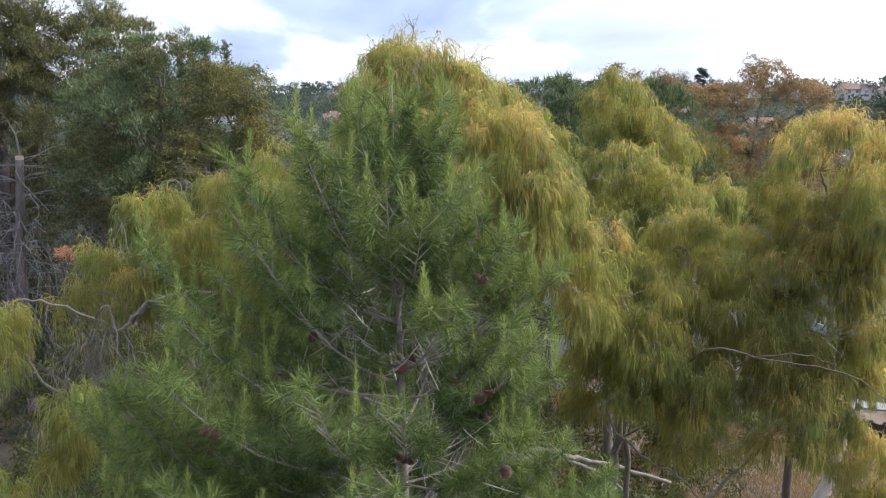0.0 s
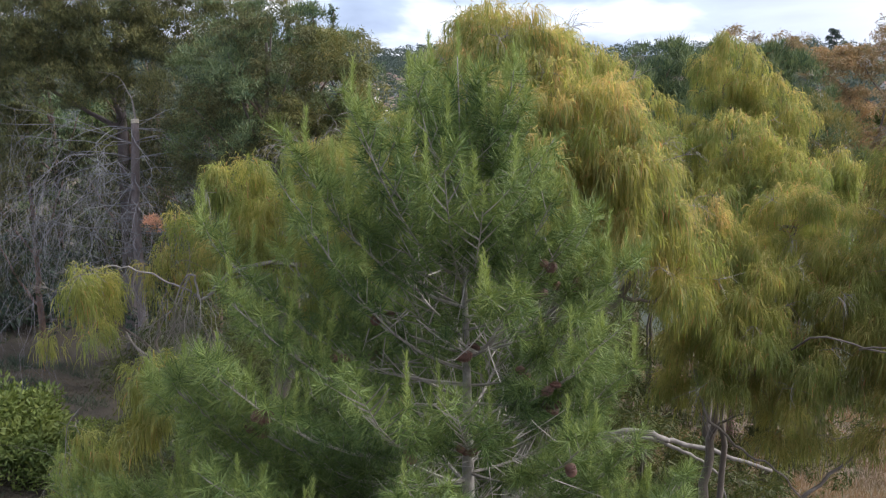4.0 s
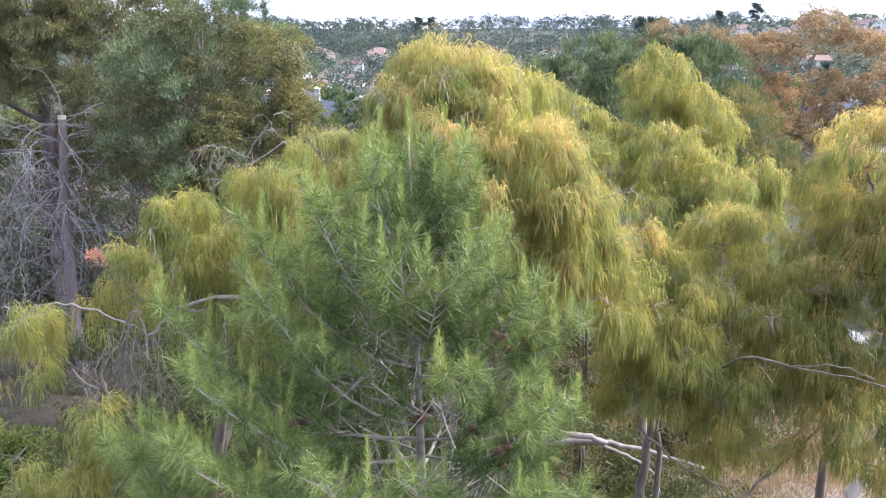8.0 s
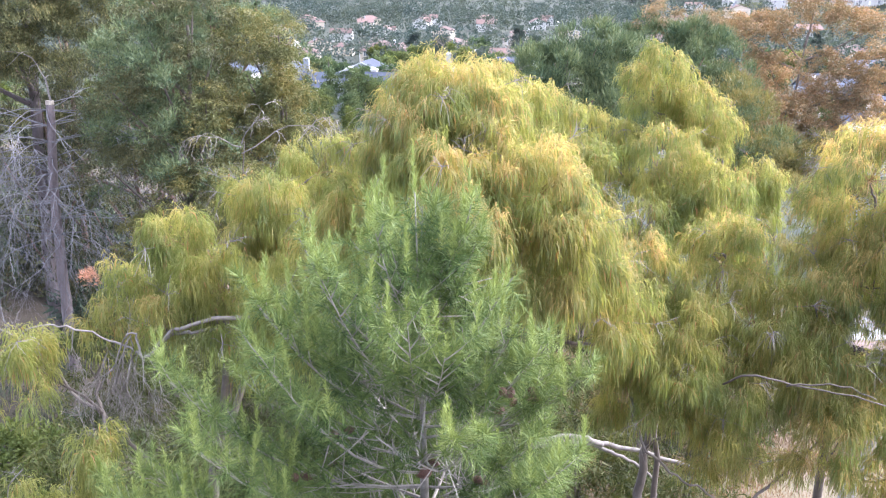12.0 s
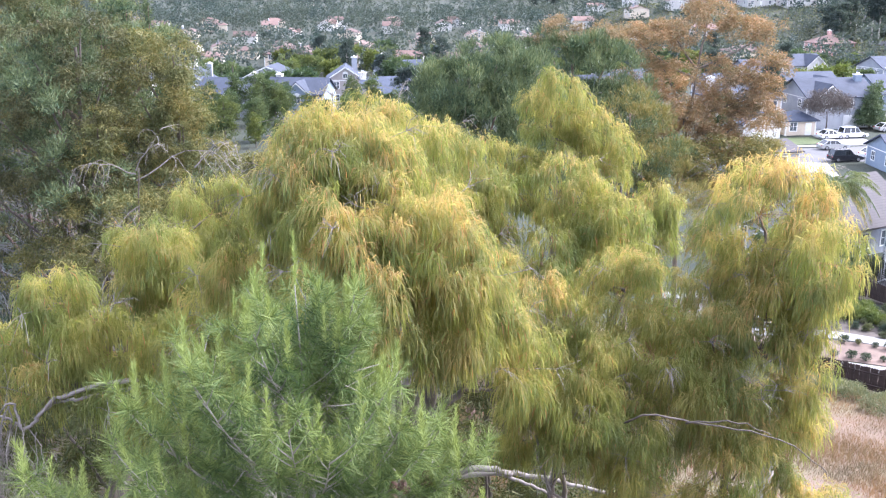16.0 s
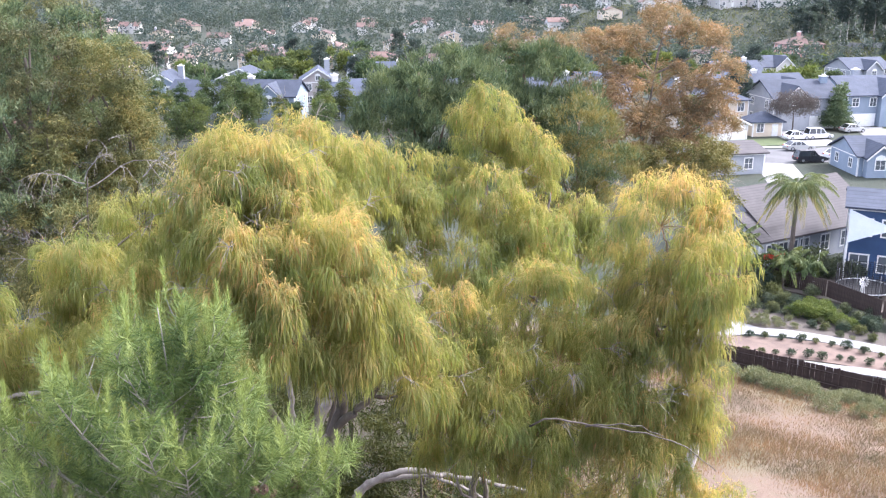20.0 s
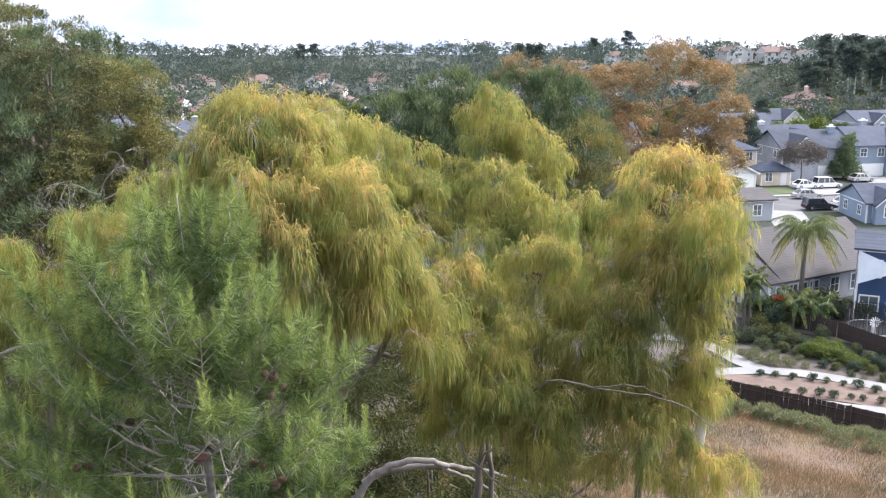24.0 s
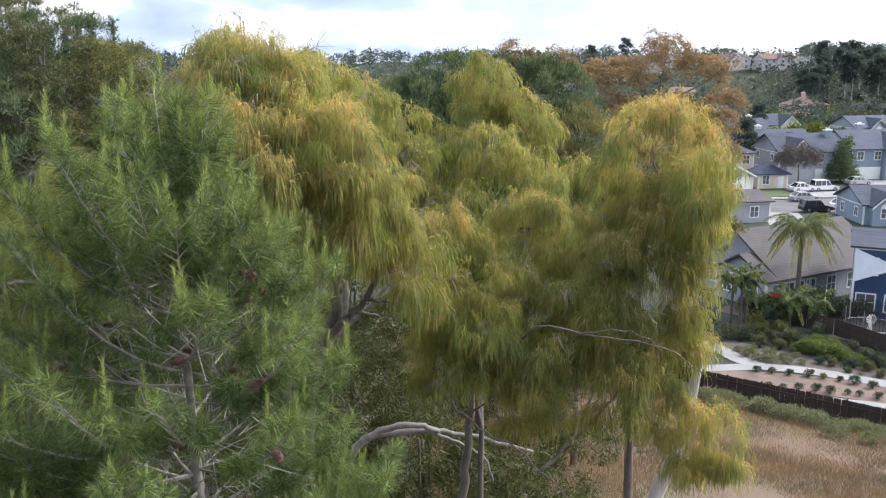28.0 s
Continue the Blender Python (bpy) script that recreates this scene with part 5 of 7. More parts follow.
limbed_tree("casuarina_tree", "dense dark blue-green feathery tree behind the acacias", "casuarina tree", 3.6, 36.8, [(3.6, 36.8, 14), (3.5, 36.8, 19), (3.4, 36.7, 23)], 0.2, 0.05,
            [([(3.0, 36, 22.0, 1.3, 1.3, 1.3), (4.3, 36.4, 22.6, 1.2, 1.2, 1.2), (2.4, 36, 20.5, 1.4, 1.4, 1.4), (4.2, 36, 20.6, 1.5, 1.4, 1.5), (5.6, 37, 21.2, 1.3, 1.3, 1.5), (3.0, 36, 18.6, 1.7, 1.5, 1.5), (5.2, 36.6, 18.8, 1.6, 1.5, 1.5)], "blue_pine", dict(PINE36, up=1.1, density=1.1, leaf_len=0.24, puff=0.6, in_puff=10))], limbs=5, seed=61, group="feathery trees behind the acacias")
limbed_tree("casuarina_tree", "feathery green tree with rusty tops", "casuarina tree", 8.6, 41.5, [(8.6, 41.5, 12), (8.5, 41.4, 18), (8.3, 41.3, 23.2)], 0.22, 0.05,
            [([(7.6, 41, 22.2, 1.5, 1.4, 1.5), (9.4, 41, 22.0, 1.5, 1.4, 1.5), (6.4, 40.8, 20.6, 1.6, 1.4, 1.5), (8.6, 40.6, 20.2, 1.7, 1.5, 1.5), (10.4, 41, 20.0, 1.5, 1.4, 1.5), (7.6, 40.6, 18.0, 1.9, 1.6, 1.6), (10.0, 40.4, 17.8, 1.7, 1.5, 1.6)], "blue_pine", dict(PINE36, up=1.1, density=1.0, leaf_len=0.24, puff=0.6, in_puff=10)),
             ([(7.7, 41.4, 23.8, 0.8, 0.8, 0.5), (9.6, 41.4, 23.6, 0.8, 0.8, 0.5)], "rust", dict(BROAD36))], limbs=5, seed=62, group="feathery trees behind the acacias")
limbed_tree("casuarina_tree", "soft grey-green feathery tree", "casuarina tree", 10.4, 38.5, [(10.4, 38.5, 12), (10.3, 38.5, 17), (10.2, 38.4, 20.8)], 0.18, 0.04,
            [([(10.1, 38, 20.3, 1.3, 1.2, 1.2), (9.4, 37.8, 18.8, 1.3, 1.2, 1.3), (11.2, 37.8, 18.7, 1.3, 1.2, 1.3), (10.3, 37.5, 17.0, 1.6, 1.4, 1.4), (12.0, 37.6, 16.4, 1.5, 1.3, 1.4), (8.8, 37.4, 16.6, 1.4, 1.3, 1.4)], "olive", dict(PINE36, up=0.9)),
             ([(10.6, 37.9, 19.4, 1.4, 1.2, 1.2), (10.0, 37.4, 17.6, 1.6, 1.3, 1.3)], "blue_pine", dict(PINE36, up=0.9))], limbs=4, seed=63, group="feathery trees behind the acacias")
RUST = dict(clump_r=0.30, per_clump=16, leaf_len=0.18, leaf_w=0.055, up=-0.3, shape="needle", top_light=0.7, density=0.78, hollow=0.3, puff=0.5, in_puff=8)
limbed_tree("gum_tree", "open gum tree with rust-brown foliage and pale forked limbs", "gum tree", 19.6, 59.5, [(19.4, 59.5, 8), (19.2, 59.5, 13), (19.6, 59.6, 17), (20.2, 59.8, 22)], 0.24, 0.04,
            [([(15.9, 58, 22.2, 1.4, 1.4, 1.2), (20.6, 60, 23.9, 1.6, 1.6, 1.3), (24.2, 60, 22.6, 1.1, 1.2, 1.1), (17.8, 58.5, 20.2, 1.7, 1.6, 1.3), (21.8, 60, 19.8, 1.9, 1.8, 1.5), (15.2, 58, 19.3, 1.2, 1.2, 1.2), (18.3, 59, 22.6, 1.1, 1.1, 0.9),
               (24.0, 59, 19.4, 1.1, 1.1, 1.0), (22.6, 58, 17.4, 1.3, 1.3, 1.3), (19.0, 58.5, 17.4, 1.5, 1.5, 1.3), (16.2, 58.5, 17.2, 1.3, 1.3, 1.2), (20.6, 58.5, 16.2, 1.6, 1.5, 1.3), (24.4, 59, 17.2, 1.0, 1.0, 1.0), (17.0, 58.6, 22.6, 1.0, 1.0, 0.8), (22.4, 59.8, 23.0, 1.0, 1.0, 0.8), (16.8, 58, 18.6, 1.3, 1.3, 1.2), (21.0, 59, 18.0, 1.4, 1.3, 1.2), (23.4, 58.5, 18.6, 1.2, 1.2, 1.2), (18.2, 58, 15.8, 1.4, 1.3, 1.2), (15.6, 57.5, 15.6, 1.3, 1.2, 1.2), (22.8, 57.5, 15.2, 1.3, 1.3, 1.2), (20.0, 57.5, 13.6, 1.5, 1.4, 1.2), (24.2, 58, 20.8, 1.1, 1.1, 1.0)], "rust", RUST),
             ([(20.3, 56.5, 14.8, 2.2, 2.0, 1.6), (22.6, 55, 15.4, 1.5, 1.5, 1.4), (17.6, 56.5, 15.0, 1.8, 1.6, 1.5), (22.2, 55.0, 13.0, 1.8, 1.6, 1.4)], "olive", dict(RUST, density=1.1))], "bark", limbs=12, seed=64)

# low pines behind the dead snag, the deep shade there put into their colour
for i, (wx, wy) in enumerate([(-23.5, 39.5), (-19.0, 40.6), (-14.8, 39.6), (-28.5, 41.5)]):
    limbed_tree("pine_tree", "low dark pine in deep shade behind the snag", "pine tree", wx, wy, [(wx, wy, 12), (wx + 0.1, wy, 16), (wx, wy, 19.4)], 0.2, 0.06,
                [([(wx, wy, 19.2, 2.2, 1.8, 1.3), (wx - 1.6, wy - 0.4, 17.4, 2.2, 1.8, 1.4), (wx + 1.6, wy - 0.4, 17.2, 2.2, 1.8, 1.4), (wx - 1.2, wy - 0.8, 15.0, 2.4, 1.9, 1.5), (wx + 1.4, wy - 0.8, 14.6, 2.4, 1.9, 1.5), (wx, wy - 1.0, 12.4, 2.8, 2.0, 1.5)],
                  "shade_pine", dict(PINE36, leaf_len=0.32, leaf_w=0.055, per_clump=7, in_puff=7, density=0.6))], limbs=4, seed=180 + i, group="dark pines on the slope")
# denser woods behind the dead snag; every other pine has shade in its colour
for i, (wx, wy, wt) in enumerate([(-26.5, 47, 23.5), (-21.5, 49, 24.0), (-17.5, 50, 21.5), (-12.0, 47.5, 20.5), (-31.0, 52, 22.5), (-25.0, 56, 20.5), (-9.0, 44.5, 18.5)]):
    limbed_tree("pine_tree", "dark pine in the shaded wood behind the snag", "pine tree", wx, wy, [(wx, wy, 12), (wx + 0.2, wy, wt - 4), (wx + 0.1, wy, wt - 0.5)], 0.24, 0.06,
                [([(wx, wy - 0.5, wt - 1.4, 2.0, 2.0, 1.4), (wx - 1.8, wy - 0.8, wt - 3.6, 2.1, 2.0, 1.5), (wx + 1.7, wy - 0.6, wt - 3.9, 2.1, 2.0, 1.5), (wx, wy - 1.2, wt - 6.2, 2.6, 2.2, 1.6), (wx - 2.0, wy - 0.6, wt - 8.6, 2.3, 2.1, 1.7), (wx + 2.0, wy - 0.6, wt - 8.8, 2.3, 2.1, 1.7)],
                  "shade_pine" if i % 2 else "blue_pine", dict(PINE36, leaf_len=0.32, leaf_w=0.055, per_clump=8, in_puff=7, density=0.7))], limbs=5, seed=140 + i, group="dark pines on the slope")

# small trees under and behind the acacias, the canopy's shade put into their leaf colour
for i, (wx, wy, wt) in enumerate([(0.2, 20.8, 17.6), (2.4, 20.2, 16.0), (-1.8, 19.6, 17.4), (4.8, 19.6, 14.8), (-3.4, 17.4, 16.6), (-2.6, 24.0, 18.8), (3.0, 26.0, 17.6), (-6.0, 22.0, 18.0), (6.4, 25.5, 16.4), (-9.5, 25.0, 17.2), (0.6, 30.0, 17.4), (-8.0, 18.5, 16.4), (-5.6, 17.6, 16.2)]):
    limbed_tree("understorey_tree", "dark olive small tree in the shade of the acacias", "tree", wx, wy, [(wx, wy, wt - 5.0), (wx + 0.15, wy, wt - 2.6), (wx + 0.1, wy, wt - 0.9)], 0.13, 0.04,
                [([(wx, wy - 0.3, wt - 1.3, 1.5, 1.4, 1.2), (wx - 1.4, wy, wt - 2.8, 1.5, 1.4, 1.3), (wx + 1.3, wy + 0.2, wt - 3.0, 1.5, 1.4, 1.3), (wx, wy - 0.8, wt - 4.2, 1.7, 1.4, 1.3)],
                  "understorey", dict(BROAD36, leaf_len=0.22, leaf_w=0.034, per_clump=9, top_light=0.2))], "bark", limbs=4, seed=160 + i, group="small trees under the acacias")

# ---- the neighbourhood in the valley ----
def strip(name, label, category, pts, width, mat, z=0.03, kind="structure"):
    """A flat band along a line, with thickness."""
    P = [Vector((*p, 0)) for p in pts]
    g, n = Geo(), len(P)
    L, R = [], []
    for i, p in enumerate(P):
        d = (P[min(i + 1, n - 1)] - P[max(i - 1, 0)]).normalized()
        s = Vector((-d.y, d.x, 0)) * width / 2
        L.append(p + s)
        R.append(p - s)
    h = [float(lie(q.x, q.y)) if q.y < 100 else 0.0 for q in P] * 2
    v = [(q.x, q.y, z + k) for q, k in zip(L + R, h)] + [(q.x, q.y, z - 0.25 + k) for q, k in zip(L + R, h)]
    f = []
    for i in range(n - 1):
        f += [(i, i + 1, n + i + 1, n + i), (2 * n + i, i, i + 1, 2 * n + i + 1)[::-1], (n + i, 3 * n + i, 3 * n + i + 1, n + i + 1)]
    f += [(0, n, 3 * n, 2 * n), (n - 1, 2 * n + n - 1, 4 * n - 1, 2 * n - 1)]
    g.add(v, f)
    return tagged(g.obj(name, M[mat]), label, category, kind=kind)


def curve_pts(pts, k=6):
    P, out = [np.array(p, float) for p in pts], []
    for i in range(len(P) - 1):
        a, b = P[max(i - 1, 0)], P[min(i + 2, len(P) - 1)]
        for q in range(k):
            t = q / k
            out.append(tuple(0.5 * (2 * P[i] + (P[i + 1] - a) * t + (2 * a - 5 * P[i] + 4 * P[i + 1] - b) * t * t + (3 * P[i] - a - 3 * P[i + 1] + b) * t ** 3)))
    return out + [tuple(P[-1])]


def window_part(parent, u, zc, w, h, face, at, bars=True, arch=False):
    """A framed window on the wall face: u along the wall, at the wall's distance; one upright and one cross bar."""
    holder = Geo()
    t, o = 0.13, 0.06
    bits = [(-w / 2 - t, -h / 2 - t, -w / 2, h / 2 + t), (w / 2, -h / 2 - t, w / 2 + t, h / 2 + t), (-w / 2, h / 2, w / 2, h / 2 + t), (-w / 2, -h / 2 - t, w / 2, -h / 2)]
    if bars:
        bits.append((-0.03, -h / 2, 0.03, h / 2))
    if h > 1.0 and bars:
        bits += [(-w / 2, -0.02, -0.03, 0.02), (0.03, -0.02, w / 2, 0.02)]

    def put(a0, z0, a1, z1, d0, d1):
        if face in ("front", "back"):
            s = -1 if face == "front" else 1
            return (u + a0, min(at + s * d0, at + s * d1), zc + z0, u + a1, max(at + s * d0, at + s * d1), zc + z1)
        s = -1 if face == "left" else 1
        return (min(at + s * d0, at + s * d1), u + a0, zc + z0, max(at + s * d0, at + s * d1), u + a1, zc + z1)
    for a0, z0, a1, z1 in bits:
        holder.box(*put(a0, z0, a1, z1, -0.02, o))
    if arch:
        r = w / 2 + t
        pts = [(u + r * math.cos(a), zc + h / 2 + t + r * 0.75 * math.sin(a)) for a in np.linspace(0, math.pi, 9)]
        if face in ("front", "back"):
            holder.prism(pts, 0.05, "y", at - 0.05 if face == "front" else at)
    win = holder.obj("window", M["trim"], parent)
    g = Geo()
    g.box(*put(-w / 2, -h / 2, w / 2, h / 2, 0.003, 0.02))
    g.obj("pane", M["pane"], win)
    return win


def gable_roof(w, d, h, rise, along="x", over=0.45, thick=0.18):
    g = Geo()
    if along == "x":
        W, D = w / 2 + over, d / 2
        k = rise / D
        e = over
        out = [(-D - e, h - k * e), (0, h + rise), (D + e, h - k * e), (D + e, h - k * e + thick), (0, h + rise + thick * 1.2), (-D - e, h - k * e + thick)]
        g.prism(out, 2 * W, "x", -W)
    else:
        W, D = d / 2 + over, w / 2
        k = rise / D
        e = over
        out = [(-D - e, h - k * e), (0, h + rise), (D + e, h - k * e), (D + e, h - k * e + thick), (0, h + rise + thick * 1.2), (-D - e, h - k * e + thick)]
        g.prism(out, 2 * W, "y", -W)
    return g


def hip_roof(w, d, h, rise, over=0.45):
    g = Geo()
    W, D = w / 2 + over, d / 2 + over
    rl = max(0.3, (w - d) / 2)
    g.add([(-W, -D, h), (W, -D, h), (W, D, h), (-W, D, h), (-rl, 0, h + rise), (rl, 0, h + rise), (-W, -D, h - 0.18), (W, -D, h - 0.18), (W, D, h - 0.18), (-W, D, h - 0.18)],
          [(0, 1, 5, 4), (1, 2, 5), (2, 3, 4, 5), (3, 0, 4), (0, 6, 7, 1), (1, 7, 8, 2), (2, 8, 9, 3), (3, 9, 6, 0), (9, 8, 7, 6)])
    return g


def house(label, x, y, turn, w, d, h, rise, wall, roof, ridge="x", hip=False, floors=1, gable=None, chimney=None, garage=None, win_front=3, win_side=2, z=0.0, group="houses in the valley", door=True, chim_mat="siding_grey", category="house", winw=1.2, name="house"):
    """A house: walls with gable ends, roof, framed windows by storey, chimney, garage door; gable: (u, width) of a front gable."""
    ob = thing(name, label, category, x, y, z or float(lie(x, y)), turn, group)
    g = Geo()
    g.box(-w / 2, -d / 2, -1.2, w / 2, d / 2, h)
    if not hip:
        if ridge == "x":
            for s in (-w / 2, w / 2 - 0.2):
                g.prism([(-d / 2, h), (d / 2, h), (0, h + rise)], 0.2, "x", s)
        else:
            for s in (-d / 2, d / 2 - 0.2):
                g.prism([(-w / 2, h), (w / 2, h), (0, h + rise)], 0.2, "y", s)
    g.obj("wall", M[wall], ob)
    rg = hip_roof(w, d, h, rise) if hip else gable_roof(w, d, h, rise, ridge)
    r = rg.obj("roof", M[roof], ob)
    tr = Geo()
    tr.box(-w / 2 - 0.03, -d / 2 - 0.03, h - 0.30, w / 2 + 0.03, d / 2 + 0.03, h - 0.16)
    for cx in (-w / 2, w / 2 - 0.14):
        for cy in (-d / 2, d / 2 - 0.14):
            tr.box(cx - 0.03, cy - 0.03, -0.3, cx + 0.17, cy + 0.17, h - 0.30)
    tr.obj("corner_trim", M["trim"], ob)
    fh = h / floors
    gz = None
    if garage:
        gu, gw = garage
        gg = Geo()
        gg.box(gu - gw / 2 - 0.12, -d / 2 - 0.06, 0, gu + gw / 2 + 0.12, -d / 2, 2.35)
        for q in range(4):
            gg.box(gu - gw / 2, -d / 2 - 0.09, 0.05 + q * 0.55, gu + gw / 2, -d / 2 - 0.06, 0.55 + q * 0.55)
        gg.obj("garage_door", M["trim"], ob, "white sectional garage door")
    for fl in range(floors):
        zc = fl * fh + 1.55
        for i in range(win_front):
            u = -w / 2 + w * (i + 0.5) / win_front
            if fl == 0 and garage and abs(u - garage[0]) < garage[1] / 2 + 0.8:
                continue
            if fl == 0 and door and i == win_front // 2:
                dg = Geo()
                dg.box(u - 0.55, -d / 2 - 0.06, 0, u + 0.55, -d / 2, 2.15)
                dg.box(u - 0.42, -d / 2 - 0.09, 0.02, u + 0.42, -d / 2 - 0.06, 2.05)
                dg.obj("door", M["trim"], ob)
                continue
            window_part(ob, u, zc, winw, 1.45, "front", -d / 2)
        for i in range(win_side):
            u = -d / 2 + d * (i + 0.5) / win_side
            window_part(ob, u, zc, 1.0, 1.2, "left", -w / 2)
            window_part(ob, u, zc, 1.0, 1.2, "right", w / 2)
    if gable:
        gu, gw = gable
        gr = gw * 0.45
        wg = Geo()
        wg.prism([(gu - gw / 2, 0), (gu + gw / 2, 0), (gu + gw / 2, h), (gu, h + gr), (gu - gw / 2, h)], 1.4, "y", -d / 2 - 1.2)
        wg.obj("gable_wall", M[wall], ob)
        k = gr / (gw / 2)
        e = 0.35
        rr = Geo()
        rr.prism([(gu - gw / 2 - e, h - k * e), (gu, h + gr), (gu + gw / 2 + e, h - k * e), (gu + gw / 2 + e, h - k * e + 0.18), (gu, h + gr + 0.22), (gu - gw / 2 - e, h - k * e + 0.18)], d / 2 + 1.2 + 0.3, "y", -d / 2 - 1.6)
        rr.obj("gable_roof", M[roof], ob)
        bb = Geo()
        for s in (-1, 1):
            bb.prism([(gu + s * (gw / 2 + e), h - k * e - 0.22), (gu + s * (gw / 2 + e), h - k * e), (gu, h + gr), (gu, h + gr - 0.25)], 0.06, "y", -d / 2 - 1.67)
        bb.obj("bargeboard", M["trim"], ob)
        window_part(ob, gu, h - 1.1, 1.3, 1.3, "front", -d / 2 - 1.2, arch=True)
    if ridge == "y" and not hip:
        e, k = 0.45, rise / (w / 2)
        bb = Geo()
        for s in (-1, 1):
            bb.prism([(s * (w / 2 + e), h - k * e - 0.12), (s * (w / 2 + e), h - k * e + 0.18), (0, h + rise + 0.2), (0, h + rise - 0.12)], 0.05, "y", -d / 2 - 0.52)
        bb.obj("bargeboard", M["trim"], ob)
        if rise > 1.8:
            window_part(ob, 0, h + rise * 0.28, 1.0, 0.9, "front", -d / 2, arch=True)
    if chimney:
        cx, cy, ch = chimney
        cg = Geo()
        cg.box(cx - 0.65, cy - 0.45, 0.4, cx + 0.65, cy + 0.45, ch)
        c = cg.obj("chimney", M[chim_mat], ob)
        cap = Geo()
        cap.box(cx - 0.75, cy - 0.55, ch, cx + 0.75, cy + 0.55, ch + 0.15)
        cap.box(cx - 0.25, cy - 0.25, ch + 0.15, cx + 0.25, cy + 0.25, ch + 0.45)
        cap.obj("chimney_cap", M["trim"], c)
    return ob


# the large single-storey house and the navy house at the foot of the slope
house("pale grey single-storey house with a wide brown-grey shingle roof", 44.0, 89.95, 25, 15, 11, 3.0, 3.5, "siding_grey", "roof_brown", floors=1, win_front=5, win_side=2, winw=1.15, door=False)
house("pale grey gabled wing of the single-storey house", 39.4, 85.25, 25, 6, 6.4, 2.95, 1.75, "siding_grey", "roof_brown", win_front=2, door=False, win_side=2)
house("navy blue two-storey house with white window frames", 51.9, 78.8, -28, 12, 7, 6.7, 0.9, "siding_navy", "roof_grey", floors=2, win_front=5, win_side=2, door=False, winw=1.5)
# the terraces along the street
house("cream two-storey house with grey hipped roof", 64.0, 167.5, 4, 12, 11, 5.6, 2.6, "stucco_cream", "roof_grey", hip=True, floors=2, win_front=4, chimney=(-4.6, 1.5, 8.6), chim_mat="stucco_white")
house("detached garage with white door and grey roof", 62.4, 155.5, 12, 7, 6.5, 2.7, 1.7, "stucco_white", "roof_grey", ridge="y", garage=(0.6, 4.8), win_front=0, win_side=1, door=False, category="garage")
house("cream porch building with grey hipped roof", 71.2, 158.2, 4, 5.5, 4.6, 2.6, 1.5, "stucco_cream", "roof_grey", hip=True, win_front=2, win_side=1, category="porch")
house("pale grey two-storey house with white gable", 81.5, 169, 4, 13, 11, 5.6, 2.7, "siding_grey", "roof_grey", floors=2, gable=(-3.0, 5.0), garage=(3.2, 4.8), win_front=4, chimney=(5.2, -1.0, 9.0), chim_mat="siding_blue")
house("grey-blue two-storey house with gable and white garage", 97.0, 172, 4, 14, 12, 5.8, 2.8, "siding_blue", "roof_grey", floors=2, gable=(2.0, 5.6), garage=(-3.6, 5.0), win_front=4, chimney=(-1.0, 2.0, 9.6), chim_mat="siding_grey")
house("blue two-storey house with arched window", 113.0, 176, 4, 14, 12, 5.8, 2.8, "siding_blue", "roof_grey", floors=2, gable=(-3.0, 5.6), garage=(3.6, 5.0), win_front=4)
house("low grey garage building with flat dark roof", 51.9, 128.5, 8, 10, 8.5, 3.0, 0.9, "siding_grey", "roof_brown", floors=1, win_front=2, garage=None, door=False)
house("pale blue single-storey house with grey roof and white bay windows", 75.8, 126.0, -4, 12, 9, 2.9, 1.9, "siding_blue", "roof_grey", floors=1, win_front=4, gable=(-3.4, 3.6), door=False)
bungalow = [o for o in bpy.data.objects if o.name.startswith("house") and o.parent is None and abs(o.location.x - 75.8) < 0.01][0]
for u in (0.4, 2.2, 4.0, 5.6):
    g = Geo()
    g.box(u - 0.14, -5.95, 0, u + 0.14, -5.67, 2.75)
    g.box(u - 0.2, -6.01, 2.6, u + 0.2, -5.61, 2.75)
    g.obj("porch_post", M["trim"], bungalow)
g = Geo()
g.prism([(-6.15, 2.75), (-4.4, 3.35), (-4.4, 3.5), (-6.15, 2.92)], 6.4, "x", -0.2)
g.obj("porch_roof", M["roof_grey"], bungalow)
for lab, hx, hy, tn, wl, gb, chm in [("grey two-storey house behind the terrace", 74, 197, 6, "siding_blue", None, (2.0, 0.5, 9.2)), ("pale grey house with white chimney", 92, 203, 6, "siding_grey", (2.0, 4.6), (-4.0, 0.5, 9.0)),
                                     ("white house with a bright gable end", 116, 262, 8, "stucco_white", (3.0, 6.0), (-4.5, 0, 9.2)), ("grey-blue house with tall windows", 98, 240, 5, "siding_blue", None, (3.0, 0, 9.0)), ("pale house by the grass bank", 138, 250, 10, "siding_grey", (0.0, 5.0), None)]:
    house(lab, hx, hy, tn, 13, 11, 5.6, 2.6, wl, "roof_grey", floors=2, gable=gb, chimney=chm, win_front=4, chim_mat="stucco_white")
house("pink stucco villa with terracotta roof", 164.5, 342, 12, 14, 11, 5.4, 2.8, "stucco_pink", "roof_red", floors=2, hip=True, win_front=4, chimney=(0, 1, 9.6), chim_mat="stucco_pink")
house("cream villa with terracotta roof", 130, 335, 8, 15, 11, 5.0, 2.4, "stucco_cream", "roof_red", floors=2, hip=True, win_front=4)
# houses seen between the crowns on the other side
house("grey-blue two-storey house with arched gable window", -44.5, 222, -6, 9, 10, 5.6, 2.6, "siding_blue", "roof_grey", floors=2, ridge="y", win_front=2, chimney=(3.0, 3, 9.2))
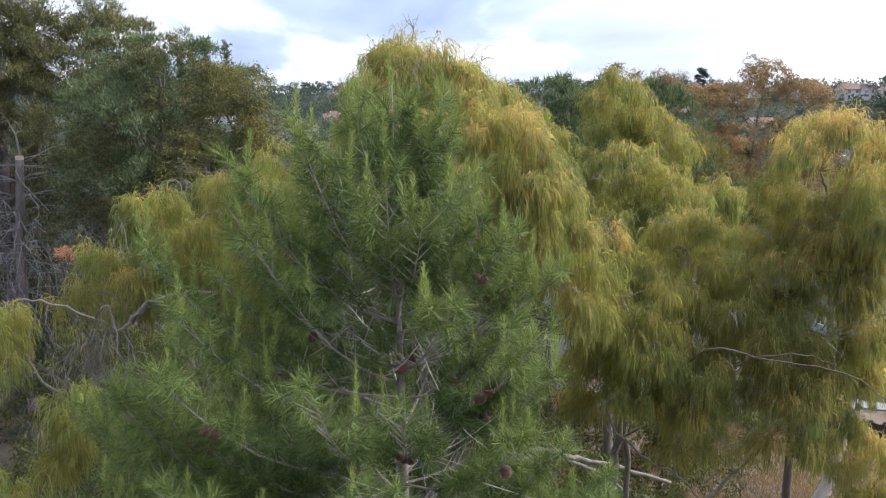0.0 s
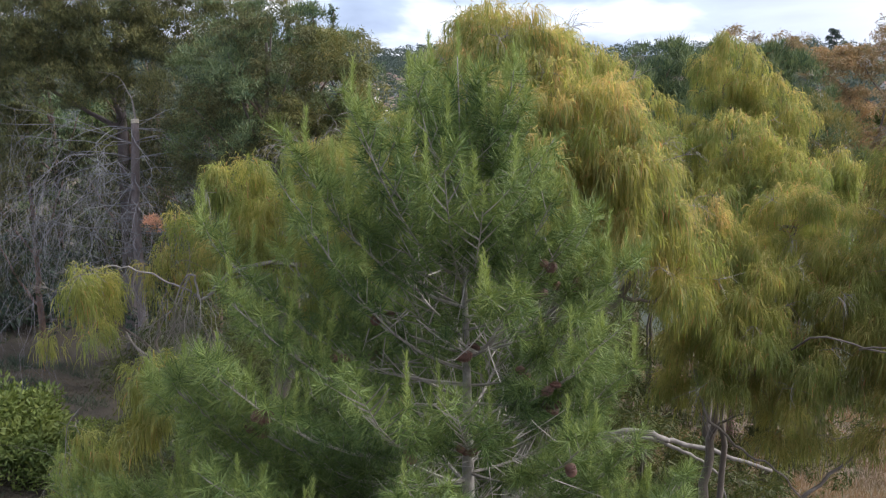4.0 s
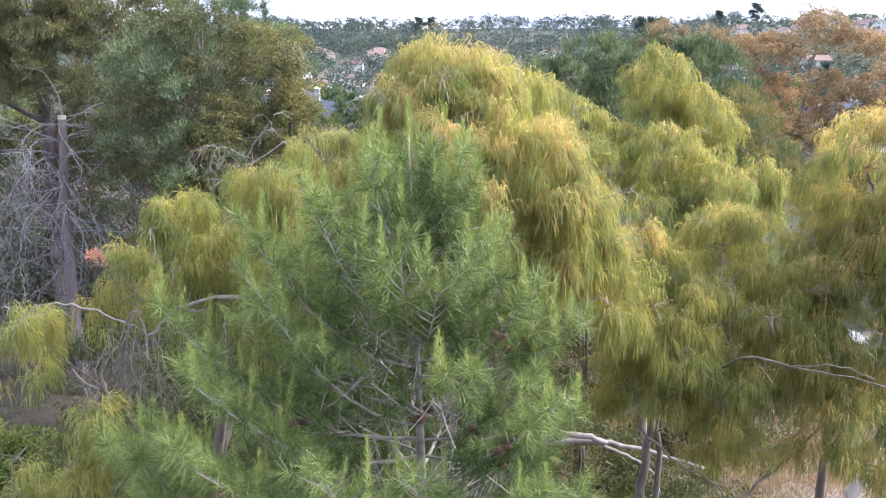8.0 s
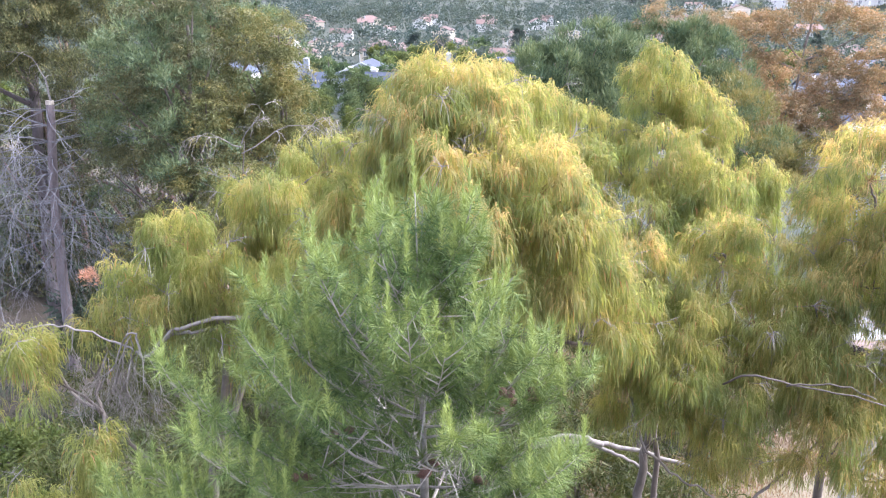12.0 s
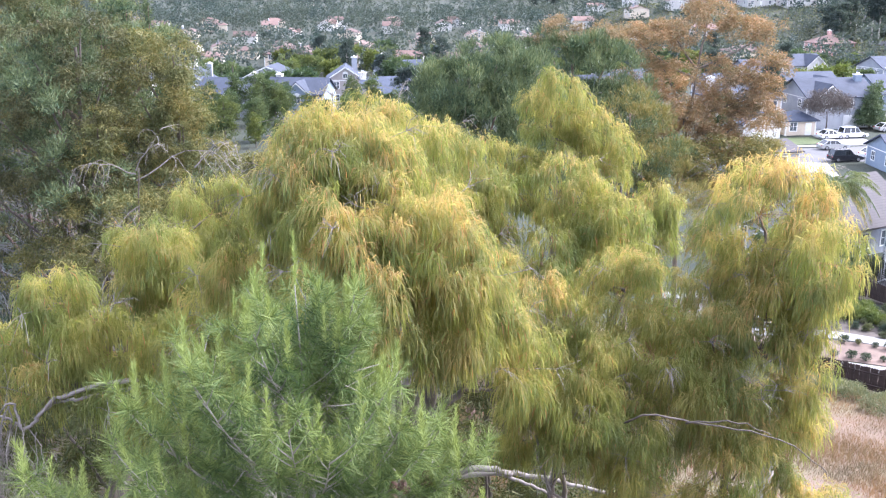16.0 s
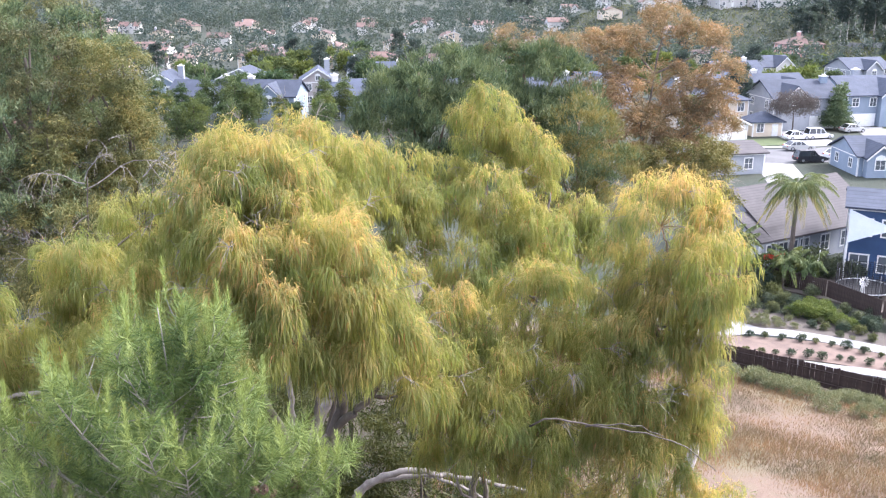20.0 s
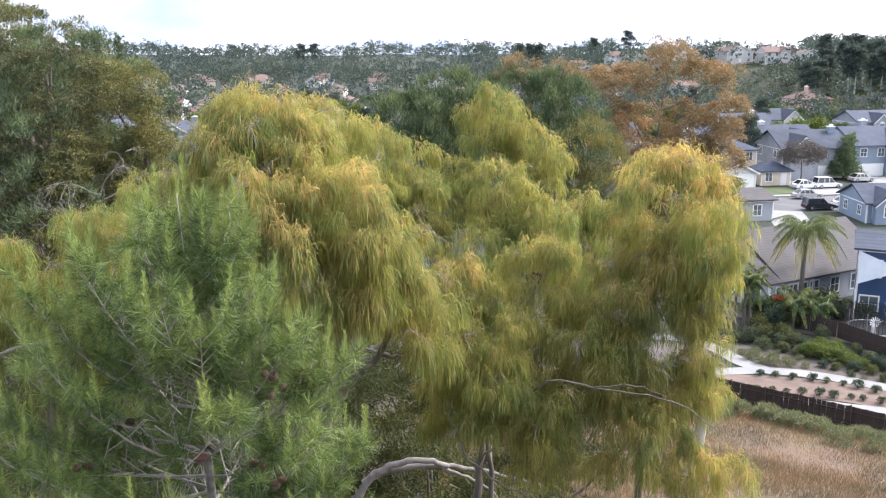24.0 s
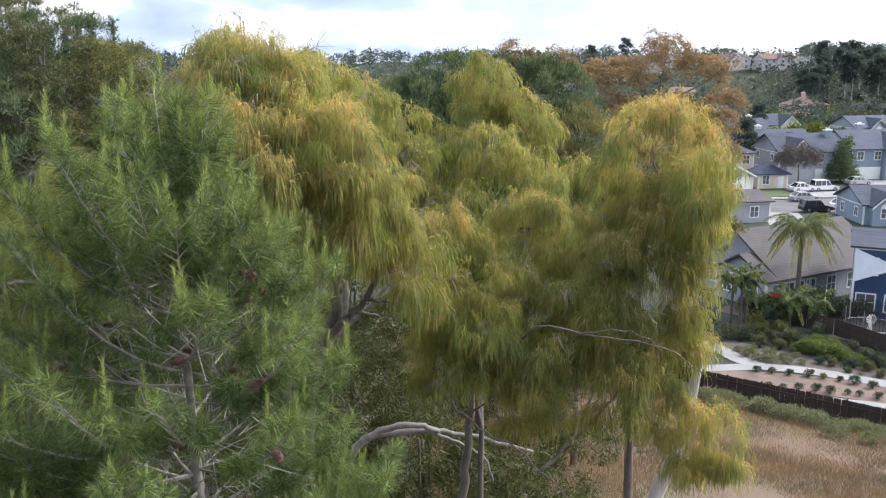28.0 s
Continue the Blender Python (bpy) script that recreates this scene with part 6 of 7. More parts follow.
house("taupe two-storey house with arched white gable window", -9.5, 226, 2, 8.5, 10, 5.8, 2.7, "siding_taupe", "roof_grey", floors=2, ridge="y", win_front=2, chimney=(2.2, 2.5, 10.2), chim_mat="siding_grey")
for lab, hx, hy, tn, wl, rd, gb, chm in [("pale grey-blue house with grey roof", -1.0, 190, 10, "siding_blue", "x", None, (-3.6, -0.5, 9.0)), ("pale blue house with grey gable", -17.5, 196, -12, "siding_blue", "x", (1.0, 5.2), (-4.6, 0.5, 8.6)),
                                         ("pale grey house with grey roof", -32.0, 200, -14, "siding_grey", "x", (3.0, 5.0), (4.6, 0.5, 9.0)), ("grey house among trees", -28, 236, -8, "siding_grey", "y", None, None), ("grey-roofed house with white chimney", 3.5, 250, 8, "siding_grey", "x", None, (-4.4, 0, 9.6)),
                                         ("grey-blue house with grey roof", 21, 200, 12, "siding_blue", "x", (2.0, 5.0), None), ("pale house with grey roof", 40, 190, 10, "siding_grey", "x", None, (3.0, 0.5, 9.0)), ("white house with grey roof among palms", -62, 232, -10, "stucco_white", "y", None, None),
                                         ("grey house with white trim", 56, 214, 8, "siding_grey", "x", (-2.0, 5.0), None)]:
    house(lab, hx, hy, tn, 12, 10, 5.4, 2.6, wl, "roof_grey", ridge=rd, floors=2, gable=gb, chimney=chm, win_front=3, chim_mat="stucco_white")

# terracotta-roofed villas farther off: three kinds, repeated
villas = [house("cream villa with terracotta hipped roof", -34, 338, 5, 17, 12, 5.2, 2.6, "stucco_cream", "roof_red", hip=True, floors=2, win_front=4, group="terracotta-roofed villas", name="villa", category="house"),
          house("white villa with terracotta gabled roof", -78, 365, -12, 15, 11, 5.4, 2.8, "stucco_white", "roof_red", floors=2, gable=(2.5, 5.0), win_front=4, group="terracotta-roofed villas", name="villa", category="house"),
          house("cream villa with low terracotta roof and gable", 18, 402, 8, 14, 12, 5.0, 2.4, "stucco_cream", "roof_red", ridge="y", floors=2, win_front=3, chimney=(3.0, 1.0, 9.0), group="terracotta-roofed villas", name="villa", category="house")]
vr = random.Random(5)
spots = []
for row_y, x0, x1, step in [(318, -70, 40, 24), (345, -110, 120, 23), (378, -120, 110, 22), (412, -130, 150, 24), (450, -140, 150, 25), (492, -150, 170, 27), (540, -170, 190, 30)]:
    xx = x0
    while xx < x1:
        spots.append((xx + vr.uniform(-5, 5), row_y + vr.uniform(-8, 8)))
        xx += step * vr.uniform(0.85, 1.3)
for vx, vy in spots:
    if any(math.hypot(vx - b.location.x, vy - b.location.y) < 18 for b in villas):
        continue
    copy_thing(vr.choice(villas), pose(vx, vy, float(lie(vx, vy)), 0, 0, vr.choice([0, 90, 180]) + vr.uniform(-18, 18)) @ Matrix.Scale(0.68, 4))
# pale houses along the hilltop
hill_a = house("white hilltop house with brown gabled roof", 178, 452, 10, 14, 11, 5.4, 2.8, "stucco_white", "roof_red", ridge="y", floors=2, win_front=3, z=float(lie(178, 452)), group="houses along the hilltop", name="hilltop_house")
hill_b = house("white hilltop house with low brown roof", 196, 446, 4, 15, 11, 5.2, 2.4, "stucco_white", "roof_red", floors=2, win_front=4, gable=(2, 5), z=float(lie(196, 446)), group="houses along the hilltop", name="hilltop_house")
for bdeg, rr_, src, tn in [(18.2, 500, hill_b, 10), (19.9, 494, hill_a, 4), (25.5, 500, hill_a, -10), (22.6, 520, hill_b, -6), (20.8, 524, hill_a, 14), (24.6, 524, hill_b, 8)]:
    hx, hy = rr_ * math.sin(radians(bdeg)), rr_ * math.cos(radians(bdeg))
    copy_thing(src, pose(hx, hy, float(lie(hx, hy)), 0, 0, tn) @ Matrix.Scale(0.8, 4))

# street, drives, verges
strip("road", "grey asphalt residential street", "road", curve_pts([(20, 140), (45, 138), (62, 137.5), (78, 139), (95, 146), (128, 167)]), 11.5, "asphalt", 0.02)
strip("pavement", "pale concrete pavement along the street", "pavement", curve_pts([(20, 147), (45, 145.2), (62, 144.7), (77, 146.2), (92, 152.8), (123, 172)]), 1.6, "concrete", 0.14)
strip("driveway", "pale concrete driveway", "driveway", [(76.5, 147), (77.5, 161)], 7.5, "concrete", 0.05)
strip("driveway", "pale concrete driveway beside the blue house", "driveway", [(91.5, 153.5), (94.0, 165)], 6.0, "concrete", 0.05)
strip("driveway", "bright concrete driveway beside the bungalow", "driveway", [(58, 118), (62, 132)], 5.5, "concrete", 0.045)
strip("lawn", "front lawn by the cream house", "lawn", [(64.0, 149.5), (72.5, 150.5)], 6.5, "lawn", 0.06)
strip("lawn", "front lawn by the blue house", "lawn", [(97, 159), (108, 163)], 7.0, "lawn", 0.06)


def car(label, x, y, turn, paint, L=4.6, H=1.5, suv=False):
    c = thing("car", label, "car", x, y, 0.06, turn, "parked cars along the street")
    W = 1.8
    hl, zb, zs = L / 2, 0.28, 0.92 if not suv else 1.0
    prof = [(-hl + 0.08, zb), (hl - 0.12, zb), (hl + 0.01, 0.40), (hl + 0.03, 0.56), (hl - 0.05, 0.68), (hl - 0.32, 0.78), (hl - 1.0, zs - 0.05), (hl - 1.3, zs), (-hl + 0.5, zs), (-hl + 0.14, zs - 0.03), (-hl - 0.01, zs - 0.14), (-hl - 0.02, 0.45)]
    g = Geo()
    g.prism(prof, W, "y", -W / 2)
    roof = [(hl - 1.45, zs), (-hl + (0.12 if suv else 0.35), zs), (-hl + (0.35 if suv else 1.05), H), (hl - 2.15, H)]
    g.add([(a, -W / 2 + (0.05 if b == zs else 0.18), b) for a, b in [(roof[2][0], H), (roof[3][0], H)]] + [(a, W / 2 - 0.18, H) for a in (roof[2][0], roof[3][0])] +
          [(roof[2][0] + 0.02, s * (W / 2 - 0.2), H + 0.05) for s in (-1, 1)] + [(roof[3][0] - 0.02, s * (W / 2 - 0.2), H + 0.05) for s in (-1, 1)], [(4, 6, 7, 5), (0, 4, 6, 1), (2, 5, 7, 3), (0, 2, 5, 4), (1, 6, 7, 3)])
    g.obj("body", M[paint], c)
    s0, s1 = W / 2 - 0.05, W / 2 - 0.18
    v = [(a, -(s0 if b == zs else s1), b) for a, b in roof] + [(a, (s0 if b == zs else s1), b) for a, b in roof]
    for nm, q in (("side_window", (0, 1, 2, 3)), ("side_window", (7, 6, 5, 4)), ("windscreen", (0, 3, 7, 4)), ("rear_window", (1, 5, 6, 2))):
        gl = Geo()
        gl.add([v[i] for i in q], [(0, 1, 2, 3)])
        gl.obj(nm, M["car_glass"], c)
    for a in (-0.1, -1.0 if suv else -0.95):
        for s in (-1, 1):
            pil = Geo()
            pil.add([(a - 0.04, s * (s0 + 0.012), zs), (a + 0.04, s * (s0 + 0.012), zs), (a + 0.04, s * (s1 + 0.012), H), (a - 0.04, s * (s1 + 0.012), H)], [(0, 1, 2, 3)])
            pil.obj("pillar", M[paint], c)
    for i, j in ((0, 3), (1, 2)):
        for s in (-1, 1):
            pil = Geo()
            pil.tube([(roof[i][0], s * s0, roof[i][1]), (roof[j][0], s * s1, roof[j][1])], 0.05, 5)
            pil.obj("pillar", M[paint], c)
    for a in (-hl + 0.85, hl - 0.85):
        for s in (-1, 1):
            t = Geo()
            t.smooth = False
            t.tube([(a, s * 0.70, 0.33), (a, s * 0.92, 0.33)], 0.33, 14)
            w = t.obj("wheel", M["tyre"], c)
            r = Geo()
            r.tube([(a, s * 0.90, 0.33), (a, s * 0.93, 0.33)], 0.21, 10)
            r.obj("rim", M["rim"], w)
    for s in (-1, 1):
        t = Geo()
        t.box(hl - 0.10, s * 0.62 - 0.18, 0.58, hl + 0.03, s * 0.62 + 0.18, 0.72)
        t.obj("headlight", M["lamp_clear"], c)
        t = Geo()
        t.box(-hl - 0.04, s * 0.68 - 0.14, 0.68, -hl + 0.06, s * 0.68 + 0.14, 0.86)
        t.obj("tail_lamp", M["lamp_red"], c)
    return c


car("white hatchback parked on the driveway", 74.9, 152.0, 8, "car_white", 4.4, 1.5)
car("white sport utility car parked on the driveway", 79.0, 152.6, 8, "car_white", 4.9, 1.85, True)
car("silver sedan parked at the kerb", 70.7, 142.3, 4, "car_silver", 4.7, 1.45)
car("dark sport utility car parked at the kerb", 67.9, 132.6, 3, "car_dark", 4.8, 1.75, True)
car("white sedan parked behind the dark car", 73.6, 135.0, 14, "car_white", 4.6, 1.45)
car("silver sedan on the driveway of the blue house", 88.6, 159.0, 10, "car_silver", 4.6, 1.45)
car("dark sedan beside the lawn", 104.0, 160.5, 8, "car_dark", 4.6, 1.45)

# ---- fence, path and planting at the foot of the slope ----
FENCE = [(16.0, 69.5), (26.5, 60.6), (30.9, 57.0), (34.6, 53.6), (47.0, 43.0)]


def fence():
    ob = thing("board_fence", "dark-stained wooden board fence along the foot of the dry slope", "fence")
    board, post = Geo(), Geo()
    board.prism([(-0.083, 0.05), (0.083, 0.05), (0.083, 1.58), (0.045, 1.64), (-0.045, 1.64), (-0.083, 1.58)], 0.02, "y", -0.01)
    bm_, pm_ = board.mesh("board", M["fence"]), None
    post.box(-0.05, -0.05, -0.2, 0.05, 0.05, 1.75)
    pm_ = post.mesh("post", M["fence"])
    rng = random.Random(3)
    for (x0, y0), (x1, y1) in zip(FENCE, FENCE[1:]):
        L = math.hypot(x1 - x0, y1 - y0)
        a = math.degrees(math.atan2(y1 - y0, x1 - x0))
        k = int(L / 0.165)
        for i in range(k):
            t = (i + 0.5) / k
            x, y = x0 + (x1 - x0) * t, y0 + (y1 - y0) * t
            if x < 22 or x > 42:
                continue
            b = new("board", bm_)
            b.parent = ob
            b.matrix_basis = pose(x, y, float(lie(x, y)) + rng.uniform(-0.03, 0.03), rng.uniform(-1.0, 1.0), rng.uniform(-0.5, 0.5), a)
        for i in range(int(L / 2.4) + 1):
            t = i * 2.4 / L
            x, y = x0 + (x1 - x0) * t, y0 + (y1 - y0) * t
            p = new("post", pm_)
            p.parent = ob
            p.matrix_basis = pose(x + 0.045 * (y1 - y0) / L, y - 0.045 * (x1 - x0) / L, float(lie(x, y)), 0, 0, a)
        for zz in (0.4, 1.25):
            g = Geo()
            g.tube([(x0 + (x1 - x0) * t + 0.05 * (y0 - y1) / L * -1, y0 + (y1 - y0) * t - 0.05 * (x1 - x0) / L, float(lie(x0 + (x1 - x0) * t, y0 + (y1 - y0) * t)) + zz) for t in np.linspace(0, 1, 6)], 0.04, 4)
            g.obj("rail", M["fence"], ob)


fence()
strip("planting_bed", "pinkish mulch bed planted with rows of small shrubs", "planting bed", curve_pts([(24.0, 65.5), (29.0, 64.6), (33.0, 63.6), (36.6, 61.9), (39.2, 59.9), (48, 52.6)]), 4.0, "mulch", 0.06)
strip("planting_bed", "pinkish mulch verge along the board fence", "planting bed", curve_pts([(25.5, 63.3), (31.5, 58.7), (36.0, 55.0), (47.0, 45.4)]), 1.9, "mulch", 0.05)
strip("planting_bed", "brown soil bed under garden shrubs", "planting bed", [(31.5, 74.0), (36.5, 69.6), (42.0, 64.8), (53, 56)], 7.5, "soil", 0.05)
strip("planting_bed", "brown soil bed inside the path's bend", "planting bed", [(24.0, 72.6), (28.6, 71.0)], 5.0, "soil", 0.05)
strip("back_yard", "dark paved back yard of the navy house", "yard", [(36.5, 84.0), (42.5, 76.5), (50.5, 67.5)], 8.5, "soil", 0.045)
strip("path", "curving pale concrete garden path", "path", curve_pts([(24.0, 76.5), (27.6, 75.6), (29.4, 73.8), (30.3, 71.4), (30.9, 69.0), (32.2, 67.2), (34.2, 66.5), (37.0, 64.9), (39.8, 62.7), (46, 57.4), (54, 50)]), 1.6, "concrete", 0.10)
strip("path", "pale concrete path branch", "path", curve_pts([(22.0, 68.0), (26.5, 67.3), (31.5, 67.3)]), 1.5, "concrete", 0.095)
strip("path", "pale concrete edging strip along the mulch bed", "path", curve_pts([(24.5, 63.6), (28.8, 62.0), (31.9, 60.8), (34.8, 59.5), (37.9, 58.0), (46, 52)]), 1.25, "concrete", 0.10)


def shrub_kind(name, mat, seed, blobs, clump_r=0.16, per=26, ll=0.13, lw=0.05, **kw):
    rng = np.random.default_rng(seed)
    v, f, tone_shift = crown_of(rng, blobs, clump_r, per, ll, lw, **kw)
    ob = new(name)
    ob.empty_display_size = 0.2
    tri_object("leaves", v, f, M[mat], ob, tone_shift=tone_shift)
    g = Geo()
    for q in range(4):
        a = q * 1.7 + seed
        g.tube([(0, 0, -0.15), (0.08 * math.cos(a), 0.08 * math.sin(a), 0.15), (0.2 * math.cos(a), 0.2 * math.sin(a), 0.4 * blobs[0][2] + 0.2)], [0.025, 0.02, 0.01], 5)
    g.obj("stems", M["bark"], ob)
    return ob


def scaled(x, y, z, turn, s, sz=None):
    return pose(x, y, z, 0, 0, turn) @ Matrix.Diagonal((s, s, sz or s, 1))


def plant_garden():
    rng = random.Random(8)
    dot = tagged(shrub_kind("small_shrub", "shrub", 71, [(0, 0, 0.28, 0.30, 0.30, 0.26)], 0.12, 22, 0.10, 0.045), "small rounded green shrub in a planted row", "shrub", "rows of small shrubs")
    line = [(30.0, 66.3), (31.5, 66.0), (33.9, 65.2), (35.9, 64.1), (37.5, 62.9), (39.2, 61.4), (42, 59)]
    line2 = [(28.5, 63.2), (30.3, 62.7), (32.5, 62.2), (34.0, 61.7), (35.8, 61.0), (37.1, 60.2), (40, 58)]
    line3 = [(28.4, 60.4), (30.2, 59.1), (31.7, 58.3), (33.1, 57.3), (34.4, 56.3), (37, 54)]
    spots = []
    for ln, gap in ((line, 1.15), (line2, 1.05), (line3, 1.25)):
        pts = curve_pts(ln, 40)
        acc = 0.0
        for (ax, ay), (bx, by) in zip(pts, pts[1:]):
            acc += math.hypot(bx - ax, by - ay)
            if acc > gap:
                acc = 0.0
                spots.append((bx + rng.uniform(-0.15, 0.15), by + rng.uniform(-0.15, 0.15)))
    first = True
    for x, y in spots:
        m = scaled(x, y, 0.06 + float(lie(x, y)), rng.uniform(0, 360), rng.uniform(0.75, 1.3))
        if first:
            dot.matrix_basis = m
            first = False
        else:
            copy_thing(dot, m)
    big = tagged(shrub_kind("garden_shrub", "shrub", 72, [(0, 0, 0.7, 0.8, 0.8, 0.65), (0.5, 0.2, 0.5, 0.6, 0.6, 0.5)], 0.22, 18, 0.17, 0.08), "leafy green garden shrub in the soil bed", "shrub", "shrubs in the soil bed")
    pale = tagged(shrub_kind("garden_shrub", "grey_scrub", 73, [(0, 0, 0.4, 0.7, 0.7, 0.4)], 0.24, 20, 0.22, 0.06, up=0.8), "low grey-green garden shrub in the soil bed", "shrub", "shrubs in the soil bed")
    lime = tagged(shrub_kind("garden_shrub", "bright", 74, [(0, 0, 0.6, 0.9, 0.9, 0.6), (-0.5, 0.3, 0.5, 0.7, 0.6, 0.5)], 0.22, 18, 0.18, 0.08), "bright green spreading shrub in the soil bed", "shrub", "shrubs in the soil bed")
    put = {id(o): False for o in (big, pale, lime)}

    def place(o, x, y, s):
        m = scaled(x, y, 0.05 + float(lie(x, y)), rng.uniform(0, 360), s)
        if not put[id(o)]:
            o.matrix_basis = m
            put[id(o)] = True
        else:
            copy_thing(o, m)
    for x, y, s in [(32.0, 74.4, 0.9), (33.5, 74.3, 1.0), (34.9, 74.2, 1.0), (36.4, 74.1, 1.0), (36.7, 72.5, 0.9), (37.3, 71.7, 0.8), (36.9, 67.7, 0.5), (37.7, 67.0, 0.5), (39.0, 66.5, 0.6), (40.0, 65.8, 0.6), (41.3, 66.3, 0.7), (41.0, 68.0, 0.7), (38.0, 76.2, 1.2), (36.5, 76.6, 1.3),
                    (35.0, 76.2, 1.1), (38.1, 65.5, 0.4), (40.2, 64.4, 0.5), (43.0, 65.5, 0.8), (44.5, 64.0, 0.8), (31.0, 77.0, 1.2), (35.6, 73.0, 0.7), (39.6, 73.6, 0.8), (42.5, 79.5, 1.6), (44.0, 78.5, 1.5), (43.2, 80.8, 1.8), (45.4, 77.4, 1.3), (41.6, 81.2, 1.5), (40.2, 79.0, 1.2)]:
        place(big, x, y, s)
    for x, y, s in [(31.9, 69.9, 0.8), (32.3, 68.7, 0.8), (33.2, 68.3, 0.8), (34.3, 67.9, 0.7), (32.6, 70.9, 0.8), (33.4, 69.4, 0.9), (34.4, 68.9, 0.7), (35.4, 67.6, 0.6), (31.6, 71.2, 0.6), (35.6, 69.2, 0.6), (42.0, 63.6, 0.6), (38.8, 64.8, 0.4), (34.6, 71.0, 0.5), (26.5, 70.6, 0.5), (27.5, 71.8, 0.5)]:
        place(pale, x, y, s)
    for _ in range(34):
        t = rng.random()
        x, y = 32.6 + 13.0 * t + rng.uniform(-0.3, 2.6), 71.8 - 9.4 * t + rng.uniform(-0.6, 3.2)
        place(rng.choice([big, big, pale]), x, y, rng.uniform(0.35, 0.8))
    for x, y, s in [(37.1, 70.2, 0.9), (37.9, 69.4, 1.0), (38.9, 69.0, 0.9), (39.3, 67.9, 0.8), (38.5, 71.4, 0.8), (39.4, 70.6, 0.8), (40.0, 67.4, 0.6)]:
        place(lime, x, y, s)


plant_garden()
bush = tagged(shrub_kind("shrub", "bright", 75, [(0, 0, 0.9, 1.3, 1.2, 0.8), (1.0, 0.3, 0.7, 1.0, 0.9, 0.6), (-0.9, 0.2, 0.8, 0.9, 0.9, 0.7)], 0.26, 30, 0.16, 0.06), "light green rounded shrub on the shaded slope", "shrub", "shrubs under the dark pines")
bush.matrix_basis = scaled(-14.2, 25.2, float(lie(-14.2, 25.2)), 20, 1.1)
for bx_, by_, bs_ in [(-16.4, 25.6, 1.2), (-12.4, 24.2, 0.8), (-18.6, 26.6, 1.2)]:
    copy_thing(bush, scaled(bx_, by_, float(lie(bx_, by_)), 70 * bx_, bs_))


def frond(g_stem, rng, start, az, L, rise, droop, leaf, width, sides=26, ):
    """One palm frond: an arching midrib with leaflets; returns the leaflets' mesh."""
    out = np.array([math.cos(az), math.sin(az), 0])
    ts = np.linspace(0, 1, 12)
    P = np.array([np.array(start) + out * L * t + np.array([0, 0, L * (rise * t - droop * t * t)]) for t in ts])
    g_stem.tube(P, np.linspace(0.03, 0.008, 12), 4)
    b, w, l = [], [], []
    for q in range(sides):
        t = 0.12 + 0.86 * q / sides
        i = min(10, int(t * 11))
        p = P[i] + (P[i + 1] - P[i]) * (t * 11 - i)
        d = unit(P[i + 1] - P[i])
        s = unit(np.cross(d, [0, 0, 1.0]))
        for sg in (-1, 1):
            b.append(p)
            w.append(unit(d * 0.55 + s * sg * 0.8 + np.array([0, 0, -0.15 - 0.6 * rng.random()])))
            l.append(leaf * math.sin(math.pi * min(1, 0.2 + 0.75 * t)) + 0.08)
    b, w, l = np.array(b), np.array(w), np.array(l)
    return ribbons(b, w, l, np.full(len(b), width), np.full(len(b), 1.1), rng)


def palm(name, label, x, y, h, nf, L, seed, r=0.16, leaf=0.55, width=0.05, rise=(0.2, 1.1), yellow=0.0, z=0.0, lean=0.0, part_fronds=True, group=""):
    rng = np.random.default_rng(seed)
    ob = thing(name, label, "palm", x, y, z, group=group)
    g = Geo()
    g.smooth = True
    k = 14
    pts = [(lean * (i / k) ** 2, 0, h * i / k - (0.15 if i == 0 else 0)) for i in range(k + 1)]
    g.tube(pts, [r * (1.25 - 0.4 * i / k) * (1.06 if i % 2 else 0.97) for i in range(k + 1)], 9)
    g.obj("trunk", M["bark"], ob)
    stems, pieces = Geo(), []
    for i in range(nf):
        az = 2.399 * i + 0.2 * rng.normal()
        u = i / nf
        gs = Geo()
        v, f = frond(gs, rng, (lean, 0, h - 0.05), az, L * (0.85 + 0.3 * rng.random()), (rise[1] + (rise[0] - rise[1]) * u) * 1.15, 0.95 + 0.65 * u, leaf, width, (70 if h > 6 else 36) if part_fronds else 11)
        if part_fronds:
            fr = tri_object("frond", v, f, M["palm"], ob, tone_shift=np.full(len(v), 0.0 if u < 0.75 else yellow))
            gs.obj("midrib", M["palm"], fr)
        else:
            pieces.append((v, f))
            stems.add(gs.v, gs.f)
    if not part_fronds:
        v, f = joined(pieces)
        tri_object("fronds", v, f, M["palm"], ob)
        stems.obj("midribs", M["palm"], ob)
    return ob


palm("queen_palm", "tall queen palm with arching fronds, lower ones yellowing", 40.75, 80.4, 8.1, 44, 3.3, 81, r=0.20, leaf=0.80, width=0.035, yellow=0.9)
for px_, py_, ph, s in [(33.1, 76.9, 4.4, 82), (34.2, 76.4, 4.2, 83), (33.7, 76.3, 4.7, 84), (37.9, 75.6, 2.6, 85), (38.8, 76.4, 2.4, 86), (40.1, 75.6, 2.0, 87)]:
    palm("small_palm", "small broad-leaved palm beside the grey house", px_, py_, ph, 11, 1.7, s, r=0.12, leaf=0.5, width=0.13, rise=(0.4, 1.5), z=float(lie(px_, py_)), group="small palms by the house")


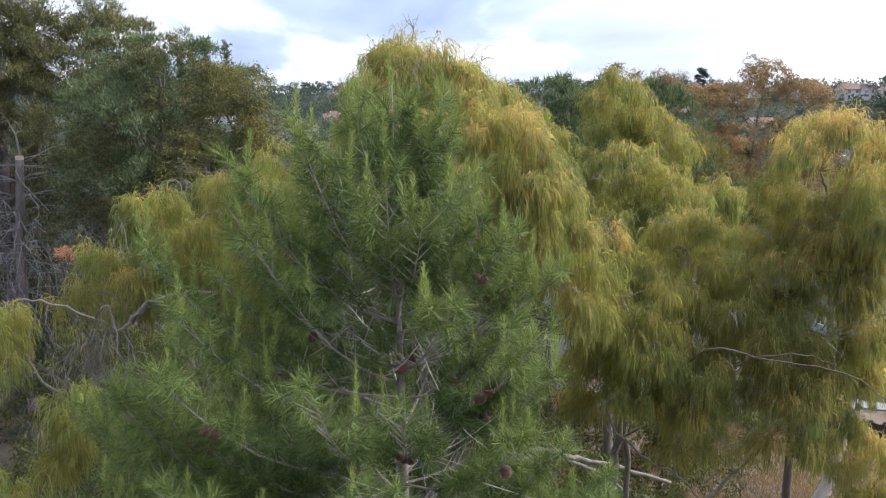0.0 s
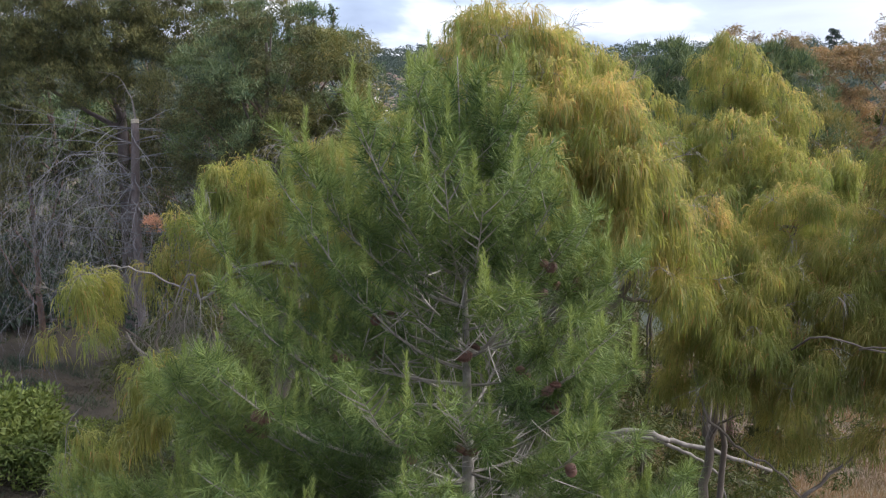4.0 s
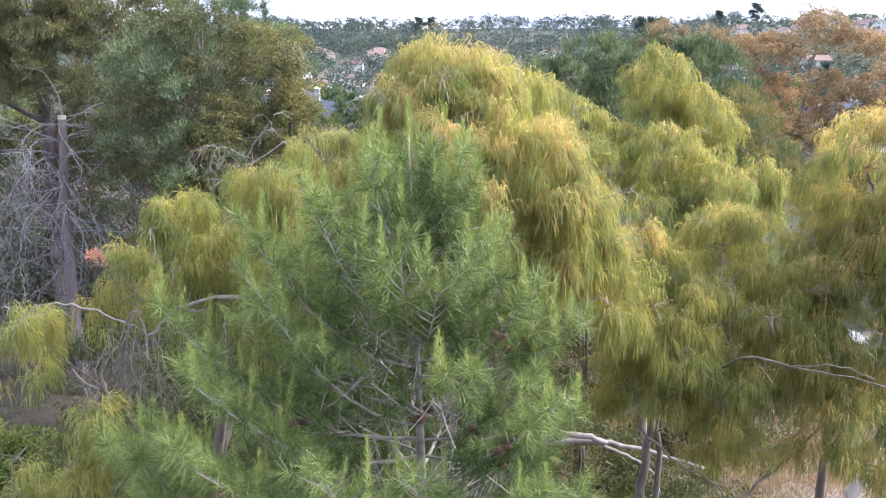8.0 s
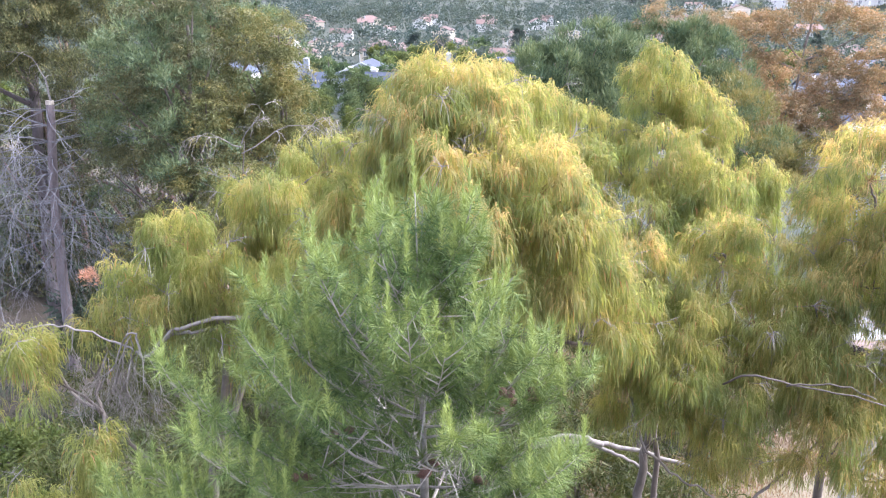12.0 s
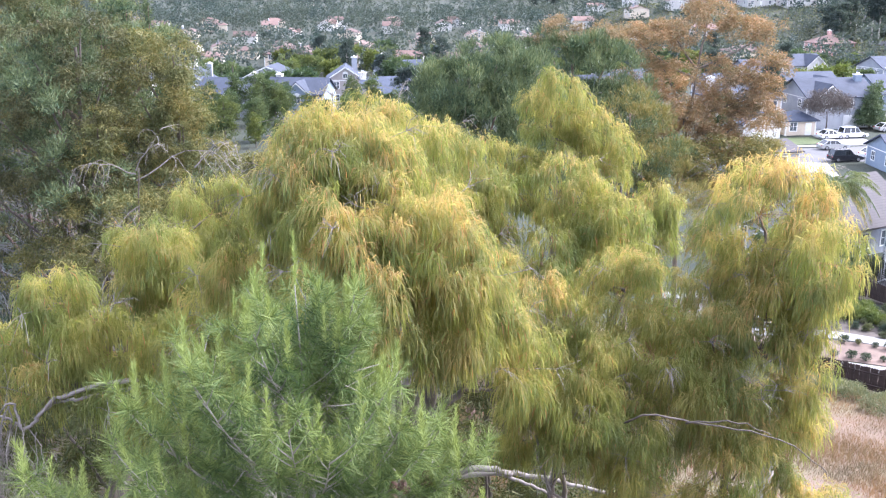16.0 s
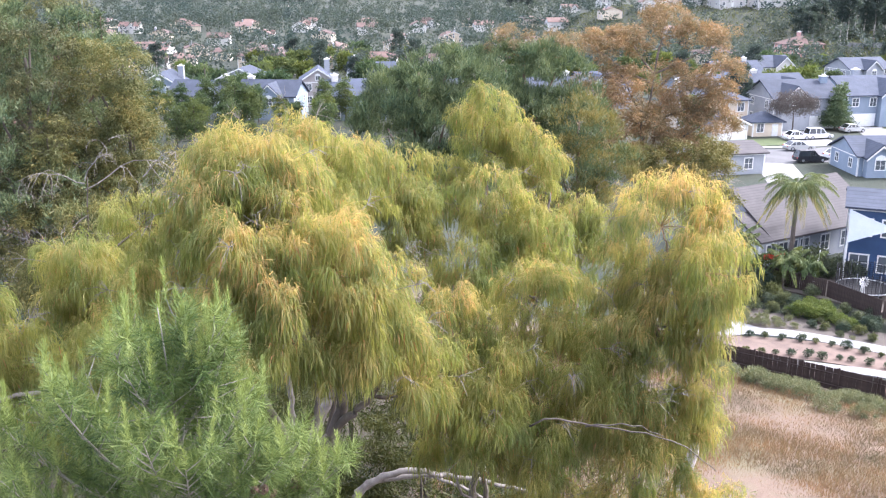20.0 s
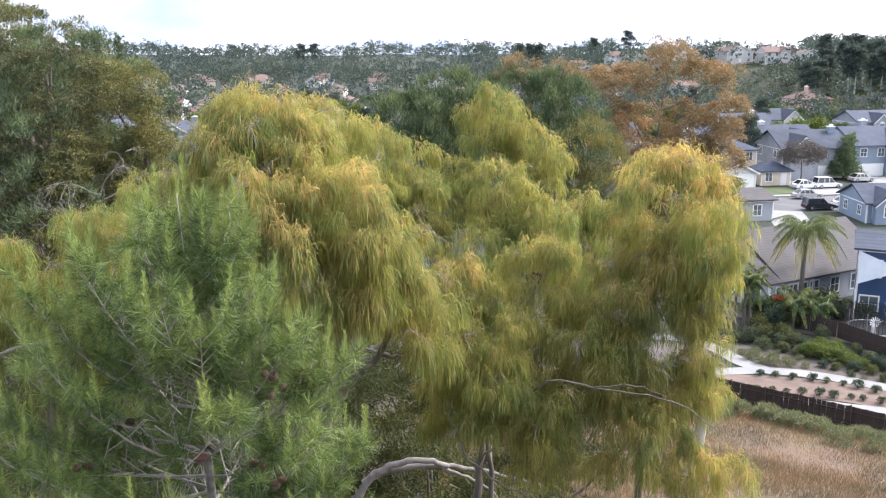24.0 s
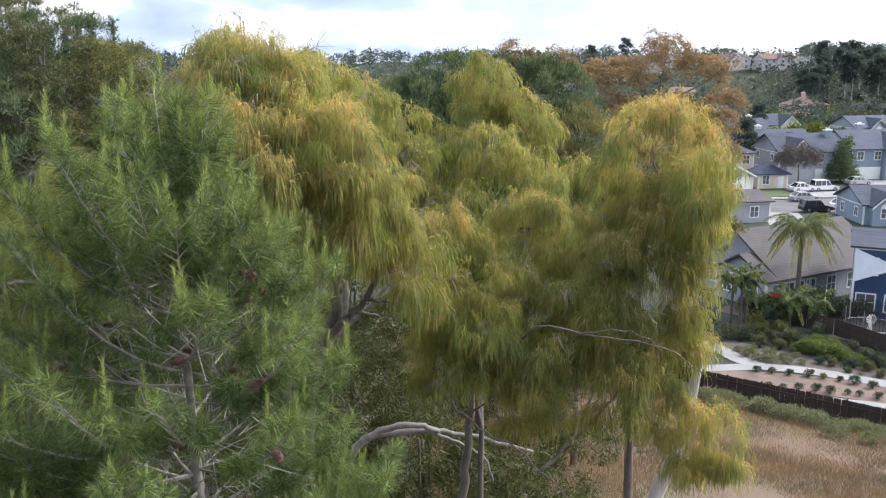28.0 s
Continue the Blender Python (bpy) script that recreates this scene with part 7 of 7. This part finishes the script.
def hedge_and_bits():
    rng = np.random.default_rng(91)
    h = thing("flowering_bush", "dark bush with red flowers beside the grey house", "bush", 38.2, 78.6, 0)
    v, f, tone_shift = crown_of(rng, [(0, 0, 1.2, 2.0, 1.2, 1.1), (-2.2, 0.4, 1.0, 1.4, 1.0, 1.0)], 0.3, 30, 0.2, 0.08)
    tri_object("leaves", v, f, M["broad"], h, tone_shift=tone_shift)
    v, f, tone_shift = crown_of(rng, [(0.6, -0.5, 2.1, 0.7, 0.4, 0.25), (-0.6, -0.3, 2.15, 0.4, 0.3, 0.2)], 0.15, 20, 0.1, 0.08)
    tagged(tri_object("flower_mass", v, f, M["redflower"], h, "red flower clusters"), kind="stuff")
    g = Geo()
    for q in range(5):
        g.tube([(0.3 * q - 0.8, 0, -0.2), (0.4 * q - 0.9, 0.1, 1.0)], [0.04, 0.02], 5)
    g.obj("stems", M["bark"], h)
    # back garden fence
    b = thing("garden_fence", "low dark garden fence behind the shrub bed", "fence")
    pts = [(35.8, 79.4), (39.3, 75.2), (40.8, 73.2), (41.7, 70.8), (42.8, 67.8), (48, 61)]
    bd = Geo()
    bd.box(-0.07, -0.012, 0.0, 0.07, 0.012, 1.5)
    bm_ = bd.mesh("board", M["fence"])
    for (x0, y0), (x1, y1) in zip(pts, pts[1:]):
        L = math.hypot(x1 - x0, y1 - y0)
        a = math.degrees(math.atan2(y1 - y0, x1 - x0))
        for i in range(int(L / 0.16)):
            t = (i + 0.5) * 0.16 / L
            o = new("board", bm_)
            o.parent = b
            o.matrix_basis = pose(x0 + (x1 - x0) * t, y0 + (y1 - y0) * t, 0, 0, 0, a)
        g = Geo()
        g.tube([(x0, y0 + 0.05, 1.2), (x1, y1 + 0.05, 1.2)], 0.04, 4)
        g.obj("rail", M["fence"], b)
    # trampoline
    t = thing("trampoline", "large round black trampoline with safety net on posts", "trampoline", 44.1, 73.2, 0)
    g = Geo()
    g.tube([(0, 0, 0.80), (0, 0, 0.86)], 2.2, 32)
    g.obj("mat", M["black_net"], t)
    ring = Geo()
    ring.tube([(2.3 * math.cos(a), 2.3 * math.sin(a), 0.84) for a in np.linspace(0, 2 * math.pi, 33)], 0.06, 6)
    ring.obj("ring", M["steel"], t)
    for i in range(8):
        a = i * math.pi / 4
        g = Geo()
        g.tube([(2.4 * math.cos(a), 2.4 * math.sin(a), 0), (2.36 * math.cos(a), 2.36 * math.sin(a), 0.8), (2.4 * math.cos(a), 2.4 * math.sin(a), 2.6)], 0.03, 6)
        g.obj("post", M["steel"], t)
    g = Geo()
    for i in range(48):
        a = i * math.pi / 24
        g.tube([(2.33 * math.cos(a), 2.33 * math.sin(a), 0.86), (2.33 * math.cos(a), 2.33 * math.sin(a), 2.45)], 0.022, 3)
    for zz in np.linspace(1.0, 2.45, 9):
        g.tube([(2.33 * math.cos(a), 2.33 * math.sin(a), zz) for a in np.linspace(0, 2 * math.pi, 33)], 0.02, 3)
    g.obj("net", M["black_net"], t, "black safety net")
    # garden windmill
    w = thing("garden_windmill", "small white ornamental garden windmill on legs", "windmill", 42.7, 71.0, 0)
    for i in range(4):
        a = i * math.pi / 2 + 0.78
        g = Geo()
        g.tube([(0.35 * math.cos(a), 0.35 * math.sin(a), 0), (0.05 * math.cos(a), 0.05 * math.sin(a), 2.0)], 0.025, 5)
        g.obj("leg", M["trim"], w)
    for i in range(12):
        a = i * math.pi / 6
        g = Geo()
        d = 0.13
        g.add([(0.10 * math.cos(a), -0.15, 2.1 + 0.10 * math.sin(a)), (0.45 * math.cos(a - d), -0.12, 2.1 + 0.45 * math.sin(a - d)), (0.45 * math.cos(a + d), -0.18, 2.1 + 0.45 * math.sin(a + d))], [(0, 1, 2)])
        g.add([(0.10 * math.cos(a), -0.17, 2.1 + 0.10 * math.sin(a)), (0.45 * math.cos(a - d), -0.14, 2.1 + 0.45 * math.sin(a - d)), (0.45 * math.cos(a + d), -0.20, 2.1 + 0.45 * math.sin(a + d))], [(0, 2, 1)])
        g.obj("blade", M["trim"], w)
    g = Geo()
    g.tube([(0, -0.2, 2.1), (0, 0.1, 2.1)], 0.06, 8)
    g.obj("hub", M["steel"], w)
    # shade sail on poles
    s = thing("shade_sail", "pale triangular shade sail stretched from the navy house", "shade sail", 44.3, 77.3, 0)
    A, B, C = Vector((0.1, 0.3, 6.7)), Vector((-0.1, -0.2, 3.7)), Vector((3.5, -2.1, 5.3))
    n, vv, ff = 8, [], []
    for i in range(n + 1):
        for j in range(n + 1 - i):
            u, v = i / n, j / n
            p = A * (1 - u - v) + B * u + C * v
            sag = 9 * u * v * (1 - u - v)
            ctr = (A + B + C) / 3
            edge = min(u, v, 1 - u - v)
            p = p + (ctr - p) * 0.10 * (1 - edge * 3) * (1 - max(u, v, 1 - u - v)) * 1.5
            p.z -= 0.25 * sag
            vv.append(p)
    ix = {}
    k = 0
    for i in range(n + 1):
        for j in range(n + 1 - i):
            ix[i, j] = k
            k += 1
    for i in range(n):
        for j in range(n - i):
            ff.append((ix[i, j], ix[i + 1, j], ix[i, j + 1]))
            if j < n - i - 1:
                ff.append((ix[i + 1, j], ix[i + 1, j + 1], ix[i, j + 1]))
    g = Geo()
    g.add(vv, ff)
    g.obj("cloth", M["sailcloth"], s)
    g = Geo()
    g.tube([(-0.1, -0.2, 0), (-0.1, -0.2, 4.2)], 0.05, 8)
    g.obj("pole", M["trim"], s)
    p = thing("garden_pole", "white leaning pole in the back garden", "pole", 41.6, 77.2, 0)
    g = Geo()
    g.tube([(0, 0, 0), (0.35, 0.1, 3.0)], [0.08, 0.06], 8)
    g.obj("shaft", M["trim"], p)


hedge_and_bits()


def slope_cover():
    """Dry grass and grey scrub over the open slope, and shrubs on the shaded bank."""
    rng = np.random.default_rng(95)
    n = 250000
    x, y = rng.uniform(3, 46, n), rng.uniform(22, 64, n)
    s = 0.64 * x + 0.77 * y
    patch = np.array([noise.noise((a * 0.25, b * 0.25, 5.0)) for a, b in zip(x, y)])
    keep = (s < 62.5) & (s > 26) & (patch > -0.6)
    x, y, patch = x[keep], y[keep], patch[keep]
    b = np.stack([x, y, lie(x, y) - 0.05], 1)
    w = unit(np.stack([0.35 * rng.normal(size=len(x)), 0.35 * rng.normal(size=len(x)), np.ones(len(x))], 1))
    v, f = needles(b, w, (0.18 + 0.26 * rng.random(len(x))) * (0.95 + 0.5 * patch), np.full(len(x), 0.035), rng)
    ob = tri_object("dry_grass", v, f, M["straw"], label="dry straw-coloured grass over the slope", tone_shift=np.zeros(len(v)))
    tagged(ob, category="grass", kind="stuff")
    sc = tagged(shrub_kind("scrub_bush", "grey_scrub", 96, [(0, 0, 0.55, 0.8, 0.8, 0.5), (0.5, -0.3, 0.4, 0.5, 0.5, 0.4)], 0.3, 26, 0.20, 0.045, up=0.6, shape="needle"), "grey-green scrub bush on the dry slope", "bush", "scrub bushes on the slope")
    r2 = random.Random(97)
    first = True
    for _ in range(95):
        t, q = r2.uniform(-0.3, 1.15), abs(r2.gauss(0, 2.6)) + 1.9
        bx, by = 24 + 12 * t - 0.64 * q, 62.5 - 10 * t - 0.77 * q
        m = scaled(bx, by, float(lie(bx, by)) - 0.05, r2.uniform(0, 360), r2.uniform(0.45, 0.8) + 0.12 * min(q - 1.9, 4))
        if first:
            sc.matrix_basis = m
            first = False
        else:
            copy_thing(sc, m)
    gb = tagged(shrub_kind("green_bush", "shrub", 98, [(0, 0, 0.9, 1.2, 1.2, 0.9), (0.8, 0.3, 0.7, 0.9, 0.9, 0.7)], 0.36, 26, 0.24, 0.09, shape="needle"), "rounded green bush on the shaded bank", "bush", "bushes on the bank")
    first = True
    for i in range(28):
        bx, by = r2.uniform(-36, -2), r2.uniform(40, 62)
        m = scaled(bx, by, float(lie(bx, by)) - 0.05, r2.uniform(0, 360), r2.uniform(0.6, 1.8))
        if first:
            gb.matrix_basis = m
            first = False
        else:
            copy_thing(gb, m)


slope_cover()


def leaf_litter():
    """Fallen leaves, twigs and low weeds on the ground under the trees."""
    rng = np.random.default_rng(99)
    n = 90000
    x, y = rng.uniform(-24, 9, n), 5 + 33 * rng.random(n)
    patch = np.array([noise.noise((a * 0.5, b * 0.5, 9.0)) for a, b in zip(x, y)])
    b = np.stack([x, y, lie(x, y) + 0.02], 1)
    tall = np.where(patch > 0.12, 0.35, 0.12)
    w = unit(np.stack([rng.normal(size=n), rng.normal(size=n), np.where(patch > 0.12, 1.6, 0.35) * np.ones(n)], 1))
    v, f = needles(b, w, tall * (0.5 + rng.random(n)), np.where(patch > 0.12, 0.035, 0.03), rng)
    weeds = np.repeat(patch > 0.12, 3)
    for pick, name, mat, label in ((weeds, "low_weeds", "shrub", "low grey-green weeds under the trees"), (~weeds, "leaf_litter", "litter", "fallen dry leaves and twigs under the trees")):
        vv = v[pick]
        ob = tri_object(name, vv, np.arange(len(vv)).reshape(-1, 3), M[mat], label=label, tone_shift=np.zeros(len(vv)))
        tagged(ob, category="ground cover", kind="stuff")


leaf_litter()

# ---- trees of the valley and the hills ----
def garden_tree(name, label, category, mat, seed, h, blobs, bark="bark", clump=0.75, per=9, ll=0.75, lw=0.40, group="trees of the valley", **kw):
    rng = np.random.default_rng(seed)
    ob = thing(name, label, category, 0, 0, 0, group=group)
    g = Geo()
    top = max(b[2] for b in blobs)
    limb(g, [(0, 0, -0.4), (0.1, 0, h * 0.3), (0.0, 0.1, top)], 0.05 + 0.022 * h, 0.05, rng, 6)
    for b in blobs:
        limb(g, [(0.05, 0, max(0.5, b[2] * 0.45)), (b[0] * 0.5, b[1] * 0.5, b[2] * 0.75), b[:3]], 0.09, 0.03, None, 4)
    g.obj("trunk", M[bark], ob)
    v, f, tone_shift = crown_of(rng, blobs, clump, per, ll, lw, shape="needle", **kw)
    tri_object("crown", v, f, M[mat], ob, tone_shift=tone_shift)
    return ob


def grow_valley():
    kinds = [garden_tree("garden_tree", "rounded green garden tree", "tree", "broad", 101, 7, [(0, 0, 4.6, 2.4, 2.4, 2.0), (1.2, 0.6, 5.6, 1.6, 1.6, 1.4), (-1.2, -0.5, 5.2, 1.6, 1.6, 1.4), (0.2, 0, 2.3, 2.1, 2.1, 1.7)]),
             garden_tree("garden_tree", "spreading dark green garden tree", "tree", "broad", 102, 8, [(0, 0, 5.0, 3.0, 2.8, 2.0), (1.8, 0.5, 5.8, 1.8, 1.8, 1.5), (-1.6, 0.8, 6.2, 2.0, 1.9, 1.5), (0.2, -1.6, 4.6, 1.8, 1.7, 1.5), (0, 0.2, 2.6, 2.4, 2.4, 1.9)]),
             garden_tree("garden_tree", "tall narrow green tree", "tree", "broad", 103, 10, [(0, 0, 5.0, 1.7, 1.7, 2.2), (0.3, 0.2, 7.6, 1.4, 1.4, 2.0), (-0.3, 0, 9.2, 0.9, 0.9, 1.2)]),
             garden_tree("garden_tree", "bright lime-green garden tree", "tree", "bright", 104, 6, [(0, 0, 3.8, 2.4, 2.2, 1.8), (1.0, -0.4, 4.6, 1.5, 1.5, 1.2), (0, 0, 1.9, 2.0, 2.0, 1.4)]),
             # the gums share the haze-tinted leaves of the far woods
             garden_tree("gum_tree", "tall airy grey-green gum tree", "gum tree", "hazy_wood", 105, 16, [(0.6, 0, 8.0, 2.6, 2.4, 1.7), (2.0, 0.5, 10.8, 2.3, 2.2, 1.5), (-2.0, -0.4, 11.6, 2.4, 2.1, 1.5), (0.2, 0.3, 13.4, 2.4, 2.2, 1.5), (1.4, 0, 15.4, 1.7, 1.6, 1.1), (-1.2, 0.2, 15.0, 1.3, 1.3, 0.9)], "pale_bark", clump=0.8, per=18, ll=0.6, lw=0.34, hollow=0.5)]
    fine = [garden_tree("garden_tree", "dense dark rounded garden tree in front of the houses", "tree", "broad", 108, 7, [(0, 0, 4.4, 2.3, 2.3, 1.9), (1.3, 0.6, 5.6, 1.5, 1.5, 1.3), (-1.3, -0.5, 5.3, 1.6, 1.5, 1.3), (0.2, 0, 2.1, 2.3, 2.3, 1.8)], clump=0.62, per=24, ll=0.34, lw=0.19),
            garden_tree("garden_tree", "tall dense garden tree with lumpy crown", "tree", "broad", 109, 9, [(0, 0, 5.2, 2.4, 2.2, 1.8), (1.5, 0.3, 7.0, 1.5, 1.5, 1.3), (-1.2, 0.4, 7.6, 1.6, 1.5, 1.3), (0.3, -0.6, 3.0, 2.3, 2.2, 1.8), (0.2, 0, 8.8, 1.1, 1.1, 0.9)], clump=0.62, per=24, ll=0.34, lw=0.19)]
    kinds += fine
    fan = palm("fan_palm", "tall slender palm among the houses", 0, 0, 11, 14, 1.5, 106, r=0.2, leaf=0.8, width=0.12, rise=(-0.3, 1.2), part_fronds=False, group="trees of the valley")
    rng = random.Random(107)
    built = [(o.location.x, o.location.y) for o in bpy.data.objects if o.get("category") in ("house", "garage", "porch")]
    cars = [(o.location.x, o.location.y) for o in bpy.data.objects if o.get("category") == "car"]
    placed, firsts = [], {id(k): True for k in kinds + [fan]}

    def put(k, x, y, s, sz=None):
        m = scaled(x, y, float(lie(x, y)), rng.uniform(0, 360), s, sz)
        if firsts[id(k)]:
            k.matrix_basis = m
            firsts[id(k)] = False
        else:
            copy_thing(k, m)
        placed.append((x, y))
    # chosen ones
    for k, x, y, s in [(3, 110, 232, 1.2), (3, 118, 236, 1.0), (3, 104, 230, 0.9), (2, 88.5, 164.5, 0.8), (1, -20, 222, 1.1), (1, -26, 214, 1.0), (0, -36, 219, 1.0), (2, -37, 222, 0.8), (3, -12, 250, 0.9), (0, 6, 214, 1.0), (1, 9, 204, 0.9), (0, 53, 139, 0.5), (1, 56, 152, 0.8), (0, 47, 150, 1.0), (1, -38, 168, 1.17), (0, -30, 176, 1.30), (1, -22, 172, 1.17), (0, -12, 178, 1.04), (3, -6, 172, 0.8), (1, 8, 176, 1.17), (0, 16, 182, 1.30), (1, 26, 178, 1.17), (0, -44, 184, 1.30), (2, -50, 192, 0.9), (1, 34, 170, 0.9), (0, -18, 160, 0.91), (1, 2, 158, 0.91), (0, 20, 156, 1.04), (1, -55, 205, 1.0), (0, -48, 206, 0.9)]:
        put(kinds[k] if y > 186 or k > 1 else fine[k], x, y, s)
    for x in np.arange(-58, 46, 5.6):
        x, y = float(x) + rng.uniform(-1.5, 1.5), rng.uniform(177, 184) + (6 if x < -24 else 0)
        if all((x - px) ** 2 + (y - py) ** 2 > 40 for px, py in built):
            put(rng.choice(fine), x, y, rng.uniform(0.85, 1.15))
    for _ in range(40):
        x, y = rng.uniform(-62, 40), rng.uniform(148, 180)
        if all((x - px) ** 2 + (y - py) ** 2 > 60 for px, py in built):
            put(rng.choice(fine), x, y, rng.uniform(0.65, 1.2))
    tries = 0
    while len(placed) < 320 and tries < 20000:
        tries += 1
        r = 165 + 190 * rng.random()
        b = radians(rng.uniform(-36, 34))
        x, y = r * math.sin(b), r * math.cos(b)
        if any((x - px) ** 2 + (y - py) ** 2 < (52 if r < 260 else 49) for px, py in built) or any((x - px) ** 2 + (y - py) ** 2 < 16 for px, py in placed):
            continue
        if x > 42 and y < 235 and (abs(y - (137 + max(0, x - 70) * 0.55)) < 14 or (y < 165 and x > 55)):
            continue
        if any(math.hypot(x * 0.86 - px * 0.86, y * 0.86 - py) < 4 for px, py in cars):
            continue
        k = rng.choices(kinds + [fan], [5, 5, 3, 1.2, 1.6, 0, 0, 2.2])[0]
        if r < 235 and k in kinds[:2]:
            k = fine[kinds.index(k)]
        s = rng.uniform(0.65, 1.15)
        put(k, x, y, s * (0.8 if r < 230 else 1.0))
    # pale-trunked gums on the bank to the right, below the hilltop houses
    gum = kinds[4]
    for _ in range(46):
        b, r = radians(rng.uniform(25.4, 34)), rng.uniform(372, 470)
        put(gum, r * math.sin(b), r * math.cos(b), rng.uniform(1.05, 1.5))
    for b_, r in [(-4.2, 720), (-3.5, 735), (9, 640), (9.6, 650), (10.1, 645), (15.4, 560), (16.0, 540), (13.4, 600), (20.9, 520), (21.6, 525), (18.5, 515)]:
        b = radians(b_)
        put(fan if b_ in (16.0, 20.9, 21.6, 18.5) else gum, r * math.sin(b), r * math.cos(b), 1.2 if b_ > 12 else 1.5)


grow_valley()


def spruce():
    rng = np.random.default_rng(111)
    t = thing("conifer_tree", "broad dark conifer in front of the blue house", "conifer", 87.0, 162.5, 0)
    g = Geo()
    g.tube([(0, 0, -0.3), (0, 0, 8.2)], [0.2, 0.04], 7)
    g.obj("trunk", M["bark"], t)
    blobs = [(0.2 * math.cos(i * 2), 0.2 * math.sin(i * 2), 1.2 + i * 0.92, 3.3 - 0.40 * i, 3.3 - 0.40 * i, 0.20) for i in range(8)]
    v, f, tone_shift = crown_of(rng, blobs, 0.36, 20, 0.36, 0.09, up=-0.1, hollow=0.25)
    tri_object("crown", v, f, M["blue_pine"], t, tone_shift=tone_shift)
    t = thing("garden_tree", "bare purplish-grey street tree by the driveway", "tree", 76.0, 156.6, 0)
    g = Geo()
    limb(g, [(0, 0, -0.3), (0.2, 0, 2.0), (0, 0.1, 4.5)], 0.2, 0.06, rng, 7)
    g.obj("trunk", M["bark"], t)
    v, f, tone_shift = crown_of(rng, [(0, 0, 5.6, 4.0, 3.0, 2.3), (-2.2, 0, 4.8, 2.2, 2.0, 1.5), (2.4, 0, 5.0, 2.2, 2.0, 1.5)], 0.5, 40, 0.35, 0.06, hollow=0.3)
    tri_object("crown", v, f, M["bark"], t, "thin purplish-grey twigs and leaves", tone_shift=tone_shift)


spruce()


def hill_woods():
    """Dense woods over the far hills, too far to count; distance haze is painted into their colour."""
    rng = np.random.default_rng(121)
    blobs = []
    for _ in range(2000):
        b, r = radians(rng.uniform(-36, 36)), 500 + 620 * rng.random() ** 0.9
        if 10 < math.degrees(b) < 24 and 470 < r < 520 or 14.5 < math.degrees(b) < 25.2:
            continue
        x, y = r * math.sin(b), r * math.cos(b)
        s = rng.uniform(3.0, 5.5) * (1.25 if r > 850 else 1.0)
        blobs.append((x, y, float(lie(x, y)) + s * rng.uniform(0.7, 1.5), s, s, s * rng.uniform(0.8, 1.3)))
    villas_at = [(o.location.x, o.location.y) for o in bpy.data.objects if o.get("group") == "terracotta-roofed villas"]
    k = 0
    while k < 1700:
        b, r = radians(rng.uniform(-38, 30)), rng.uniform(300, 640)
        x, y = r * math.sin(b), r * math.cos(b)
        if any((x - px) ** 2 + (y - py) ** 2 < 52 for px, py in villas_at):
            continue
        s = rng.uniform(2.0, 4.4)
        blobs.append((x, y, float(lie(x, y)) + s * rng.uniform(0.8, 1.6), s, s, s * rng.uniform(0.8, 1.4)))
        k += 1
    for _ in range(420):
        b, r = radians(rng.uniform(9, 36)), rng.uniform(392, 495)
        if 13 < math.degrees(b) < 25.0:
            continue
        x, y = r * math.sin(b), r * math.cos(b)
        s = rng.uniform(1.2, 3.4)
        blobs.append((x, y, float(lie(x, y)) + s * 0.6, s, s, s * 0.9))
    v, f, tone_shift = crown_of(rng, blobs, 1.5, 13, 0.95, 0.75, density=0.20, hollow=0.8, shape="needle")
    ob = tri_object("hill_woods", v, f, M["hazy_wood"], label="dense dark woods over the far hills", tone_shift=tone_shift)
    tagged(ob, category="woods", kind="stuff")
    # low green cover on the bank under the hilltop houses
    n = 26000
    b, r = np.radians(rng.uniform(12, 34, n)), rng.uniform(330, 492, n)
    x, y = r * np.sin(b), r * np.cos(b)
    base = np.stack([x, y, lie(x, y)], 1)
    w = unit(np.stack([rng.normal(size=n), rng.normal(size=n), np.ones(n)], 1))
    v, f = diamonds(base, w, 0.5 + 0.7 * rng.random(n), np.full(n, 0.6), rng)
    ob = tri_object("bank_cover", v, f, M["shrub"], label="low green ground cover on the hill bank", tone_shift=np.repeat(0.5 * rng.random(n), 4))
    tagged(ob, category="ground cover", kind="stuff")
    g = Geo()
    pts = [(r_ * math.sin(radians(b_)), r_ * math.cos(radians(b_))) for b_, r_ in [(26.2, 374), (27.6, 372), (29.4, 371), (33, 372)]]
    for (x0, y0), (x1, y1) in zip(pts, pts[1:]):
        z0 = float(lie(x0, y0))
        g.add([(x0, y0, z0 - 1), (x1, y1, z0 - 1), (x1, y1, z0 + 1.8), (x0, y0, z0 + 1.8), (x0, y0 + 0.4, z0 - 1), (x1, y1 + 0.4, z0 - 1), (x1, y1 + 0.4, z0 + 1.8), (x0, y0 + 0.4, z0 + 1.8)],
              [(0, 1, 2, 3), (4, 7, 6, 5), (3, 2, 6, 7), (0, 3, 7, 4), (1, 5, 6, 2)])
    tagged(g.obj("retaining_wall", M["concrete"]), "long pale retaining wall on the hill bank", "wall", kind="structure")


hill_woods()
